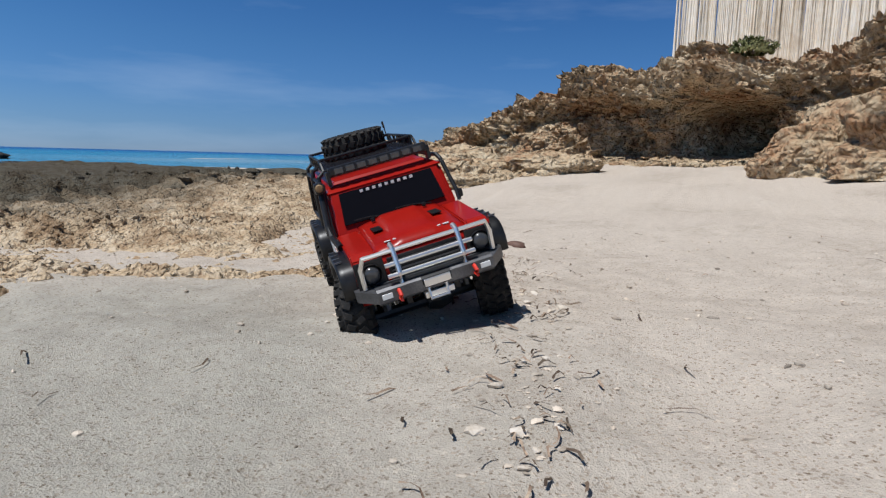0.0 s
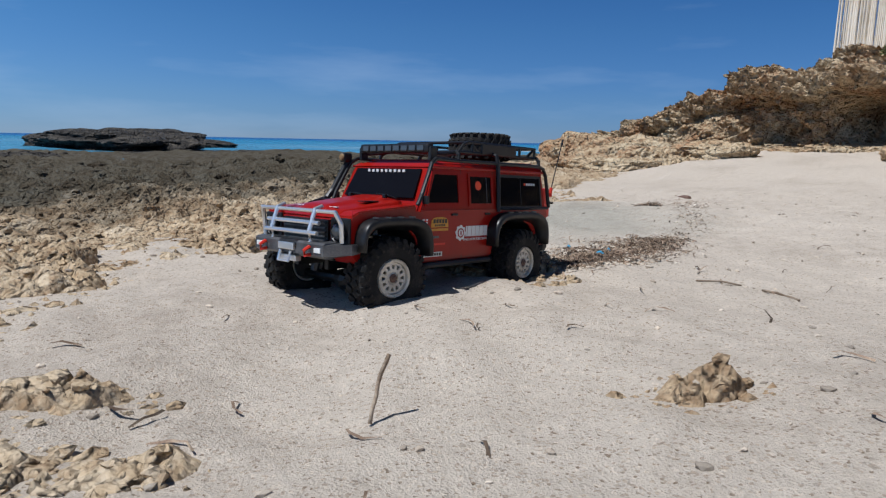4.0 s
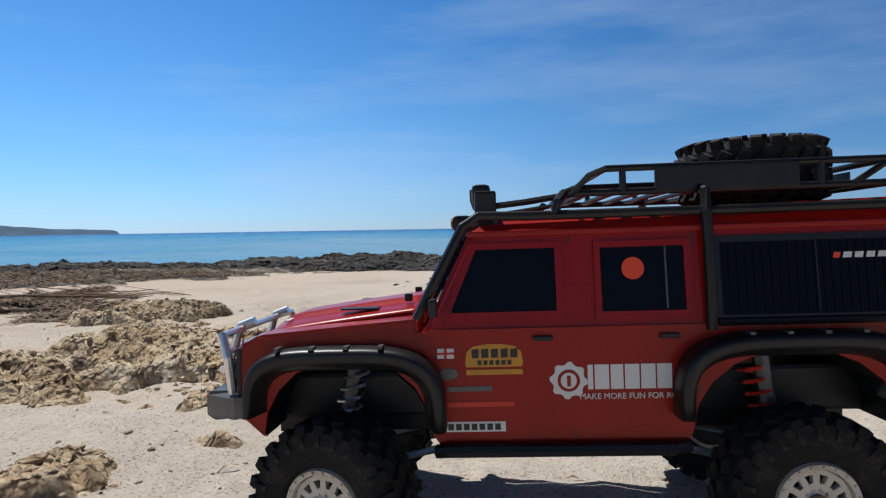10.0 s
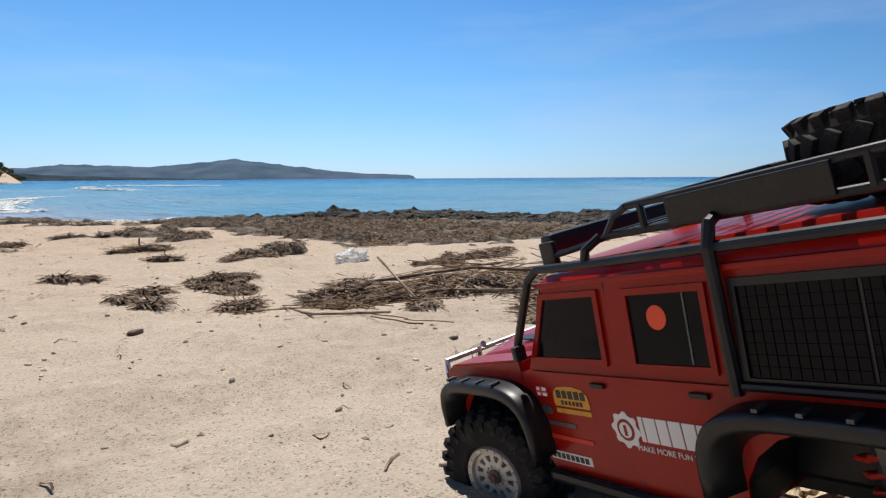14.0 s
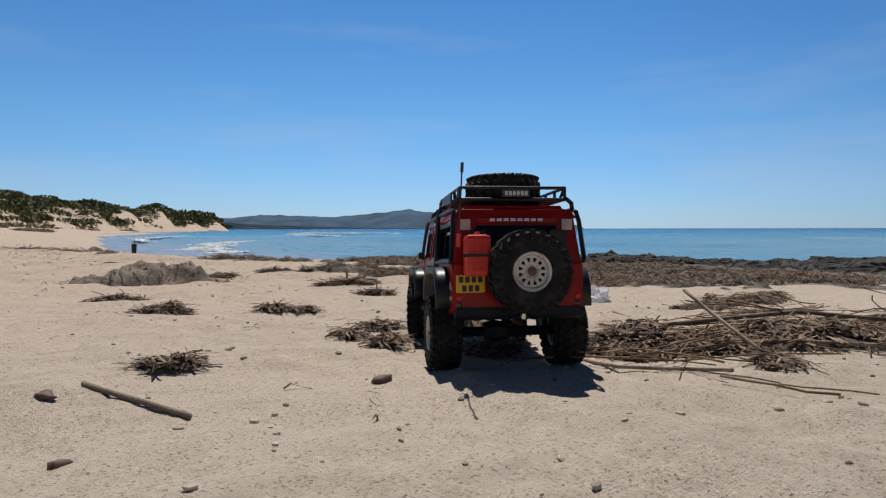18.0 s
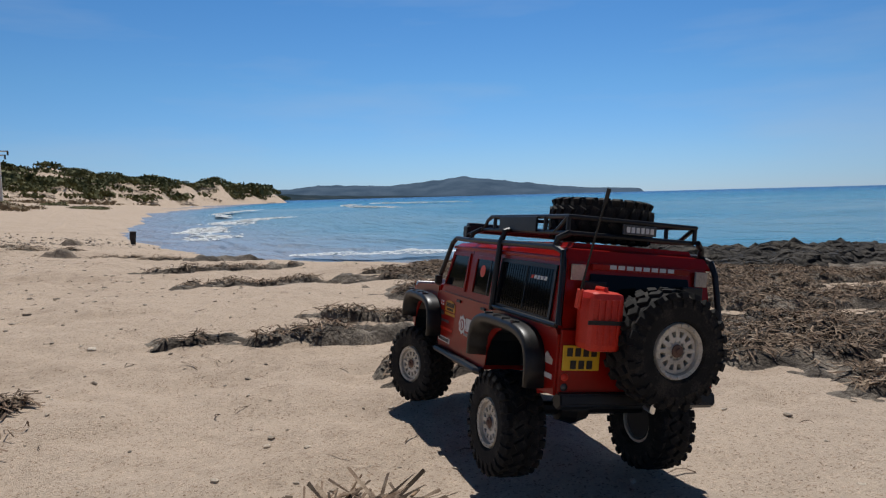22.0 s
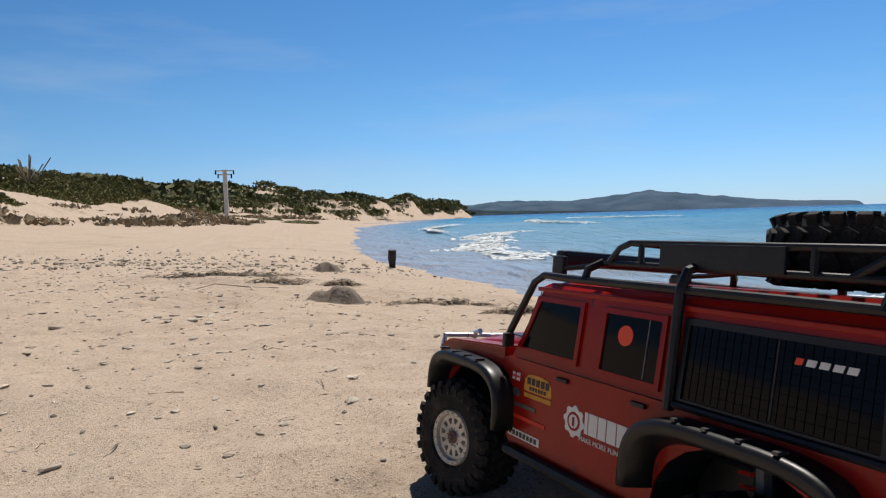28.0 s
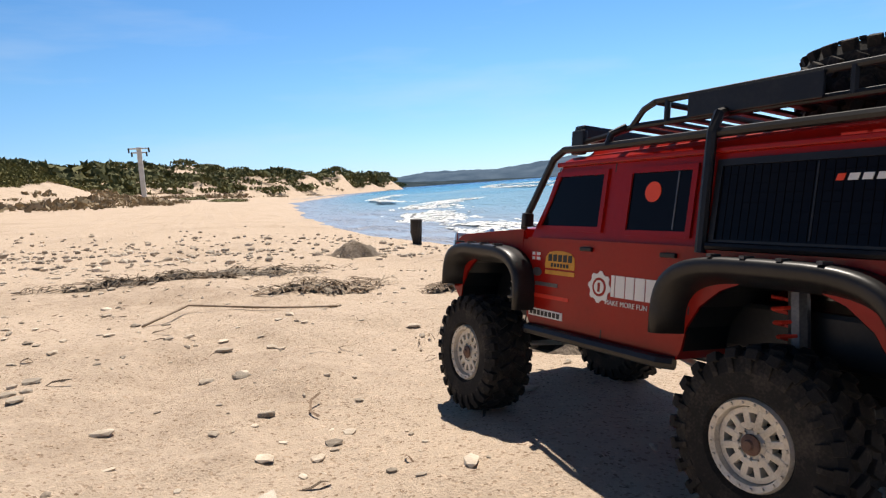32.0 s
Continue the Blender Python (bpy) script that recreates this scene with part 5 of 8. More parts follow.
for x, y, rx, ry in ((-1.25, -11.2, .25, .03), (-1.5, -10.9, .2, .03), (-0.62, -11.9, .16, .06), (-0.45, -12.3, .35, .08), (-0.9, -11.75, .1, .04), (-0.2, -12.2, .25, .05)):
    heap("seagrass_heap", x, y, rx, ry, 0.018, 0.25, 150, int(abs(x * 700 + y * 33)), "thin line of dry seagrass washed up on the sand", smat=TWIG, long=0.06)


def stem_pile(cx, cy, long, wide, turn, count, seed, label):
    """Long dry stems washed up side by side, crossing a little, some sticking up."""
    r = random.Random(seed)
    root = new("stem_pile")
    root.location = (cx, cy, float(ground_z(cx, cy)))
    for _ in range(count):
        u, v, a = r.gauss(0, 0.28) * long, r.gauss(0, 0.4) * wide, turn + r.gauss(0, 0.22)
        L, lift, rad = long * r.uniform(0.2, 0.6), r.uniform(0.0, 0.03) * max(0.2, 1 - abs(v) / wide), r.uniform(0.0008, 0.0019)
        x0, y0 = cx + u * math.cos(turn) - v * math.sin(turn), cy + u * math.sin(turn) + v * math.cos(turn)
        up, bend, pts = (r.uniform(0.05, 0.2) if r.random() < 0.10 else 0.0), r.uniform(-0.35, 0.35), []
        for k in range(5):
            t = k / 4 - 0.5
            x, y = x0 + L * t * math.cos(a + bend * t), y0 + L * t * math.sin(a + bend * t)
            pts.append((x - cx, y - cy, float(ground_z(x, y)) - root.location.z + rad + lift + up * L * (t + 0.5)))
        bm = bmesh.new()
        tube(bm, pts, rad, 5)
        part("stem", bm, STEM, root, smooth=True)
    return tagged(root, label, "stem pile", "piles of dry stems")


stem_pile(-1.42, -4.76, 0.95, 0.15, 0.02, 95, 611, "pile of long reddish-brown dry stems on the sand")
stem_pile(-1.60, -5.02, 0.70, 0.10, 0.15, 40, 612, "loose spread of long brown dry stems on the sand")
stem_pile(-1.12, -6.47, 0.22, 0.09, 0.5, 60, 613, "tangle of short brown dry stems on the sand")
stem_pile(-0.80, -4.62, 0.42, 0.05, 1.4, 7, 614, "few thin curved stems lying on the sand")
stem_pile(-2.15, -6.02, 0.35, 0.18, 0.6, 60, 615, "tangle of bleached stems on the matted seagrass")
stick("driftwood", ((-1.06, -6.17, 0), (-1.10, -6.13, 0.002), (-1.13, -6.10, 0)), 0.009, "short thick brown log lying on the sand")


# ---- banks of washed-up seagrass towards the sea ----
def bank_z(x, y):
    s = -1.78 - x + 0.22 * fbm(x / 0.5, y / 0.5, octaves=4, seed=81)
    ends = step(-9.6, -8.7, y + 0.3 * fbm(x / 0.6, y / 0.6, octaves=3, seed=82)) * (1 - step(-5.95 - 0.25 * np.clip(-x - 1.7, 0, 4), -5.5, y + 0.25 * fbm(x / 0.5, y / 0.5, octaves=3, seed=83) - 0.25 * np.clip(-x - 1.7, 0, 3)))
    m = step(0.0, 0.6, s) * ends * step(-0.3, 0.15, fbm(x / 0.42, y / 0.16, octaves=4, seed=89) + 0.38)
    for p in ((-1.36, -7.45, .40, .085, -0.41), (-1.66, -7.60, .22, .05, -0.3), (-1.44, -9.33, .30, .05, 0.1), (-1.80, -8.56, .28, .05, 0.05), (-1.52, -8.52, .30, .10, 0.1), (-1.75, -9.4, .30, .10, 0.2), (-1.75, -10.1, .35, .08, 0.3), (-1.55, -6.02, .16, .10, 0.6), (-1.62, -7.05, .22, .12, 0.4)):
        d = blob(x, y, *p) + 0.25 * fbm(x / 0.25, y / 0.25, octaves=3, seed=84)
        m = np.maximum(m, step(0.10, 1.0, d))
    high = 0.5 + 0.5 * fbm(x / 0.45, y / 0.3, octaves=4, seed=85)
    return ground_z(x, y) - 0.022 + m * (0.026 + 0.030 * high + 0.014 * fbm(x / 0.07, y / 0.05, octaves=4, seed=86) + 0.17 * worn(x, y, 0.13, 90))


bank = new("seagrass_bank")
sheet("mass", lines(-6.5, -2.6, -0.95, -0.9, 0.014, 1.03), lines(-10.6, -8.9, -5.4, -5.0, 0.015, 1.03), bank_z, WEED, bank)


def bank_pos(q, k):
    x, y = q.uniform(-4.2, -1.1, k * 3), q.uniform(-9.4, -5.5, k * 3)
    ok = (bank_z(x, y) > ground_z(x, y) + 0.008) & (fbm(x / 0.4, y / 0.25, octaves=3, seed=87) > -0.55)
    x, y = x[ok][:k], y[ok][:k]
    z = bank_z(x, y) + 0.003
    out = np.stack([x, y, z, z - ground_z(x, y)], -1)
    return out[np.arange(k) % len(out)]


v, f = strands(26000, bank_pos, 0.055, 0.0015, 88, 0.012)
me = bpy.data.meshes.new("blades")
me.from_pydata(v.tolist(), [], f.tolist())
tagged(put_mesh("seagrass", me, BLADE, bank), kind="stuff")
tagged(bank, "bank of matted grey-brown seagrass along the shore", "seagrass bank")


# ---- scattered pebbles, shells and chips ----
def scatter(name, count, pos, size, seed, mat, flat, label):
    """Many small chips in one sheet of pieces."""
    r = np.random.RandomState(seed)
    bm = bmesh.new()
    bmesh.ops.create_icosphere(bm, subdivisions=1, radius=1)
    bv = np.array([q.co[:] for q in bm.verts])
    bf = np.array([[q.index for q in g.verts] for g in bm.faces])
    bm.free()
    xy = pos(r, count)
    z = top_z(xy[:, 0], xy[:, 1])
    s = size * np.clip(np.exp(r.normal(0, 0.5, count)), 0.3, 2.0)
    t = r.uniform(0, 6.283, count)
    jit = 1 + 0.16 * r.normal(size=(count, len(bv)))
    el = r.uniform(0.35, 0.9, count)
    q = bv[None] * jit[..., None] * s[:, None, None]
    q[..., 1] *= el[:, None]
    q[..., 2] *= flat
    x = q[..., 0] * np.cos(t)[:, None] - q[..., 1] * np.sin(t)[:, None] + xy[:, :1]
    y = q[..., 0] * np.sin(t)[:, None] + q[..., 1] * np.cos(t)[:, None] + xy[:, 1:2]
    v = np.stack([x, y, q[..., 2] + (z + 0.15 * s)[:, None]], -1).reshape(-1, 3)
    f = (bf[None] + np.arange(count)[:, None, None] * len(bv)).reshape(-1, 3)
    me = bpy.data.meshes.new(name)
    me.from_pydata(v.tolist(), [], f.tolist())
    return tagged(put_mesh(name, me, mat), label, "litter", kind="stuff")


CHIP = island_vary(material("mixed_shingle", (0.46, 0.39, 0.31), 0.88, vary=((0.34, 0.275, 0.21), (0.56, 0.49, 0.40)), scale=60, spec=0.25), 0.52, 1.40)
ALONG_Y = np.array([2.6, 1.5, 0.5, -0.5, -1.5, -2.5, -3.5, -4.5, -5.5, -6.5, -7.5, -9, -10.5, -12])
ALONG_X = np.array([-0.1, -0.1, 0.0, 0.1, -0.1, -0.3, -0.4, -0.5, -0.8, -1.1, -1.0, -0.7, -0.5, -0.3])


def along(r, k):
    y = r.uniform(-12.5, 2.4, k)
    return np.stack([np.interp(-y, -ALONG_Y, ALONG_X) + r.normal(0, 0.75, k), y], -1)


def pebbly(r, k):
    y = -7.2 - 5.6 * np.sqrt(r.uniform(0, 1, k))
    return np.stack([np.interp(-y, -ALONG_Y, ALONG_X) + 0.35 + r.normal(0, 0.7, k), y], -1)


def ridge(r, k):
    t = r.uniform(0, 1, k)
    return np.stack([-1.3 + 2.6 * t + r.normal(0, 0.35, k), -12.6 - 1.6 * np.abs(r.normal(0, 1, k)) * 0.7 - 0.3 * t], -1)


def tideline(r, k):
    t = np.where(r.uniform(0, 1, k) < 0.93, 0.42 * r.uniform(0, 1, k) ** 0.9, r.uniform(0.42, 1, k))
    x = np.interp(t, (0, .15, .3, .5, .6, .8, 1), (-0.10, -0.08, -0.11, -0.10, -0.13, -0.29, -0.48))
    y = np.interp(t, (0, .15, .3, .5, .6, .8, 1), (-0.52, -0.33, -0.05, 0.28, 0.55, 1.10, 1.68))
    w = np.interp(t, (0, .15, .3, .5, .6, 1), (0.04, 0.055, 0.055, 0.022, 0.03, 0.07))
    return np.stack([x + r.normal(0, 1, k) * w, y + r.normal(0, 0.03, k)], -1)


scatter("pebbles", 3600, along, 0.0036, 201, CHIP, 0.5, "scattered small dark pebbles and shell bits on the sand")
scatter("pebbles", 1500, pebbly, 0.0066, 202, CHIP, 0.26, "flat grey and brown pebbles strewn over the sand")
scatter("pebbles", 900, ridge, 0.011, 203, CHIP, 0.5, "low ridge of shingle higher on the beach")
scatter("shell_litter", 3600, tideline, 0.0040, 204, CHIP, 0.24, "tideline of broken shells and chips on the sand")


scatter("shell_litter", 420, tideline, 0.0062, 207, SHELL, 0.35, "whitish broken shells and pale stones in the tideline")


def tide_pos(q, k):
    xy = tideline(q, k)
    z = top_z(xy[:, 0], xy[:, 1]) + 0.004
    return np.stack([xy[:, 0], xy[:, 1], z, np.full(k, 0.004)], -1)


def near_pos(q, k):
    xy = along(q, k)
    z = top_z(xy[:, 0], xy[:, 1]) + 0.002
    return np.stack([xy[:, 0], xy[:, 1], z, np.full(k, 0.003)], -1)


for nm, cnt, ps, lg, sd, lb in (("leaf_litter", 2600, tide_pos, 0.020, 205, "brown seagrass blades and twigs in the tideline"), ("leaf_litter", 700, near_pos, 0.035, 206, "loose dead blades and twigs on the sand")):
    v, f = strands(cnt, ps, lg, 0.0011, sd, 0.006)
    me = bpy.data.meshes.new(nm)
    me.from_pydata(v.tolist(), [], f.tolist())
    tagged(put_mesh(nm, me, BLADE), lb, "litter", kind="stuff")


# ---- bits of plastic in the tideline ----
BLUE = material("faded_blue_plastic", (0.05, 0.30, 0.50), 0.45, vary=((0.035, 0.22, 0.38), (0.09, 0.38, 0.58)), scale=60)


def plastic_strip(x, y, long, wide, turn, seed):
    """A bent, torn strip of plastic lying on the litter."""
    r = random.Random(seed)
    bm = bmesh.new()
    rows = []
    for k in range(7):
        t = k / 6 - 0.5
        w = wide * r.uniform(0.6, 1.0)
        z = 0.006 + 0.006 * math.sin(k * 1.3 + seed)
        rows.append([bm.verts.new((long * t, q * w / 2 + 0.15 * wide * math.sin(k), z + dz)) for q, dz in ((-1, 0), (1, 0.002), (1, 0.0035), (-1, 0.0015))])
    for a, b in zip(rows, rows[1:]):
        for k in range(4):
            bm.faces.new((a[k], a[(k + 1) % 4], b[(k + 1) % 4], b[k]))
    bm.faces.new(rows[0][::-1])
    bm.faces.new(rows[-1])
    bmesh.ops.recalc_face_normals(bm, faces=bm.faces)
    ob = put("plastic_strip", bm, BLUE)
    ob.location, ob.rotation_euler = (x, y, rest(x, y)), (0, 0, turn)
    return tagged(ob, "torn strip of faded blue plastic in the tideline", "plastic strip", "blue plastic bits")


plastic_strip(-0.10, -0.33, 0.040, 0.009, 0.25, 3)
plastic_strip(-0.205, -0.25, 0.018, 0.010, 1.0, 4)
plastic_strip(-0.125, -0.195, 0.020, 0.006, 0.4, 5)


# ---- plastic bag ----
def plastic_bag():
    bm = bmesh.new()
    bmesh.ops.create_icosphere(bm, subdivisions=5, radius=1)
    co = np.array([v.co[:] for v in bm.verts])
    d = 1 + 0.62 * fbm(co[:, 0] * 1.6, co[:, 1] * 1.6, co[:, 2] * 1.6, 4, 91) + 0.20 * fbm(co[:, 0] * 3.5, co[:, 1] * 3.5, co[:, 2] * 3.5, 3, 92, ridged=True)
    for v, q, k in zip(bm.verts, co, d):
        v.co = (q[0] * k * 0.080, q[1] * k * 0.045, max(q[2] * k, -0.3) * 0.024)
    ob = put("plastic_bag", bm, BAG, smooth=True)
    ob.location = (-1.53, -5.53, rest(-1.53, -5.53) + 0.012)
    ob.rotation_euler = (0, 0, 0.4)
    return tagged(ob, "crumpled clear plastic bag lying on the sand", "plastic bag")


plastic_bag()


# ---- posts, pole, pergola ----
def stump(x, y, h, r, label):
    bm = bmesh.new()
    tube(bm, ((0, 0, -0.1), (0.004, 0, h * 0.5), (0.0, 0.006, h)), r, 12)
    ob = put("post", bm, BLACKPOST)
    ob.location = (x, y, rest(x, y))
    return tagged(ob, label, "post", "short posts on the beach")


stump(-1.50, -13.98, 0.14, 0.034, "short black tarred post standing in the sand")
stump(3.5, -16.0, 0.13, 0.035, "short black post standing in the sand")
stump(4.1, -20.5, 0.25, 0.022, "thin leaning post standing in the sand")


def utility_pole(x, y):
    z = rest(x, y)
    root = new("utility_pole")
    root.location = (x, y, z)
    bm = bmesh.new()
    box(bm, (0, 0, 1.9), (0.34, 0.30, 3.9), bevel=0.03)
    part("shaft", bm, CONCRETE, root)
    for k, (zz, w) in enumerate(((3.75, 1.5), (3.45, 1.1))):
        bm = bmesh.new()
        box(bm, (0, 0.2, zz), (w, 0.08, 0.10), bevel=0.01)
        part("cross_arm", bm, CONCRETE, root)
        for i in (-1, 1):
            bm = bmesh.new()
            tube(bm, ((i * w * 0.46, 0.2, zz - 0.3), (i * w * 0.46, 0.2, zz + 0.05)), 0.06, 8)
            part("insulator", bm, BLACKPOST, root)
    return tagged(root, "grey concrete pole with short cross arms behind the beach", "utility pole")


utility_pole(3.9, -64.4)


def pergola(x, y, z):
    root = new("pergola")
    root.location = (x, y, z)
    root.rotation_euler = (0, 0, radians(28))
    for px, py in ((0, 0), (3.4, 0), (0, -3.0), (3.4, -3.0)):
        bm = bmesh.new()
        tube(bm, ((px, py, -0.6), (px, py, 2.45)), 0.09, 10)
        part("post", bm, POST_WOOD, root)
    for py in (0, -3.0):
        bm = bmesh.new()
        box(bm, (1.5, py, 2.52), (5.0, 0.10, 0.16), bevel=0.01)
        part("beam", bm, POST_WOOD, root)
    for k in range(9):
        bm = bmesh.new()
        box(bm, (-0.5 + k * 0.55, -1.5, 2.66 + 0.02 * (k % 3)), (0.09, 4.4, 0.09), Matrix.Rotation(0.03 * math.sin(k * 2.1), 4, "Z"), 0.01)
        part("rafter", bm, POST_WOOD, root)
    return tagged(root, "open timber pergola on the dune", "pergola")


pergola(10.9, -29.2, float(ground_z(10.9, -29.2)) - 0.15)


# ---- dune plants ----
def dead_shrub(x, y, s):
    bm = bmesh.new()
    r = random.Random(31)
    for _ in range(14):
        a, k = r.uniform(0, 6.28), r.uniform(0.4, 1.1)
        tube(bm, ((0, 0, 0), (0.4 * k * math.cos(a), 0.4 * k * math.sin(a), 0.5), (k * math.cos(a), k * math.sin(a), r.uniform(0.9, 1.7))), 0.03, 5)
    ob = put("dead_shrub", bm, TWIG)
    ob.location, ob.scale = (x, y, rest(x, y)), (s, s, s)
    return tagged(ob, "bare grey dead shrub on the dune crest", "shrub")


dead_shrub(9.6, -39.0, 0.8)
SHRUB = [leafy("shrub", 1.0, 1.0, 0.62, 2600, 40 + i, leaf=0.055) for i in range(3)]
r_ = random.Random(77)
FIRST = ((-1.5, -52.0, 1.4), (4.0, -57.0, 1.3), (0.5, -60.0, 1.3), (6.0, -66.0, 1.6))
for i, (x, y, s) in enumerate(FIRST):
    ob = SHRUB[i] if i < 3 else copy_thing(SHRUB[i % 3], Matrix())
    ob.location, ob.rotation_euler, ob.scale = (x, y, rest(x, y) - 0.1), (0, 0, r_.uniform(0, 6)), (s * 1.25, s, s * 0.36)
    tagged(ob, "dense low green shrub spreading over the dune", "shrub", "green shrubs on the dune")


def scrub(name, count, xs, ys, size, leaf, mat, seed, label, per=70, low=9.5, high=46, gap=0.05, flat=0.55):
    """Far dune scrub: clumps of leaves scattered over the dunes."""
    r = np.random.RandomState(seed)
    x, y = r.uniform(*xs, count * 6), r.uniform(*ys, count * 6)
    inland = x - np.where(y > -15, 1.2, np.interp(y, SHORE_Y, DUNE_X) + 5.0)
    inland = inland - dune_foot(y)
    keep = (inland > low) & (inland < high) & (fbm(x / 7, y / 7, octaves=3, seed=seed) > gap)
    x, y = x[keep][:count], y[keep][:count]
    n = len(x)
    z = ground_z(x, y)
    s = size * np.exp(r.normal(0, 0.4, n))
    d = r.normal(size=(n, per, 3))
    d /= np.linalg.norm(d, axis=2)[..., None]
    d[..., 2] = np.abs(d[..., 2]) * flat
    c = d * (r.uniform(0.5, 1, (n, per, 1)) ** 0.5) * s[:, None, None] + np.stack([x, y, z], -1)[:, None, :]
    u = r.normal(size=(n, per, 3))
    u /= np.linalg.norm(u, axis=2)[..., None]
    w = np.cross(d, u)
    w /= np.linalg.norm(w, axis=2)[..., None] + 1e-9
    q = leaf * s[:, None, None] * r.uniform(0.6, 1.3, (n, per, 1))
    v = np.stack([c - u * q, c + w * q * 0.6, c + u * q, c - w * q * 0.6], 2).reshape(-1, 3)
    me = bpy.data.meshes.new(name)
    me.from_pydata(v.tolist(), [], np.arange(len(v)).reshape(-1, 4).tolist())
    return tagged(put_mesh(name, me, mat), label, "scrub", kind="stuff")


scrub("dune_scrub", 190, (-4, 34), (-75, -44), 0.6, 0.12, LEAF, 301, "olive green scrub in patches over the sandy dunes", 150, 2.0, 40, 0.05, 0.26)
scrub("dune_scrub", 80, (6, 40), (-46, -14), 0.38, 0.12, LEAF, 304, "scrub along the crest of the near dunes", 120, 10.0, 30, -0.1, 0.24)
scrub("dune_scrub", 3600, (-60, 60), (-200, -60), 1.0, 0.18, LEAF, 302, "dark scrub and low trees on the far dunes", 46, 1.5, 40, -0.5, 0.36)
scrub("dune_grass", 1700, (-42, 30), (-170, -22), 0.6, 0.14, DRYLEAF, 303, "dry brown grass at the foot of the dunes", 44, -1.6, 2.4, -0.35, 0.24)



def dune_mat(x0, y0, x1, y1, up, count, seed):
    """A dense carpet of low plants on the dune's face: many small leaves, with blades along its top."""
    r = np.random.RandomState(seed)
    t, v = r.uniform(0, 1, count), r.uniform(0, 1, count)
    x = x0 + (x1 - x0) * t + v * up * (1 - 0.35 * t) + 0.35 * fbm(t * 9, v * 5, octaves=3, seed=seed)
    y = y0 + (y1 - y0) * t + 0.6 * r.normal(size=count) * 0.4
    thick = 0.22 * step(0, 0.12, t) * (1 - step(0.85, 1, t)) * step(0, 0.08, v)
    z = ground_z(x, y) + (0.03 + thick * (0.75 + 0.5 * fbm(x / 0.5, y / 0.5, octaves=3, seed=seed + 1))) * r.uniform(0.45, 1, count)
    c = np.stack([x, y, z], -1)
    u = r.normal(size=(count, 3)) + np.array([0, 0, 0.9])
    u /= np.linalg.norm(u, axis=1)[:, None]
    w = np.cross(u, r.normal(size=(count, 3)))
    w /= np.linalg.norm(w, axis=1)[:, None] + 1e-9
    s = 0.055 * r.uniform(0.6, 1.5, (count, 1)) * np.where((v > 0.9) & (r.uniform(0, 1, count) < 0.12), 3.2, 1.0)[:, None]
    q = np.stack([c - u * s, c + w * s * 0.5, c + u * s, c - w * s * 0.5], 1).reshape(-1, 3)
    me = bpy.data.meshes.new("dune_mat")
    me.from_pydata(q.tolist(), [], np.arange(count * 4).reshape(-1, 4).tolist())
    return tagged(put_mesh("dune_mat", me, CARPET), "dense low olive-green carpet of plants on the dune face", "dune plants", "green carpets on the dunes", "stuff")


dune_mat(8.5, -22.0, 6.7, -29.8, 3.2, 42000, 311)
dune_mat(6.95, -34.0, 4.75, -48.0, 5.0, 56000, 312)

# ---- surf ----
def surf(name, x0, y0, x1, y1, wide, seed, label, cell=0.06, high=0.05):
    """A broken line of foam: small cells of froth with gaps."""
    r = np.random.RandomState(seed)
    L = math.hypot(x1 - x0, y1 - y0)
    ux, uy = (x1 - x0) / L, (y1 - y0) / L
    a, b = np.meshgrid(np.arange(0, L, cell), np.arange(-wide, wide, cell))
    a, b = a.ravel(), b.ravel()
    mid = 0.3 * wide * fbm(a / (L * 0.18), a * 0, octaves=3, seed=seed)
    bow = 0.07 * L * (1 - (2 * a / L - 1) ** 2)
    edge = 1 - np.abs(b - mid) / wide - 0.35 * (2 * np.abs(a / L - 0.5)) ** 3
    keep = edge + 0.55 * fbm(a / (cell * 26), b / (cell * 3), octaves=4, seed=seed + 1) > 0.46
    a, b, e = a[keep], b[keep] + bow[keep], edge[keep]
    px, py = ux * (a - L / 2) - uy * b, uy * (a - L / 2) + ux * b
    pz = 0.012 + high * np.clip(e, 0, 1) * (0.6 + 0.4 * fbm(a / (cell * 3), b / (cell * 3), octaves=2, seed=seed + 2))
    k = cell * 0.62
    v = np.stack([np.stack([px + i * k, py + j * k, pz + r.uniform(-.3, .3, len(px)) * high * 0.4], -1) for i, j in ((-1, -1), (1, -1), (1, 1), (-1, 1))], 1).reshape(-1, 3)
    me = bpy.data.meshes.new(name)
    me.from_pydata(v.tolist(), [], np.arange(len(v)).reshape(-1, 4).tolist())
    ob = put_mesh(name, me, FOAM)
    ob.location = ((x0 + x1) / 2, (y0 + y1) / 2, SEA + 0.01)
    return tagged(ob, label, "surf", "lines of surf", "stuff")


SURF = [(surf("surf", -2.5, -14.6, -6.4, -25, 0.75, 501, "white line of foam curling towards the beach", 0.03, 0.03), (0.5, 0.05), 5.0, 0.3),
        (surf("surf", -4.6, -26, -9.5, -42, 0.4, 502, "white breaking wave along the beach", 0.04, 0.05), (0.9, 0.25), 6.0, 1.6),
        (surf("surf", -14, -33, -20, -54, 0.6, 503, "white breaking wave out in the bay", 0.06, 0.10), (1.5, 0.6), 7.0, 2.5),
        (surf("surf", -26, -48, -22, -58, 0.6, 504, "small white breaker out in the bay", 0.06, 0.14), (1.3, 0.6), 6.0, 0.4),
        (surf("surf", -2.4, -11.6, -4.6, -9.9, 0.22, 505, "white wash around the shore rocks", 0.03, 0.03), (0.25, -0.1), 4.0, 1.1)]


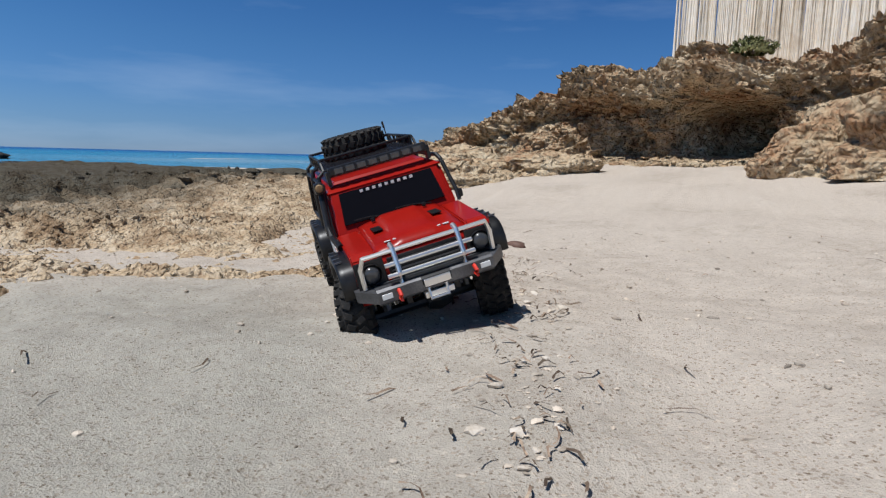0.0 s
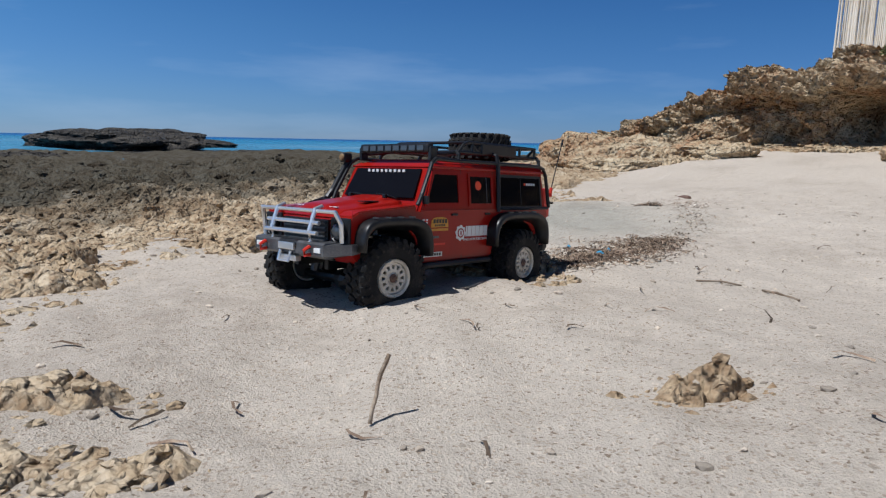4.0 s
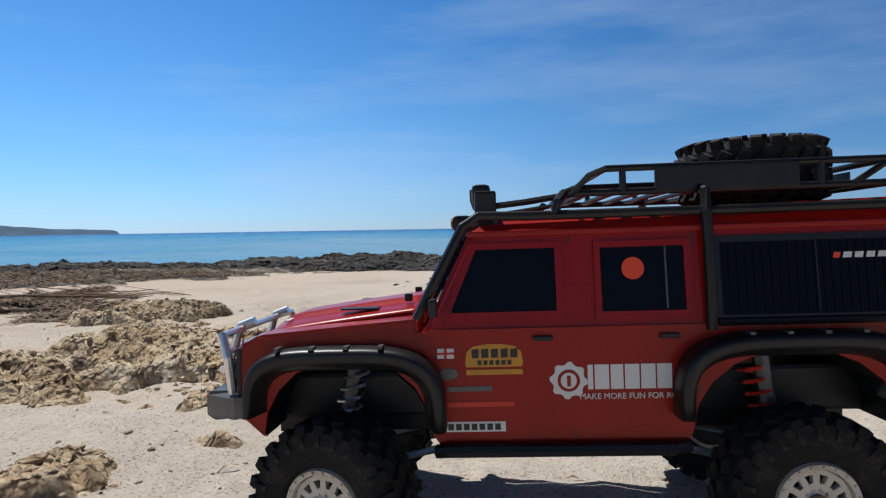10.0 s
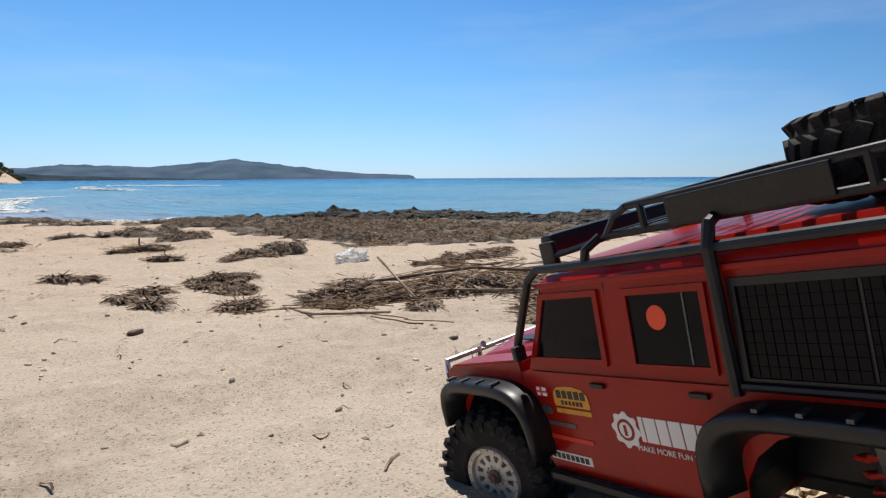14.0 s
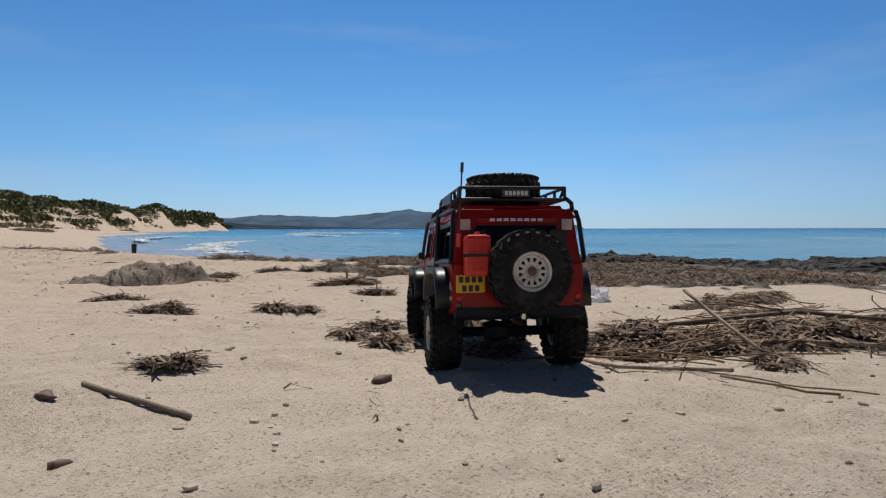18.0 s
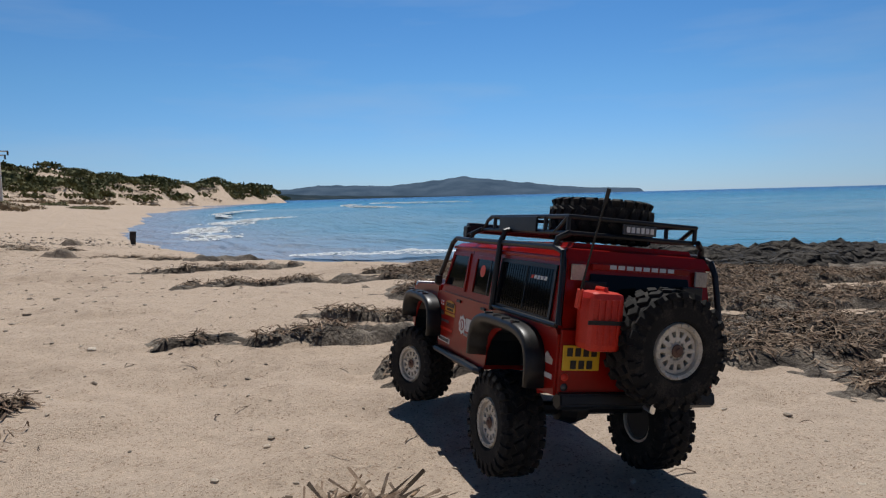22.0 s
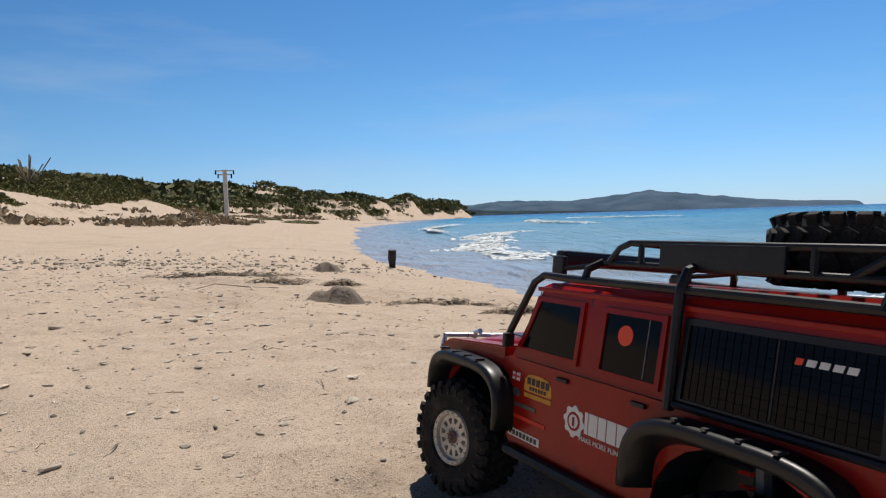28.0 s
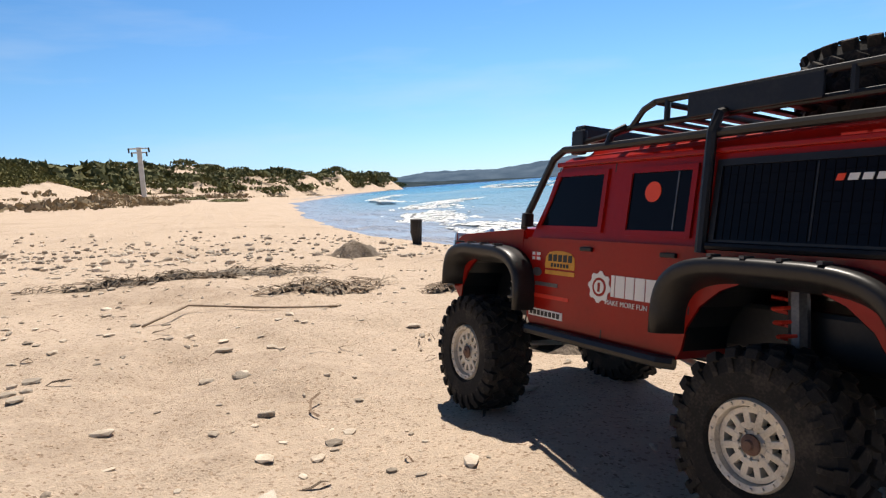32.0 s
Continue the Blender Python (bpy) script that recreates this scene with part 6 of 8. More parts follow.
# ---- the scale truck: x ahead, y to its left, z up, standing on z = 0 ----
R_TYRE, WHEEL_X, WHEEL_Y = 0.059, 0.162, 0.098


def tyre_mesh(lug=True):
    """The carcass of a chunky off-road tyre about the y axis."""
    bm = bmesh.new()
    r, w = R_TYRE - 0.003, 0.0235
    lathe(bm, ((0.0275, -w * 0.80), (0.031, -w * 0.98), (0.044, -w * 1.02), (0.053, -w * 0.92), (r, -w * 0.62), (r, w * 0.62), (0.053, w * 0.92), (0.044, w * 1.02), (0.031, w * 0.98), (0.0275, w * 0.80), (0.0275, -w * 0.80)), 44)
    me = bpy.data.meshes.new("tyre")
    bm.to_mesh(me)
    bm.free()
    me.materials.append(RUBBER)
    return me


def rim_mesh():
    """A beadlock rim: bolted outer ring, ten spokes with round holes, hub; its face towards +y."""
    bm = bmesh.new()
    lathe(bm, ((0.0215, 0.008), (0.0235, 0.0215), (0.0270, 0.0225), (0.0283, 0.0195), (0.0283, 0.008), (0.0283, -0.018), (0.0245, -0.018), (0.0215, 0.008)), 40)
    for i in range(20):
        a = 2 * math.pi * i / 20
        m = Matrix.Rotation(a, 4, "Y") @ Matrix.Translation((0.0254, 0.0228, 0))
        bmesh.ops.create_cone(bm, cap_ends=True, segments=6, radius1=0.0011, radius2=0.0009, depth=0.0012, matrix=m @ Matrix.Rotation(radians(-90), 4, "X"))
    for i in range(12):
        a = 2 * math.pi * i / 12
        m = Matrix.Rotation(a, 4, "Y")
        box(bm, (0.0155, 0.0150, 0), (0.0135, 0.006, 0.0046), m, 0.0010)
    lathe(bm, ((0.0135, 0.012), (0.0135, 0.0178), (0.0100, 0.0178)), 24)
    lathe(bm, ((0.0225, 0.0178), (0.0192, 0.0178), (0.0192, 0.012)), 24)
    lathe(bm, ((0.0, 0.0185), (0.005, 0.0185), (0.0062, 0.017), (0.0100, 0.0155), (0.0100, 0.008), (0.0, 0.008)), 20)
    for i in range(6):
        a = 2 * math.pi * i / 6
        bmesh.ops.create_cone(bm, cap_ends=True, segments=6, radius1=0.0012, radius2=0.0012, depth=0.002, matrix=Matrix.Rotation(a, 4, "Y") @ Matrix.Translation((0.0078, 0.0165, 0)) @ Matrix.Rotation(radians(-90), 4, "X"))
    me = bpy.data.meshes.new("rim")
    bm.to_mesh(me)
    bm.free()
    me.materials.append(RIM)
    return me


TYRE, RIMM = tyre_mesh(), rim_mesh()


def block_mesh(name, sx, sy, sz):
    bm = bmesh.new()
    box(bm, (0, 0, 0), (sx, sy, sz), bevel=0.0007)
    me = bpy.data.meshes.new(name)
    bm.to_mesh(me)
    bm.free()
    me.materials.append(RUBBER)
    return me


MID_BLOCK, EDGE_BLOCK, SIDE_LUG = block_mesh("tread_block", 0.0085, 0.012, 0.0062), block_mesh("tread_block", 0.0078, 0.010, 0.0066), block_mesh("side_lug", 0.0040, 0.0024, 0.010)


def tread(tyre):
    """Four staggered rows of tread blocks and a ring of lugs on each flank."""
    r, w, n = R_TYRE - 0.003, 0.0235, 24
    for i in range(n):
        a = 2 * math.pi * i / n
        for k, (y, off) in enumerate(((-0.0075, 0.0), (0.0075, 0.5), (-0.0188, 0.45), (0.0188, 0.95))):
            o = new("tread_block", MID_BLOCK if k < 2 else EDGE_BLOCK)
            o.parent = tyre
            o.matrix_basis = Matrix.Rotation(a + off * 2 * math.pi / n, 4, "Y") @ Matrix.Translation((0, y, r + (0.0002 if k < 2 else -0.0028))) @ Matrix.Rotation((0.5 if k % 2 else -0.5) if k < 2 else 0, 4, "Z") @ Matrix.Rotation(0 if k < 2 else (-0.42 if y < 0 else 0.42), 4, "X")
        for y in (-1, 1):
            o = new("side_lug", SIDE_LUG)
            o.parent = tyre
            o.matrix_basis = Matrix.Rotation(a, 4, "Y") @ Matrix.Translation((0, y * w * 1.0, 0.048))


# added dark disc: its colour stands in for shade behind the spokes
def gap_mesh():
    bm = bmesh.new()
    lathe(bm, ((0.0, 0.004), (0.022, 0.004), (0.022, -0.016), (0.0, -0.016)), 24)
    me = bpy.data.meshes.new("gap_disc")
    bm.to_mesh(me)
    bm.free()
    me.materials.append(DARKRIM)
    return me


GAPM = gap_mesh()


def hub_mesh():
    bm = bmesh.new()
    lathe(bm, ((0.0, 0.0222), (0.0026, 0.0222), (0.0034, 0.0206), (0.0062, 0.0196), (0.0066, 0.0186), (0.0, 0.0186)), 16)
    me = bpy.data.meshes.new("hub_cap")
    bm.to_mesh(me)
    bm.free()
    me.materials.append(BROWN)
    return me


HUBM = hub_mesh()


def wheel(parent, name, m, side):
    """A wheel: the tyre carries its rim and dark gap disc; side 1 faces left, -1 right."""
    t = new(name, TYRE)
    t.parent = parent
    t.matrix_basis = m
    for nm, me in (("rim", RIMM), ("gap_disc", GAPM), ("hub_cap", HUBM)):
        o = new(nm, me)
        o.parent = t
        if side < 0:
            o.matrix_basis = pose(0, 0, 0, 0, 0, 180)
    tread(t)
    return t


truck = new("toy_truck")
tagged(truck, "red scale-model off-road truck with black cage, roof rack and spare wheels", "toy truck")


def arch(cx, r, z0, z1, a0=0, a1=180, n=10):
    return [(cx + r * math.cos(radians(a0 + (a1 - a0) * i / n)), z0 + (z1 - z0) * math.sin(radians(a0 + (a1 - a0) * i / n))) for i in range(n + 1)]


def both(f):
    for s in (1, -1):
        f(s)


def truck_body():
    # lower body with wheel arches cut through it
    bm = bmesh.new()
    low = [(0.228, 0.108), (0.228, 0.150), (0.222, 0.161), (0.108, 0.172), (0.100, 0.166), (-0.258, 0.166), (-0.263, 0.160), (-0.263, 0.100), (-0.232, 0.098)]
    low += [(x, z) for x, z in arch(-0.160, 0.070, 0.094, 0.150, 180, 0)] + [(-0.086, 0.0865), (0.086, 0.0865)]
    low += [(x, z) for x, z in arch(0.152, 0.061, 0.094, 0.150, 180, 0)]
    prism(bm, low, -0.097, 0.097)
    body = part("body", bm, RED, truck)
    # cabin, drawn in towards the roof
    bm = bmesh.new()
    v = [[bm.verts.new((x, s * w, z)) for x, z, w in ((0.096, 0.166, 0.0965), (-0.261, 0.166, 0.0965), (-0.252, 0.2345, 0.089), (0.062, 0.2345, 0.089))] for s in (1, -1)]
    for f in ((v[0][0], v[0][3], v[0][2], v[0][1]), (v[1][0], v[1][1], v[1][2], v[1][3])):
        bm.faces.new(f)
    for i in range(4):
        j = (i + 1) % 4
        bm.faces.new((v[0][i], v[0][j], v[1][j], v[1][i]))
    bmesh.ops.recalc_face_normals(bm, faces=bm.faces)
    bmesh.ops.bevel(bm, geom=[e for e in bm.edges if abs(e.verts[0].co.y - e.verts[1].co.y) < 0.05 and abs(e.verts[0].co.z - e.verts[1].co.z) > 0.05], offset=0.004, segments=3, affect="EDGES")
    part("cabin", bm, RED, truck)
    bm = bmesh.new()
    v = [[bm.verts.new((x, s * w, z)) for x, z, w in ((0.064, 0.2345, 0.0905), (-0.254, 0.2345, 0.0905), (-0.247, 0.2525, 0.080), (0.045, 0.2470, 0.080))] for s in (1, -1)]
    for f in ((v[0][0], v[0][3], v[0][2], v[0][1]), (v[1][0], v[1][1], v[1][2], v[1][3])):
        bm.faces.new(f)
    for i in range(4):
        j = (i + 1) % 4
        bm.faces.new((v[0][i], v[0][j], v[1][j], v[1][i]))
    bmesh.ops.recalc_face_normals(bm, faces=bm.faces)
    bmesh.ops.bevel(bm, geom=[e for e in bm.edges if all(q.co.z > 0.24 for q in e.verts)], offset=0.008, segments=3, affect="EDGES")
    part("roof", bm, RED, truck)
    # bonnet with its raised middle and side steps
    bm = bmesh.new()
    grid = []
    for i in range(15):
        t = i / 14
        x = 0.226 - 0.128 * t
        top = 0.1665 + 0.0165 * t ** 0.85 - 0.006 * max(0.0, 1 - t * 7) ** 2
        row = [bm.verts.new((x, -0.0635, 0.158))]
        for k in range(25):
            y = -0.063 + 0.126 * k / 24
            e = abs(y) / 0.063
            lump = 0.0042 * (1 - min(max((abs(y) - 0.026) / 0.008, 0.0), 1.0)) * min(1.0, t * 5 + 0.2)
            row.append(bm.verts.new((x, y, top - 0.0035 * e ** 6 + 0.0012 * (1 - e * e) + lump)))
        row.append(bm.verts.new((x, 0.0635, 0.158)))
        grid.append(row)
    for a, b in zip(grid, grid[1:]):
        for k in range(len(a) - 1):
            bm.faces.new((a[k], a[k + 1], b[k + 1], b[k]))
    for row in (grid[0], grid[-1]):
        bm.faces.new(row)
    bmesh.ops.recalc_face_normals(bm, faces=bm.faces)
    part("bonnet", bm, RED, truck, smooth=True)
    for y in (0.044, -0.044):
        bm = bmesh.new()
        box(bm, (0.150, y, 0.1795), (0.030, 0.014, 0.0014), Matrix.Rotation(0.0, 4, "Y"), 0.0005)
        part("bonnet_vent", bm, BLACK, truck)

    def wing(s):
        bm = bmesh.new()
        prism(bm, [(0.229, 0.120), (0.228, 0.160), (0.215, 0.167), (0.100, 0.176), (0.100, 0.155), (0.226, 0.150)], s * 0.066, s * 0.0975)
        bmesh.ops.bevel(bm, geom=list(bm.edges), offset=0.002, segments=2, affect="EDGES")
        part("wing", bm, RED, truck)
    both(wing)
    # grille and lamps
    bm = bmesh.new()
    box(bm, (0.229, 0, 0.136), (0.006, 0.105, 0.036), bevel=0.0015)
    grille = part("grille", bm, BLACK, truck)
    for i in range(5):
        bm = bmesh.new()
        box(bm, (0.2335, 0, 0.124 + i * 0.006), (0.002, 0.098, 0.0022))
        part("slat", bm, GREY, grille)

    def lamp(s):
        bm = bmesh.new()
        box(bm, (0.2300, s * 0.0775, 0.1370), (0.004, 0.040, 0.042), bevel=0.0015)
        part("lamp_panel", bm, BLACK, truck)
        bm = bmesh.new()
        lathe(bm, ((0.0, 0.004), (0.010, 0.004), (0.0125, 0.001), (0.0145, 0.003), (0.0150, -0.004), (0.0, -0.004)), 24)
        bmesh.ops.transform(bm, matrix=Matrix.Translation((0.2335, s * 0.077, 0.139)) @ Matrix.Rotation(radians(-90), 4, "Z"), verts=bm.verts)
        h = part("headlight", bm, BLACK, truck)
        bm = bmesh.new()
        lathe(bm, ((0.0, 0.0065), (0.006, 0.006), (0.0105, 0.0045), (0.0105, 0.003)), 20)
        bmesh.ops.transform(bm, matrix=Matrix.Translation((0.2335, s * 0.077, 0.139)) @ Matrix.Rotation(radians(-90), 4, "Z"), verts=bm.verts)
        part("lens", bm, HEAD, h, smooth=True)
    both(lamp)


truck_body()
SIDE_IN = (0.0965 - 0.089) / (0.2345 - 0.166)


def side_y(z):
    """Half width of the truck's side at a height."""
    return 0.0970 if z < 0.166 else 0.0965 - (z - 0.166) * SIDE_IN


def side_plate(name, s, pts, mat, proud, parent, thick=0.0012, label=""):
    """A flat shape of (x, z) points laid on the truck's side, proud of it."""
    bm = bmesh.new()
    f = [bm.verts.new((x, s * (side_y(z) + proud), z)) for x, z in pts]
    g = [bm.verts.new((x, s * (side_y(z) + proud - thick), z)) for x, z in pts]
    bm.faces.new(f)
    bm.faces.new(g[::-1])
    for i in range(len(f)):
        j = (i + 1) % len(f)
        bm.faces.new((f[j], f[i], g[i], g[j]))
    bmesh.ops.recalc_face_normals(bm, faces=bm.faces)
    return part(name, bm, mat, parent, label=label)


def ring(bm, s, outer, inner, proud, thick):
    """A raised frame between two outlines on the side."""
    n = len(outer)
    rows = [[bm.verts.new((x, s * (side_y(z) + d), z)) for x, z in o] for o, d in ((outer, proud - thick), (outer, proud), (inner, proud), (inner, proud - thick))]
    for a, b in zip(rows, rows[1:]):
        for i in range(n):
            j = (i + 1) % n
            bm.faces.new((a[i], a[j], b[j], b[i]))
    bmesh.ops.recalc_face_normals(bm, faces=bm.faces)


def shrink(pts, k):
    cx, cz = sum(p[0] for p in pts) / len(pts), sum(p[1] for p in pts) / len(pts)
    return [(x + (k if x < cx else -k), z + (k if z < cz else -k)) for x, z in pts]


WINDOWS = ([(0.076, 0.1795), (0.057, 0.2235), (0.0015, 0.2235), (0.0015, 0.1795)], [(-0.030, 0.178), (-0.030, 0.2225), (-0.0876, 0.2225), (-0.0876, 0.178)], [(-0.112, 0.1735), (-0.112, 0.2235), (-0.238, 0.2235), (-0.240, 0.1735)])


def truck_side(s):
    for k, w in enumerate(WINDOWS):
        win = side_plate("window", s, w, GLASS, 0.0006, truck, label="smoked side window")
        bm = bmesh.new()
        ring(bm, s, shrink(w, -0.0045), shrink(w, 0.0), 0.0022, 0.003)
        part("window_frame", bm, RED if k < 2 else BLACK, win)
        if k == 2:
            bm = bmesh.new()
            for q in range(1, 22):
                x = -0.112 - 0.1265 * q / 22
                box(bm, (x, s * (side_y(0.1985) + 0.0008), 0.1985), (0.00022, 0.0004, 0.049), Matrix.Translation((0, s * side_y(0.1985), 0.1985)) @ Matrix.Rotation(s * math.atan(SIDE_IN), 4, "X") @ Matrix.Translation((0, -s * side_y(0.1985), -0.1985)))
            for q in range(1, 8):
                z = 0.1735 + 0.05 * q / 8
                box(bm, (-0.1755, s * (side_y(z) + 0.0008), z), (0.126, 0.0004, 0.00022))
            part("window_mesh", bm, WIRE, win, label="black wire mesh over the window")
    # door lines, handles, hinges
    for pts in ([(0.094, 0.0885), (0.094, 0.232), (0.0928, 0.232), (0.0928, 0.0885)], [(-0.0085, 0.0885), (-0.0085, 0.232), (-0.0097, 0.232), (-0.0097, 0.0885)], [(-0.094, 0.12), (-0.094, 0.232), (-0.0952, 0.232), (-0.0952, 0.12)]):
        side_plate("door_gap", s, [(min(x, 0.0935 - max(0, z - 0.166) * 0.49) if x > 0.05 else x, z) for x, z in pts], INK, 0.0004, truck)
    for x in (0.012, -0.075):
        bm = bmesh.new()
        box(bm, (x, s * 0.0982, 0.1605), (0.014, 0.003, 0.0035), bevel=0.0008)
        part("door_handle", bm, BLACK, truck)
    bm = bmesh.new()
    box(bm, (-0.080, s * 0.0975, 0.1665), (0.345, 0.0025, 0.003))
    part("waist_rail", bm, RED, truck)
    bm = bmesh.new()
    box(bm, (-0.095, s * 0.0905, 0.2345), (0.316, 0.004, 0.004), bevel=0.001)
    part("gutter", bm, RED, truck)
    # wheel arch flares
    for cx, hi in ((0.160, 0.156), (-0.160, 0.160)):
        bm = bmesh.new()
        low_f, low_b = (0.112, 0.100) if cx > 0 else (0.106, 0.102)

        def edge(rad, top, a):
            c, q = math.cos(a), math.sin(a)
            foot = low_f if c > 0 else low_b
            if cx > 0:
                rad *= 0.74 if c > 0 else 0.95
            return cx + rad * math.copysign(abs(c) ** 0.54, c), foot + (top - foot) * q ** 0.54
        rows = []
        # from the body's skin over a rounded brow to the hollow inside
        for rad, top, y in ((0.0838, hi + 0.0030, 0.0940), (0.0838, hi + 0.0030, 0.1090), (0.0834, hi + 0.0026, 0.1150), (0.0822, hi + 0.0012, 0.1178), (0.0800, hi - 0.0014, 0.1186), (0.0768, hi - 0.0052, 0.1182), (0.0748, hi - 0.0078, 0.1165), (0.0690, hi - 0.0135, 0.1000), (0.0660, hi - 0.0160, 0.0920)):
            rows.append([bm.verts.new((p[0], s * y, p[1])) for p in (edge(rad, top, math.pi * k / 28) for k in range(29))])
        for a, b in zip(rows, rows[1:]):
            for i in range(len(a) - 1):
                bm.faces.new((a[i], a[i + 1], b[i + 1], b[i]))
        for k in (0, -1):
            bm.faces.new([r[k] for r in rows])
        bmesh.ops.recalc_face_normals(bm, faces=bm.faces)
        fl = part("arch_flare", bm, BLACK, truck, smooth=True, label="black plastic wheel arch flare")
        for i in range(4):
            bm = bmesh.new()
            box(bm, (cx + 0.036 - i * 0.024, s * 0.112, hi + 0.0032), (0.0035, 0.010, 0.002))
            part("rivet", bm, GREY, fl)
    for cx, r in ((0.152, 0.0602), (-0.160, 0.0692)):
        bm = bmesh.new()
        a = arch(cx, r, 0.094, 0.1485 if cx > 0 else 0.1505, 180, 0)
        rows = [[bm.verts.new((x, s * y, z - 0.0008)) for x, z in a] for y in (0.0960, 0.030)]
        for i in range(len(a) - 1):
            bm.faces.new((rows[0][i], rows[0][i + 1], rows[1][i + 1], rows[1][i]))
        part("arch_liner", bm, BLACK, truck)
    # sill slider
    bm = bmesh.new()
    tube(bm, ((0.088, s * 0.098, 0.082), (0.080, s * 0.102, 0.0835), (-0.075, s * 0.102, 0.0835), (-0.086, s * 0.098, 0.084)), 0.005, 8)
    part("sill_slider", bm, BLACK, truck)
    # cage: pillar, gutter rail, hoops
    bm = bmesh.new()
    tube(bm, ((0.100, s * 0.099, 0.176), (0.092, s * 0.0995, 0.192), (0.066, s * 0.094, 0.240), (0.054, s * 0.092, 0.2475), (0.02, s * 0.092, 0.2465), (-0.235, s * 0.092, 0.2465), (-0.252, s * 0.092, 0.242), (-0.258, s * 0.094, 0.228), (-0.266, s * 0.099, 0.170)), 0.0034, 8)
    cage = part("cage_rail", bm, BLACK, truck)
    for x, zb in ((-0.1035, 0.164),):
        bm = bmesh.new()
        tube(bm, ((x, s * 0.0995, zb), (x, s * 0.0975, 0.205), (x, s * 0.0945, 0.2465), (x - 0.001, s * 0.090, 0.2600), (x, s * 0.078, 0.2640)), 0.0038, 8)
        part("cage_post", bm, BLACK, cage)
    for x in (0.0, -0.235):
        bm = bmesh.new()
        tube(bm, ((x, s * 0.092, 0.2465), (x - 0.002, s * 0.0905, 0.256), (x - 0.008, s * 0.080, 0.2625)), 0.0034, 8)
        part("cage_post", bm, BLACK, cage)
    bm = bmesh.new()
    tube(bm, ((-0.108, s * 0.099, 0.1690), (-0.262, s * 0.099, 0.1690)), 0.0028, 8)
    part("cage_post", bm, BLACK, cage)
    # wing mirror
    bm = bmesh.new()
    box(bm, (0.088, s * 0.104, 0.184), (0.006, 0.011, 0.013), bevel=0.002)
    part("wing_mirror", bm, BLACK, truck)


both(truck_side)


def stickers(s):
    b = side_plate("badge", s, [(0.066, 0.1410), (0.0668, 0.1440), (0.0655, 0.1515), (0.061, 0.1555), (0.052, 0.1570), (0.041, 0.1570), (0.032, 0.1555), (0.0272, 0.1515), (0.0262, 0.1440), (0.0268, 0.1410)], YELLOW, 0.0006, truck, label="yellow rounded badge sticker")
    for k in range(5):
        side_plate("mark", s, [(0.062 - k * 0.0068, 0.1475), (0.062 - k * 0.0068, 0.1535), (0.057 - k * 0.0068, 0.1540), (0.057 - k * 0.0068, 0.1475)], INK, 0.0009, b)
    for k in range(6):
        side_plate("mark", s, [(0.058 - k * 0.0042, 0.1425), (0.058 - k * 0.0042, 0.1458), (0.0552 - k * 0.0042, 0.1458), (0.0552 - k * 0.0042, 0.1425)], INK, 0.0009, b)
    side_plate("badge", s, [(0.066, 0.1355), (0.066, 0.1392), (0.0265, 0.1392), (0.0265, 0.1355)], YELLOW, 0.0006, truck, label="narrow yellow strip sticker")
    f = side_plate("flag", s, [(0.0862, 0.1475), (0.0862, 0.1545), (0.0745, 0.1545), (0.0745, 0.1475)], WHITE, 0.0006, truck, label="tiny faded flag sticker")
    for pts in ([(0.0862, 0.1502), (0.0862, 0.1518), (0.0745, 0.1518), (0.0745, 0.1502)], [(0.0815, 0.1475), (0.0815, 0.1545), (0.0795, 0.1545), (0.0795, 0.1475)]):
        side_plate("mark", s, pts, CANRED, 0.0009, f)
    side_plate("oval_badge", s, [(0.0785 + 0.007 * math.cos(t), 0.1365 + 0.004 * math.sin(t)) for t in np.linspace(0, 6.28, 15)[:-1]], GREY, 0.0006, truck)
    # gear emblem and six plain blocks beside it
    gear = []
    for i in range(32):
        r = 0.0132 if i % 4 < 2 else 0.0112
        gear.append((-0.0052 + r * math.cos(i * math.pi / 16), 0.1304 + r * math.sin(i * math.pi / 16)))
    g = side_plate("gear_emblem", s, gear, WHITE, 0.0006, truck, label="white gear-shaped emblem")
    side_plate("mark", s, [(-0.0052 + 0.0078 * math.cos(t), 0.1304 + 0.0078 * math.sin(t)) for t in np.linspace(0, 6.28, 19)[:-1]], RED, 0.0009, g)
    side_plate("mark", s, [(-0.0052 + 0.0056 * math.cos(t), 0.1304 + 0.0056 * math.sin(t)) for t in np.linspace(0, 6.28, 19)[:-1]], WHITE, 0.0011, g)
    side_plate("mark", s, [(-0.0040, 0.1265), (-0.0040, 0.1340), (-0.0066, 0.1340), (-0.0066, 0.1265)], RED, 0.0014, g)
    x = -0.0185
    for w in (0.0036, 0.0098, 0.0086, 0.0098, 0.0098, 0.0100):
        side_plate("block", s, [(x, 0.1240), (x, 0.1412), (x - w, 0.1412), (x - w, 0.1240)], WHITE, 0.0006, truck)
        x -= w + 0.0012
    t = bpy.data.curves.new("slogan", "FONT")
    t.body, t.size, t.align_x, t.extrude = "MAKE MORE FUN FOR RC", 0.0058, "CENTER", 0.0002
    t.materials.append(WHITE)
    o = new("slogan", t)
    o.parent = truck
    o.matrix_basis = Matrix(((-s, 0, 0, -0.046), (0, 0, s, s * 0.0975), (0, 1, 0, 0.1172), (0, 0, 0, 1)))
    side_plate("badge", s, [(0.0800, 0.124), (0.0800, 0.1275), (0.0480, 0.1275), (0.0480, 0.124)], GREY, 0.0006, truck, label="dark narrow sticker")
    side_plate("badge", s, [(0.0870, 0.113), (0.0870, 0.1165), (0.0320, 0.1165), (0.0330, 0.113)], CANRED, 0.0006, truck, label="thin red lettering strip")
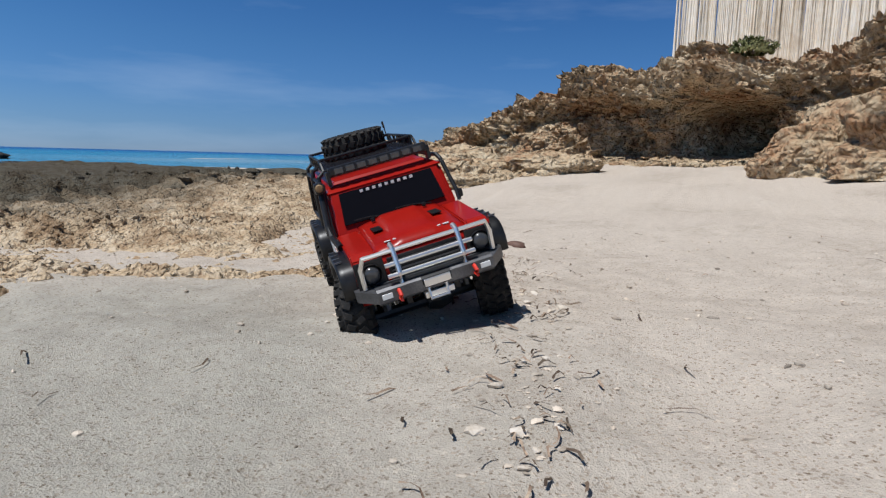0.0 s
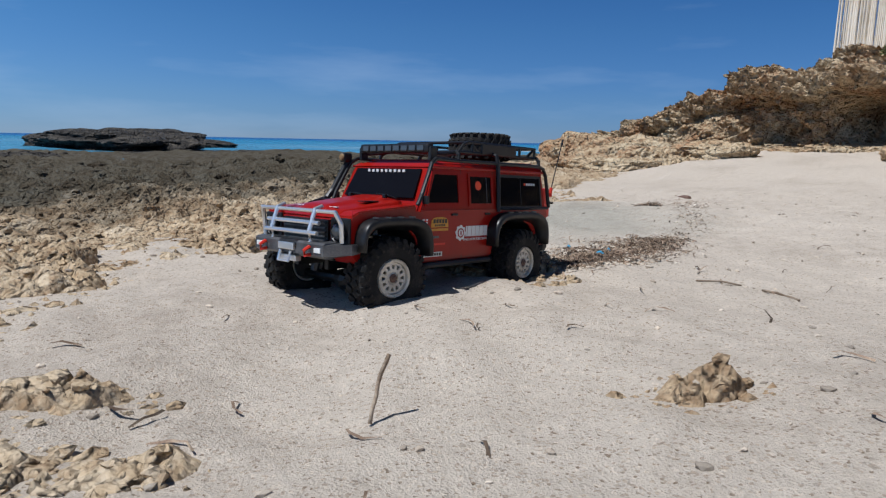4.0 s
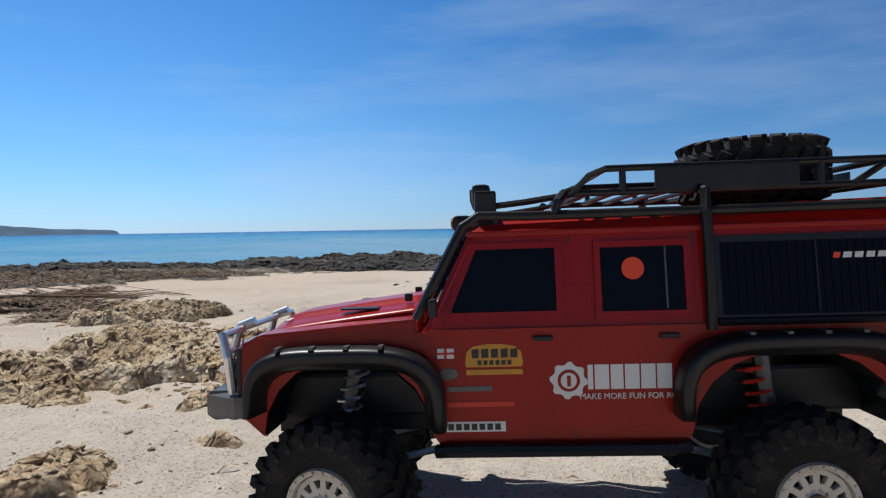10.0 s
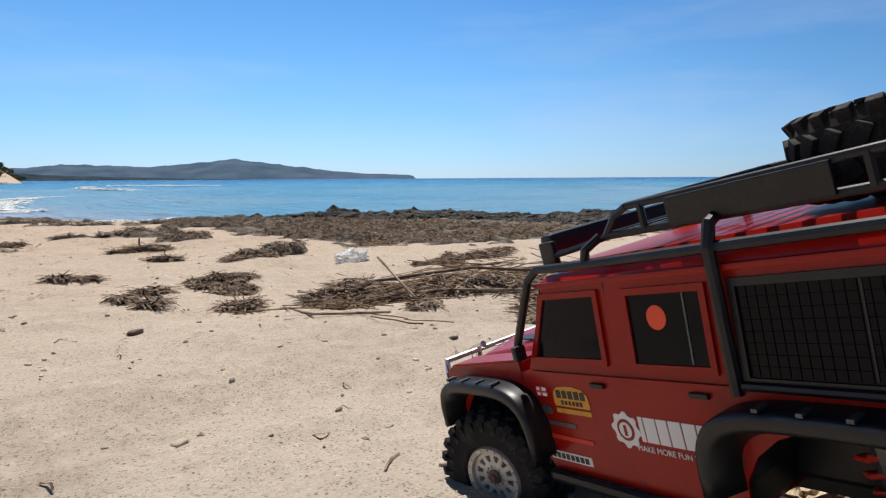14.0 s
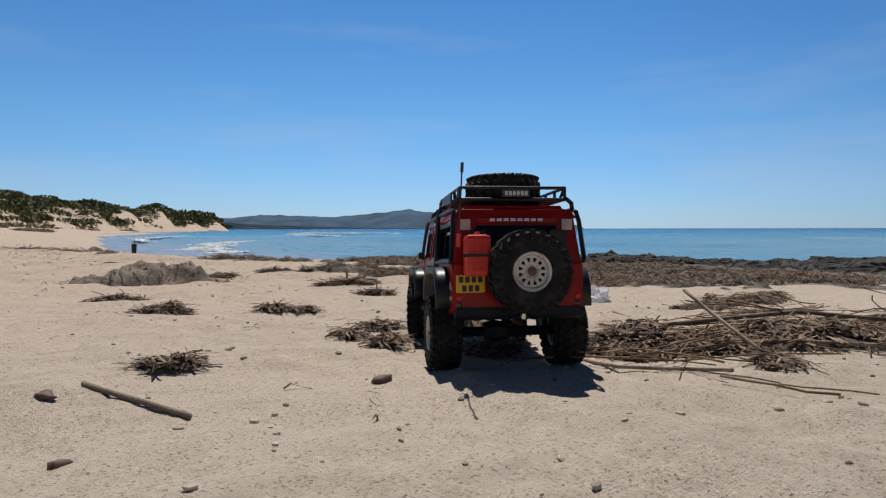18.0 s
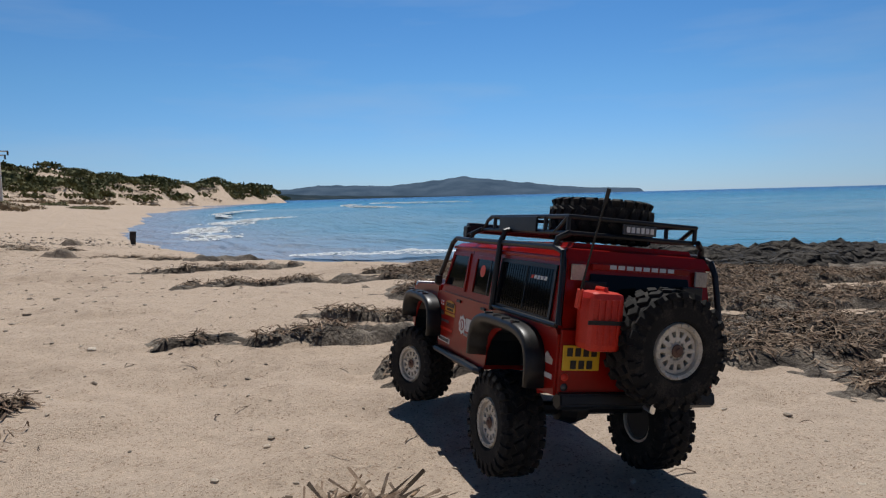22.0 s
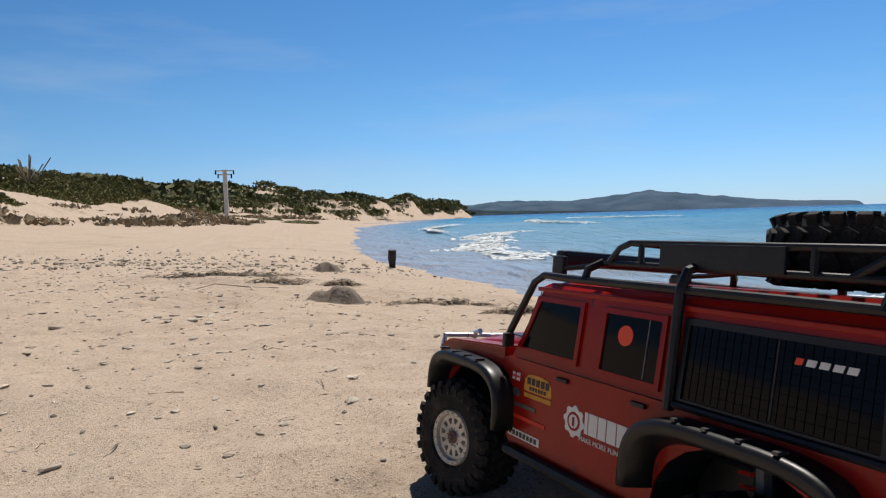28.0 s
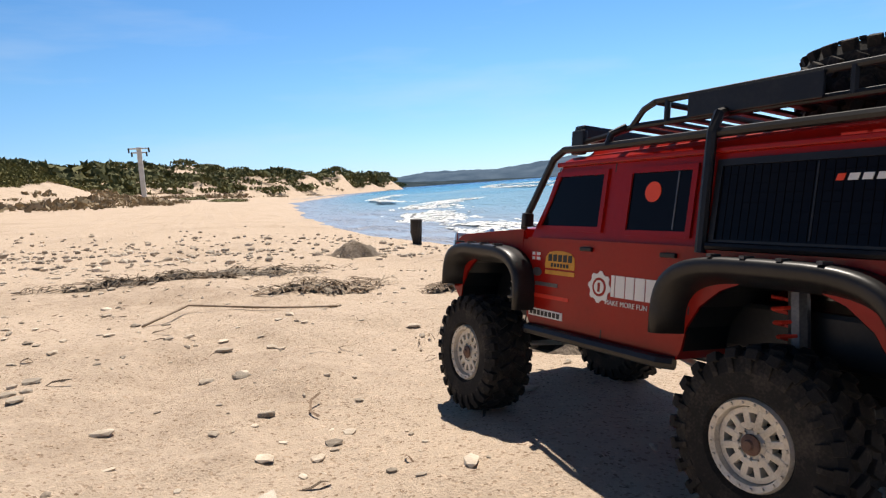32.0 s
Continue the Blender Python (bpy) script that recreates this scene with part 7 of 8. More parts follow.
    d = side_plate("badge", s, [(0.0875, 0.0955), (0.0875, 0.1025), (0.0395, 0.1025), (0.0395, 0.0955)], WHITE, 0.0006, truck, label="white strip sticker with dark bars")
    for k in range(8):
        side_plate("mark", s, [(0.0855 - k * 0.0055, 0.0968), (0.0855 - k * 0.0055, 0.1012), (0.0815 - k * 0.0055, 0.1012), (0.0815 - k * 0.0055, 0.0968)], INK, 0.0009, d)
    side_plate("red_disc", s, [(-0.0525 + 0.0078 * math.cos(t), 0.2075 + 0.0078 * math.sin(t)) for t in np.linspace(0, 6.28, 25)[:-1]], REDDOT, 0.0012, truck, label="orange-red disc on the window")
    side_plate("window_bar", s, [(-0.0745, 0.179), (-0.0745, 0.222), (-0.0757, 0.222), (-0.0757, 0.179)], GREY, 0.0012, truck)
    side_plate("window_bar", s, [(-0.1765, 0.175), (-0.1765, 0.223), (-0.1777, 0.223), (-0.1777, 0.175)], BLACK, 0.0012, truck)
    x = -0.188
    for i, (w, m) in enumerate(((0.0055, REDDOT), (0.0065, WHITE), (0.0065, WHITE), (0.0065, WHITE), (0.0065, WHITE))):
        side_plate("block", s, [(x, 0.2105), (x - 0.001, 0.2145), (x - w, 0.2145), (x - w + 0.001, 0.2105)], m, 0.0012, truck)
        x -= w + 0.0012
    side_plate("patch_sticker", s, [(-0.244, 0.129), (-0.242, 0.1375), (-0.246, 0.141), (-0.252, 0.1375), (-0.258, 0.134), (-0.257, 0.129)], SHELL, 0.0006, truck)
    side_plate("patch_sticker", s, [(-0.243, 0.1145), (-0.243, 0.1195), (-0.258, 0.1195), (-0.258, 0.1145)], WHITE, 0.0006, truck)


both(stickers)


def truck_front():
    # windscreen with wipers
    bm = bmesh.new()
    quad_panel(bm, ((0.0890, 0.080, 0.1850), (0.0890, -0.080, 0.1850), (0.0655, -0.074, 0.2300), (0.0655, 0.074, 0.2300)), -0.003)
    bmesh.ops.translate(bm, vec=(0.0022, 0, 0.0012), verts=bm.verts)
    ws = part("windscreen", bm, GLASS, truck, label="smoked windscreen")
    for y in (0.035, -0.030):
        bm = bmesh.new()
        tube(bm, ((0.1000, y + 0.02, 0.1840), (0.0930, y - 0.01, 0.1890), (0.0925, y - 0.035, 0.1900)), 0.0010, 5)
        part("wiper", bm, BLACK, ws)
    for k in range(9):
        bm = bmesh.new()
        y = 0.040 - k * 0.010
        box(bm, (0.0705, y, 0.2275), (0.0008, 0.0050, 0.0042), Matrix.Translation((0.0015, 0, 0)))
        part("block", bm, WHITE, ws)
    for k in range(8):
        bm = bmesh.new()
        box(bm, (0.2095, 0.042 - k * 0.012, 0.1705), (0.004, 0.0085, 0.0010), Matrix.Translation((0, 0, 0.0006)))
        part("block", bm, WHITE, truck)
    for y in (0.040, -0.040):
        bm = bmesh.new()
        box(bm, (0.112, y, 0.187), (0.006, 0.006, 0.006), bevel=0.001)
        part("washer_jet", bm, BLACK, truck)
    # bumper, winch, hooks
    bm = bmesh.new()
    prism(bm, [(0.262, 0.106), (0.262, 0.121), (0.258, 0.124), (0.232, 0.124), (0.232, 0.104), (0.256, 0.102)], -0.080, 0.080)
    for s in (1, -1):
        v = [bm.verts.new(p) for p in ((0.262, s * 0.080, 0.106), (0.262, s * 0.080, 0.121), (0.232, s * 0.104, 0.123), (0.232, s * 0.104, 0.108), (0.218, s * 0.104, 0.110), (0.218, s * 0.104, 0.123), (0.232, s * 0.080, 0.124), (0.232, s * 0.080, 0.104))]
        for f in ((0, 1, 2, 3), (3, 2, 5, 4), (1, 6, 5, 2), (0, 3, 4, 7)):
            bm.faces.new([v[i] for i in f])
    bmesh.ops.recalc_face_normals(bm, faces=bm.faces)
    bump = part("front_bumper", bm, GREY, truck, label="grey steel front bumper with winch")
    bm = bmesh.new()
    tube(bm, ((0.256, -0.020, 0.117), (0.256, 0.020, 0.117)), 0.0075, 12)
    part("winch_drum", bm, BLACK, bump)
    bm = bmesh.new()
    box(bm, (0.264, 0, 0.115), (0.004, 0.036, 0.010), bevel=0.001)
    part("fairlead", bm, CHROME, bump)
    bm = bmesh.new()
    tube(bm, ((0.264, -0.014, 0.108), (0.268, -0.014, 0.094), (0.268, 0.010, 0.094), (0.264, 0.010, 0.108)), 0.0022, 6)
    part("tow_bar", bm, CHROME, bump)
    bm = bmesh.new()
    box(bm, (0.258, 0, 0.098), (0.010, 0.040, 0.008), bevel=0.001)
    part("skid_plate", bm, CHROME, bump)

    def ends(s):
        bm = bmesh.new()
        tube(bm, ((0.262, s * 0.052, 0.107), (0.271, s * 0.052, 0.106), (0.273, s * 0.052, 0.113), (0.263, s * 0.052, 0.118)), 0.0026, 6)
        part("shackle", bm, CANRED, bump)
        bm = bmesh.new()
        box(bm, (0.2625, s * 0.068, 0.1135), (0.002, 0.014, 0.007), bevel=0.0006)
        part("fog_lamp", bm, LENS, bump)
        # bull bar uprights
        bm = bmesh.new()
        tube(bm, ((0.256, s * 0.044, 0.122), (0.258, s * 0.044, 0.138), (0.248, s * 0.044, 0.168), (0.236, s * 0.044, 0.172)), 0.0036, 8)
        part("bull_bar", bm, CHROME, bump)
    both(ends)
    for z, x, w in ((0.166, 0.2465, 0.090), (0.150, 0.2535, 0.060), (0.136, 0.2575, 0.060)):
        bm = bmesh.new()
        if w > 0.07:
            tube(bm, ((0.238, -0.090, 0.124), (0.2405, -0.0905, 0.150), (x, -0.085, z), (x, 0.085, z), (0.2405, 0.0905, 0.150), (0.238, 0.090, 0.124)), 0.0034, 8)
        else:
            tube(bm, ((x, -w, z), (x, w, z)), 0.0030, 8)
        part("bull_bar", bm, CHROME, bump)
    # snorkel on the right pillar
    bm = bmesh.new()
    tube(bm, ((0.150, -0.099, 0.168), (0.110, -0.104, 0.178), (0.096, -0.105, 0.192), (0.070, -0.099, 0.240)), 0.0052, 8)
    sn = part("snorkel", bm, BLACK, truck)
    bm = bmesh.new()
    box(bm, (0.072, -0.100, 0.248), (0.018, 0.014, 0.017), bevel=0.004)
    part("snorkel_head", bm, BLACK, sn)
    bm = bmesh.new()
    lathe(bm, ((0.0, 0.0025), (0.0045, 0.002), (0.0062, 0.0)), 14)
    bmesh.ops.transform(bm, matrix=Matrix.Translation((0.0812, -0.100, 0.249)) @ Matrix.Rotation(radians(-90), 4, "Z"), verts=bm.verts)
    part("snorkel_mouth", bm, TAN, sn, label="tan sticker on the snorkel mouth")
    # roof lamp bar
    bm = bmesh.new()
    box(bm, (0.052, 0, 0.2640), (0.014, 0.158, 0.015), bevel=0.004)
    lb = part("lamp_bar", bm, BLACK, truck, label="black roof lamp bar")
    for k in range(8):
        bm = bmesh.new()
        box(bm, (0.0595, -0.063 + k * 0.018, 0.2640), (0.002, 0.014, 0.009), bevel=0.001)
        part("lens", bm, HEAD, lb)
    for s in (1, -1):
        bm = bmesh.new()
        box(bm, (0.049, s * 0.080, 0.2550), (0.016, 0.006, 0.022), bevel=0.002)
        part("bracket", bm, BLACK, lb)


truck_front()


def truck_roof():
    rack = None
    bm = bmesh.new()
    tube(bm, ((-0.014, -0.080, 0.2620), (-0.014, 0.080, 0.2620), (-0.235, 0.080, 0.2620), (-0.235, -0.080, 0.2620)), 0.0026, 8, True)
    rack = part("roof_rack", bm, BLACK, truck, label="black tubular roof rack")
    bm = bmesh.new()
    tube(bm, ((-0.038, -0.080, 0.2790), (-0.038, 0.080, 0.2790), (-0.238, 0.080, 0.2790), (-0.238, -0.080, 0.2790)), 0.0025, 8, True)
    part("top_rail", bm, BLACK, rack)
    for x in (-0.050, -0.095, -0.140, -0.188, -0.237):
        for s in (1, -1):
            bm = bmesh.new()
            tube(bm, ((x, s * 0.080, 0.2620), (x, s * 0.080, 0.2790)), 0.0025, 6)
            part("upright", bm, BLACK, rack)
    for s in (1, -1):
        bm = bmesh.new()
        tube(bm, ((-0.014, s * 0.080, 0.2620), (-0.026, s * 0.080, 0.2745), (-0.038, s * 0.080, 0.2790)), 0.0025, 6)
        part("upright", bm, BLACK, rack)
        bm = bmesh.new()
        tube(bm, ((-0.210, s * 0.080, 0.2620), (-0.236, s * 0.080, 0.2785)), 0.0025, 6)
        part("upright", bm, BLACK, rack)
        bm = bmesh.new()
        tube(bm, ((0.046, s * 0.080, 0.2545), (0.020, s * 0.080, 0.2570), (-0.014, s * 0.080, 0.2615)), 0.0026, 6)
        part("upright", bm, BLACK, rack)
    for i in range(11):
        x = -0.026 - i * 0.020
        bm = bmesh.new()
        box(bm, (x, 0, 0.2625), (0.007, 0.160, 0.0025), bevel=0.0006)
        part("slat", bm, BLACK, rack)
    bm = bmesh.new()
    box(bm, (-0.122, 0.0825, 0.2702), (0.100, 0.003, 0.0175), bevel=0.001)
    part("traction_board", bm, BLACK, rack, label="black board upright along the rack's side")
    bm = bmesh.new()
    box(bm, (-0.2415, -0.004, 0.2705), (0.002, 0.042, 0.0105), bevel=0.0006)
    tag = part("tag_plate", bm, GREY, rack, label="small grey plate on the rack")
    for k in range(6):
        bm = bmesh.new()
        box(bm, (-0.2430, 0.011 - k * 0.006, 0.2705), (0.0008, 0.004, 0.006))
        part("mark", bm, WHITE, tag)
    wheel(truck, "roof_spare_tyre", pose(-0.171, 0, 0.2790, -90, 0, 20), 1)


truck_roof()


def truck_rear():
    bm = bmesh.new()
    box(bm, (-0.2640, 0, 0.1330), (0.004, 0.188, 0.066), bevel=0.0015)
    part("tailgate", bm, RED, truck)
    bm = bmesh.new()
    quad_panel(bm, ((-0.2618, -0.066, 0.174), (-0.2618, 0.066, 0.174), (-0.2555, 0.060, 0.222), (-0.2555, -0.060, 0.222)), -0.002)
    part("rear_window", bm, GLASS, truck, label="smoked rear window")
    bm = bmesh.new()
    box(bm, (-0.2560, 0, 0.2295), (0.003, 0.120, 0.0065), bevel=0.0008)
    strip = part("rear_strip", bm, RED, truck)
    for k in range(8):
        bm = bmesh.new()
        box(bm, (-0.2580, 0.036 - k * 0.0102, 0.2300), (0.0008, 0.0075, 0.0042))
        part("block", bm, WHITE, strip)
    # rear bumper, tow hitch
    bm = bmesh.new()
    prism(bm, [(-0.258, 0.088), (-0.258, 0.104), (-0.273, 0.103), (-0.275, 0.092), (-0.268, 0.086)], -0.094, 0.094)
    bmesh.ops.bevel(bm, geom=list(bm.edges), offset=0.0015, segments=2, affect="EDGES")
    rb = part("rear_bumper", bm, BLACK, truck)
    bm = bmesh.new()
    tube(bm, ((-0.280, 0.0, 0.092), (-0.292, 0.0, 0.090), (-0.294, 0.0, 0.099)), 0.003, 6)
    part("tow_hook", bm, CHROME, rb)

    def lamps(s):
        for z in (0.1085, 0.1185):
            bm = bmesh.new()
            lathe(bm, ((0.0, 0.002), (0.0036, 0.0016), (0.0044, 0.0), (0.0, 0.0)), 16)
            bmesh.ops.transform(bm, matrix=Matrix.Translation((-0.2655, s * 0.087, z)) @ Matrix.Rotation(radians(90), 4, "Z"), verts=bm.verts)
            part("tail_lamp", bm, CANRED if z > 0.11 else HEAD, truck, smooth=True)
        bm = bmesh.new()
        box(bm, (-0.2570, s * 0.076, 0.2230), (0.002, 0.016, 0.016), bevel=0.001)
        part("patch_sticker", bm, SHELL, truck)
        bm = bmesh.new()
        box(bm, (-0.2640, s * 0.060, 0.195), (0.003, 0.026, 0.040), bevel=0.0015)
        part("side_pod", bm, BLACK, truck)
    both(lamps)
    # red can on the left of the tailgate
    bm = bmesh.new()
    box(bm, (-0.283, 0.064, 0.178), (0.032, 0.036, 0.058), bevel=0.007)
    can = part("jerry_can", bm, CANRED, truck, label="bright red fuel can")
    for k in range(4):
        bm = bmesh.new()
        box(bm, (-0.2995, 0.0535 + k * 0.007, 0.178), (0.0016, 0.003, 0.044), bevel=0.0006)
        part("rib", bm, CANRED, can)
    bm = bmesh.new()
    tube(bm, ((-0.274, 0.064, 0.205), (-0.276, 0.064, 0.2095), (-0.290, 0.064, 0.2095), (-0.292, 0.064, 0.205)), 0.0026, 6)
    part("handle", bm, CANRED, can)
    bm = bmesh.new()
    box(bm, (-0.3005, 0.064, 0.178), (0.0015, 0.046, 0.004))
    part("strap", bm, BLACK, can)
    # yellow plate with dark bars
    bm = bmesh.new()
    box(bm, (-0.2675, 0.071, 0.138), (0.0016, 0.042, 0.025), bevel=0.0008)
    pl = part("number_plate", bm, PLATE, truck, label="yellow plate with two rows of dark bars")
    for r, n in ((0.1440, 4), (0.1315, 3)):
        for k in range(n):
            bm = bmesh.new()
            box(bm, (-0.2688, 0.071 + (k - (n - 1) / 2) * 0.0092, r), (0.0006, 0.0062, 0.0085))
            part("mark", bm, INK, pl)
    # spare wheel on its carrier
    bm = bmesh.new()
    box(bm, (-0.272, -0.007, 0.150), (0.018, 0.030, 0.030), bevel=0.003)
    part("spare_carrier", bm, BLACK, truck)
    wheel(truck, "rear_spare_tyre", pose(-0.294, -0.007, 0.155, 0, 0, 90), 1)
    # aerial
    bm = bmesh.new()
    tube(bm, ((-0.284, 0.090, 0.190), (-0.287, 0.090, 0.208)), 0.0032, 8)
    a = part("aerial_base", bm, CANRED, truck)
    bm = bmesh.new()
    tube(bm, ((-0.287, 0.090, 0.206), (-0.302, 0.090, 0.250), (-0.319, 0.090, 0.297)), 0.0011, 6)
    part("aerial", bm, BLACK, a)
    bm = bmesh.new()
    tube(bm, ((-0.3170, 0.090, 0.290), (-0.3215, 0.090, 0.303)), 0.0022, 6)
    part("aerial_tip", bm, BLACK, a)


truck_rear()


def truck_under():
    bm = bmesh.new()
    box(bm, (-0.01, 0, 0.112), (0.46, 0.100, 0.036), bevel=0.004)
    part("chassis", bm, BLACK, truck)
    for s in (1, -1):
        bm = bmesh.new()
        box(bm, (0, s * 0.035, 0.088), (0.44, 0.008, 0.014), bevel=0.001)
        part("frame_rail", bm, BLACK, truck)
    bm = bmesh.new()
    box(bm, (-0.005, 0, 0.080), (0.11, 0.062, 0.010), bevel=0.003)
    part("skid_plate", bm, GREY, truck)
    for x in (WHEEL_X, -WHEEL_X):
        bm = bmesh.new()
        tube(bm, ((x, -0.088, 0.059), (x, 0.088, 0.059)), 0.008, 10)
        lathe(bm, ((0.0, -0.02), (0.014, -0.018), (0.019, 0.0), (0.014, 0.018), (0.0, 0.02)), 14)
        for v in bm.verts[20:]:
            v.co = Vector((v.co.x + x, v.co.y + 0.015, v.co.z + 0.059))
        part("axle", bm, BLACK, truck)
        for s in (1, -1):
            bm = bmesh.new()
            tube(bm, ((x + 0.004, s * 0.062, 0.064), (x - 0.012 * (1 if x > 0 else -1), s * 0.060, 0.150)), 0.0065, 8)
            sh = part("shock_absorber", bm, GREY, truck)
            bm = bmesh.new()
            tube(bm, [(x + 0.004 - 0.016 * (1 if x > 0 else -1) * k / 40 + 0.0095 * math.cos(k * 1.1), s * (0.061 + 0.0095 * math.sin(k * 1.1) * 0.8), 0.075 + 0.062 * k / 40) for k in range(41)], 0.0014, 5)
            part("coil_spring", bm, CHROME if x > 0 else CANRED, sh)
            bm = bmesh.new()
            tube(bm, ((x, s * 0.045, 0.052), (0.02 * (1 if x > 0 else -1), s * 0.034, 0.080)), 0.003, 6)
            part("link_rod", bm, CHROME, truck)


truck_under()
WHEELS = [(wheel(truck, "wheel", pose(x, s * WHEEL_Y, R_TYRE), s), x, s) for x in (WHEEL_X, -WHEEL_X) for s in (1, -1)]


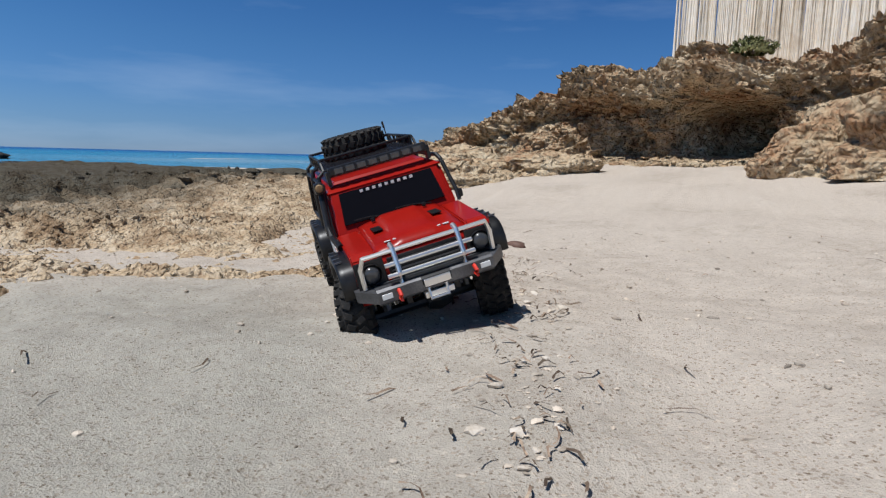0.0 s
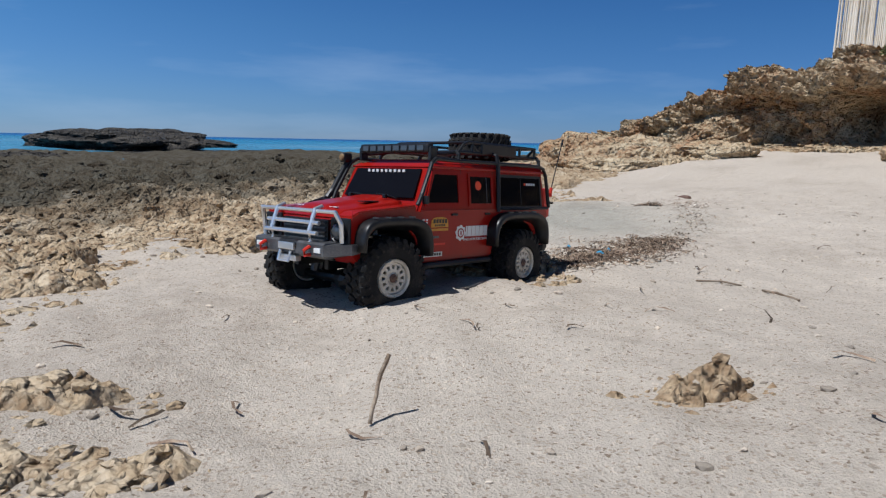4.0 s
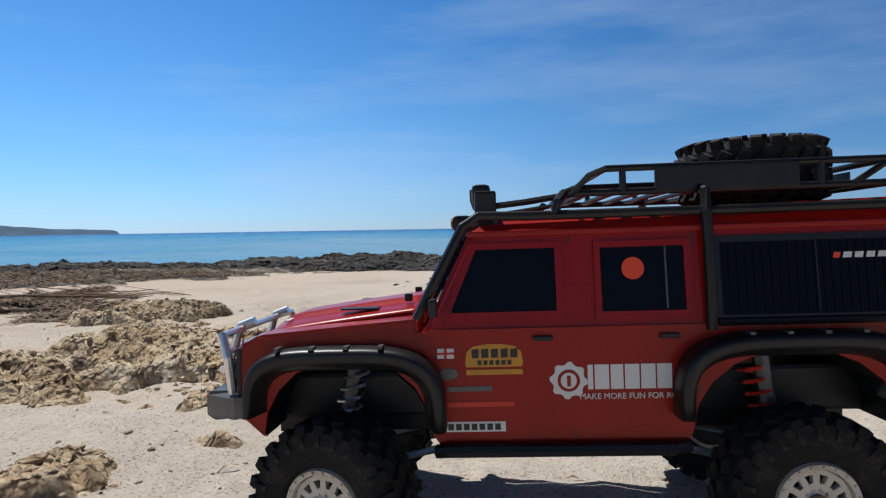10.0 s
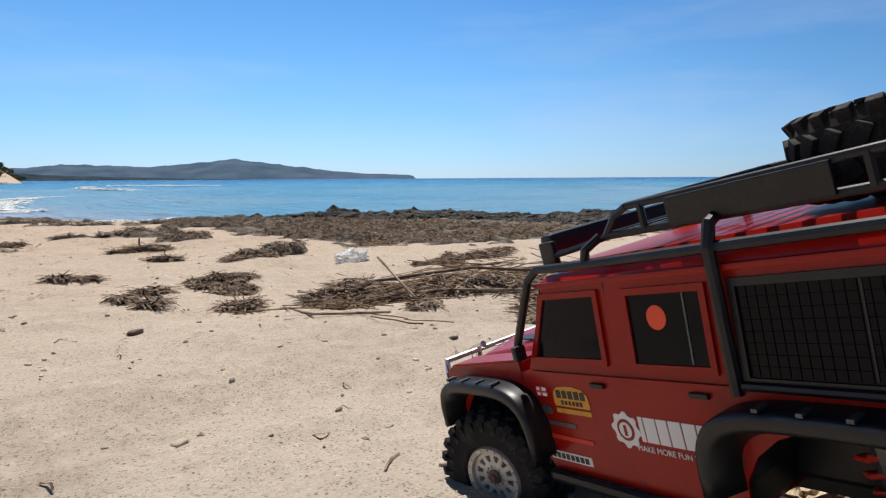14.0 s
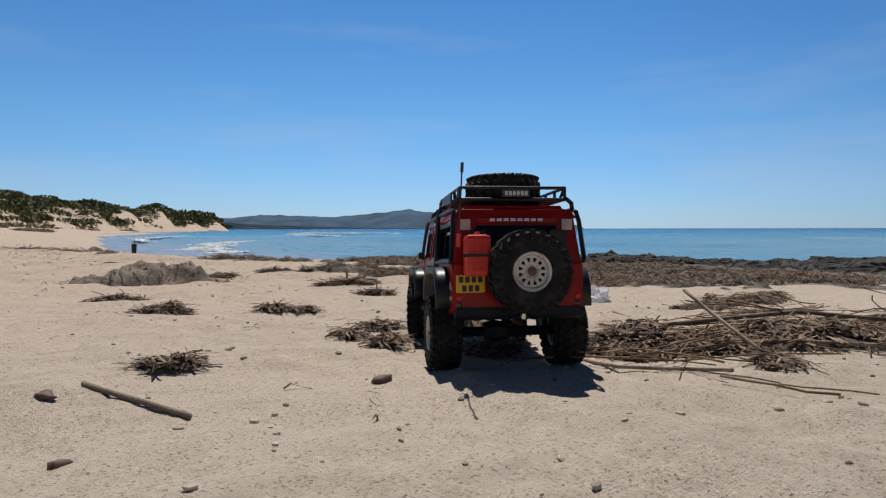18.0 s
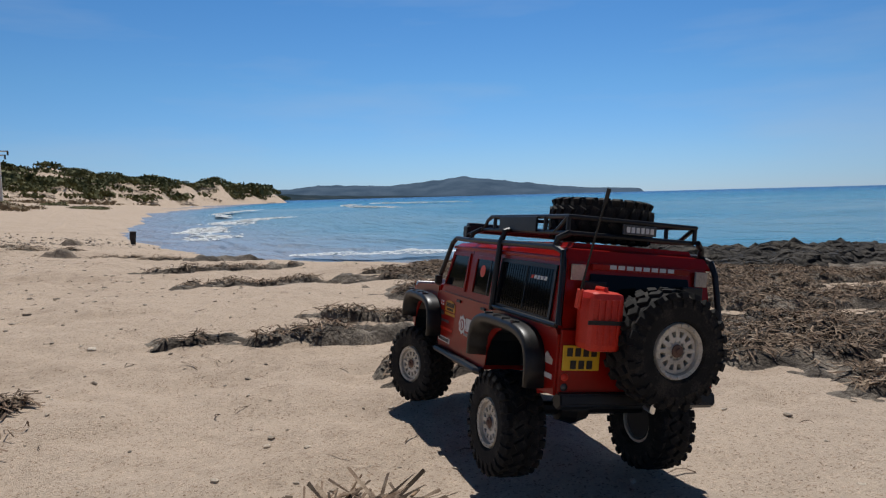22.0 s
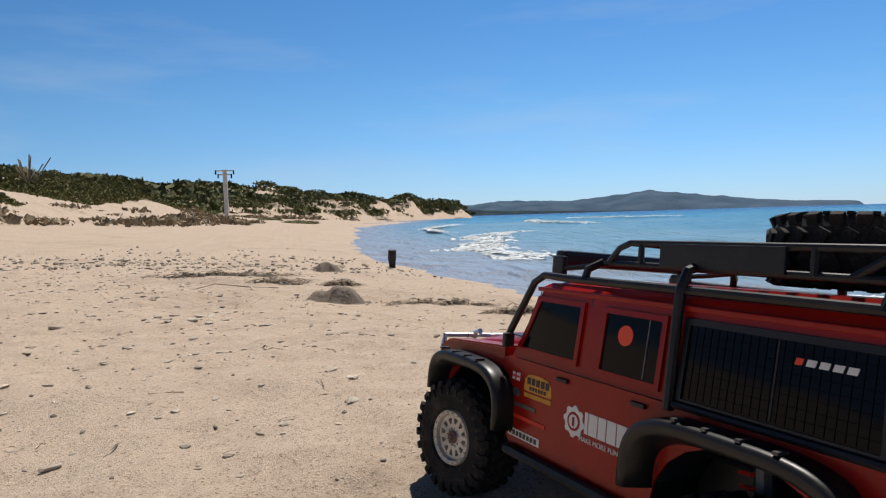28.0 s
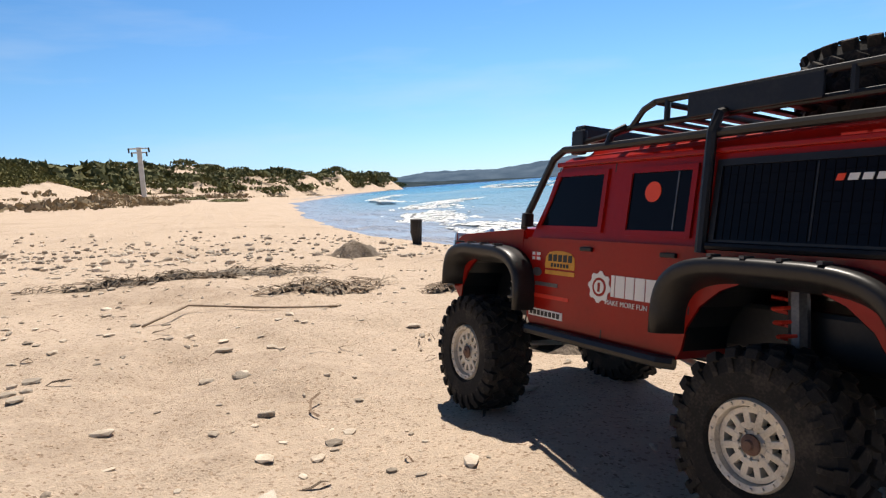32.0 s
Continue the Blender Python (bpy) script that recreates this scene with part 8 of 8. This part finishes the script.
# ---- what moves ----
def motions():
    path = [
        (0.0, pose(-0.455, 0.996, -0.015, 16.9, 2.1, 308.1)),
        (1.0, pose(-0.262, 0.497, -0.031, 18.2, 4.1, 291.3)),
        (2.0, pose(-0.153, 0.012, -0.038, 11.6, -0.3, 285.2)),
        (4.5, pose(-0.248, -0.989, -0.022, 1.4, -3.1, 262.7)),
        (5.0, pose(-0.254, -1.144, -0.017, 4.8, -1.9, 266.5)),
        (5.5, pose(-0.248, -1.321, -0.017, 9.1, -0.1, 268.1)),
        (6.0, pose(-0.241, -1.462, -0.010, 7.0, -3.5, 272.9)),
        (6.5, pose(-0.233, -1.602, -0.012, 17.3, -5.5, 276.0)),
        (7.0, pose(-0.225, -1.774, -0.008, 6.9, -1.6, 274.3)),
        (7.5, pose(-0.222, -1.935, -0.009, 12.4, 0.9, 278.3)),
        (8.0, pose(-0.197, -2.131, -0.002, 3.6, -0.7, 279.4)),
        (8.5, pose(-0.180, -2.247, -0.004, 3.0, -1.6, 277.7)),
        (9.0, pose(-0.159, -2.433, -0.002, 4.7, -2.2, 274.8)),
        (9.5, pose(-0.135, -2.612, -0.001, 5.6, -0.1, 278.5)),
        (10.0, pose(-0.109, -2.678, 0.009, 1.3, 1.0, 283.6)),
        (10.5, pose(-0.077, -2.713, 0.002, 1.5, -0.5, 274.2)),
        (11.0, pose(-0.102, -2.900, 0.000, 4.7, -0.8, 269.1)),
        (12.0, pose(-0.199, -3.083, 0.006, -4.4, -3.9, 256.7)),
        (12.5, pose(-0.263, -3.233, 0.042, -10.0, -10.0, 249.9)),
        (13.0, pose(-0.298, -3.374, 0.047, -11.1, -7.2, 248.1)),
        (13.5, pose(-0.341, -3.564, 0.031, -12.2, 13.5, 246.5)),
        (15.5, pose(-0.379, -4.084, -0.003, 1.7, -1.0, 269.1)),
        (16.0, pose(-0.416, -4.308, -0.003, 0.8, 0.3, 263.1)),
        (16.5, pose(-0.464, -4.499, -0.007, 3.9, 0.9, 259.3)),
        (17.0, pose(-0.526, -4.675, -0.005, 0.7, 0.9, 254.2)),
        (17.5, pose(-0.604, -4.886, -0.014, 0.6, 2.5, 248.5)),
        (18.0, pose(-0.684, -5.005, -0.022, -0.1, 3.2, 243.6)),
        (19.0, pose(-0.923, -5.392, -0.025, 3.0, -1.1, 238.5)),
        (20.0, pose(-1.175, -5.823, -0.028, 0.6, -0.4, 240.9)),
        (21.0, pose(-1.352, -6.167, -0.008, -2.7, 5.4, 245.1)),
        (21.5, pose(-1.430, -6.363, -0.010, -2.4, 5.8, 245.4)),
        (22.0, pose(-1.487, -6.622, -0.005, 6.8, 1.4, 259.8)),
        (22.5, pose(-1.494, -6.828, -0.039, 8.6, 2.7, 265.9)),
        (23.0, pose(-1.491, -7.013, -0.024, 5.3, 0.9, 274.2)),
        (23.5, pose(-1.432, -7.267, -0.016, 2.4, -3.5, 281.2)),
        (24.0, pose(-1.338, -7.516, -0.005, 1.4, -3.2, 287.2)),
        (24.5, pose(-1.235, -7.718, -0.004, 5.9, -1.5, 297.0)),
        (26.5, pose(-0.997, -8.716, -0.044, 8.2, 0.1, 275.5)),
        (27.0, pose(-1.005, -8.868, -0.036, 4.7, 1.4, 274.6)),
        (27.5, pose(-0.980, -9.036, -0.053, 12.0, 0.7, 282.8)),
        (28.0, pose(-0.948, -9.173, -0.040, 6.7, 0.3, 284.3)),
        (28.5, pose(-0.898, -9.349, -0.039, 6.0, -3.9, 290.2)),
        (29.0, pose(-0.851, -9.613, -0.044, 5.6, -1.3, 288.0)),
        (29.5, pose(-0.817, -9.848, -0.022, 0.2, -3.0, 275.7)),
        (30.0, pose(-0.834, -10.030, -0.029, 6.1, 0.1, 274.0)),
        (30.5, pose(-0.801, -10.337, -0.046, 7.8, -0.9, 274.7)),
        (31.0, pose(-0.798, -10.467, -0.037, 5.6, -1.1, 277.8)),
        (31.5, pose(-0.786, -10.705, -0.031, -0.5, -1.7, 280.4)),
        (32.0, pose(-0.753, -10.892, -0.042, 7.9, 0.0, 279.4)),
    ]
    walk(truck, path)
    # wheels roll with the way made good, ride on the ground, and the front pair steers
    ts = np.arange(0, 32.0001, 0.1)
    kt = np.array([t for t, _ in path])
    pos = np.array([m.translation[:] for _, m in path])
    head = np.unwrap(np.array([math.atan2(m[1][0], m[0][0]) for _, m in path]))
    x, y = np.interp(ts, kt, pos[:, 0]), np.interp(ts, kt, pos[:, 1])
    way = np.r_[0, np.cumsum(np.hypot(np.diff(x), np.diff(y)))]
    turn = np.interp(ts, kt, head)
    rate = np.gradient(turn) / np.maximum(np.gradient(way), 0.012)
    steer = np.clip(np.convolve(np.pad(rate, 6, mode="edge"), np.ones(13) / 13, "valid") * 0.50, -0.58, 0.58) - 0.28 * np.exp(-((ts - 12.0) / 0.6) ** 2) + 0.14 * np.exp(-((ts - 6.0) / 0.4) ** 2)
    for ob, wx, s in WHEELS:
        spots = []
        for i, t in enumerate(ts):
            j = min(max(int(np.searchsorted(kt, t)), 1), len(kt) - 1)
            k = (t - kt[j - 1]) / (kt[j] - kt[j - 1])
            m = path[j - 1][1].lerp(path[j][1], k)
            w = m @ Vector((wx, s * 0.1, 0))
            spots.append(w)
        gap = top_z(np.array([w.x for w in spots]), np.array([w.y for w in spots])) - np.array([w.z for w in spots])
        lift = np.clip(np.convolve(np.pad(gap, 3, mode="edge"), np.ones(7) / 7, "valid"), -0.016, 0.014)
        rows = []
        for i, t in enumerate(ts):
            a = steer[i] if wx > 0 else 0.0
            rows.append((float(t), pose(wx, s * WHEEL_Y, R_TYRE + lift[i], 0, 0, math.degrees(a)) @ Matrix.Rotation(way[i] / R_TYRE, 4, "Y")))
        walk(ob, rows)
    # the surf washes to and fro
    for ob, (dx, dy), period, phase in SURF:
        x0, y0, z0 = ob.location
        walk(ob, [(t / 2, pose(x0 + dx * math.sin(math.pi * t / period + phase), y0 + dy * math.sin(math.pi * t / period + phase), z0)) for t in range(65)])


motions()
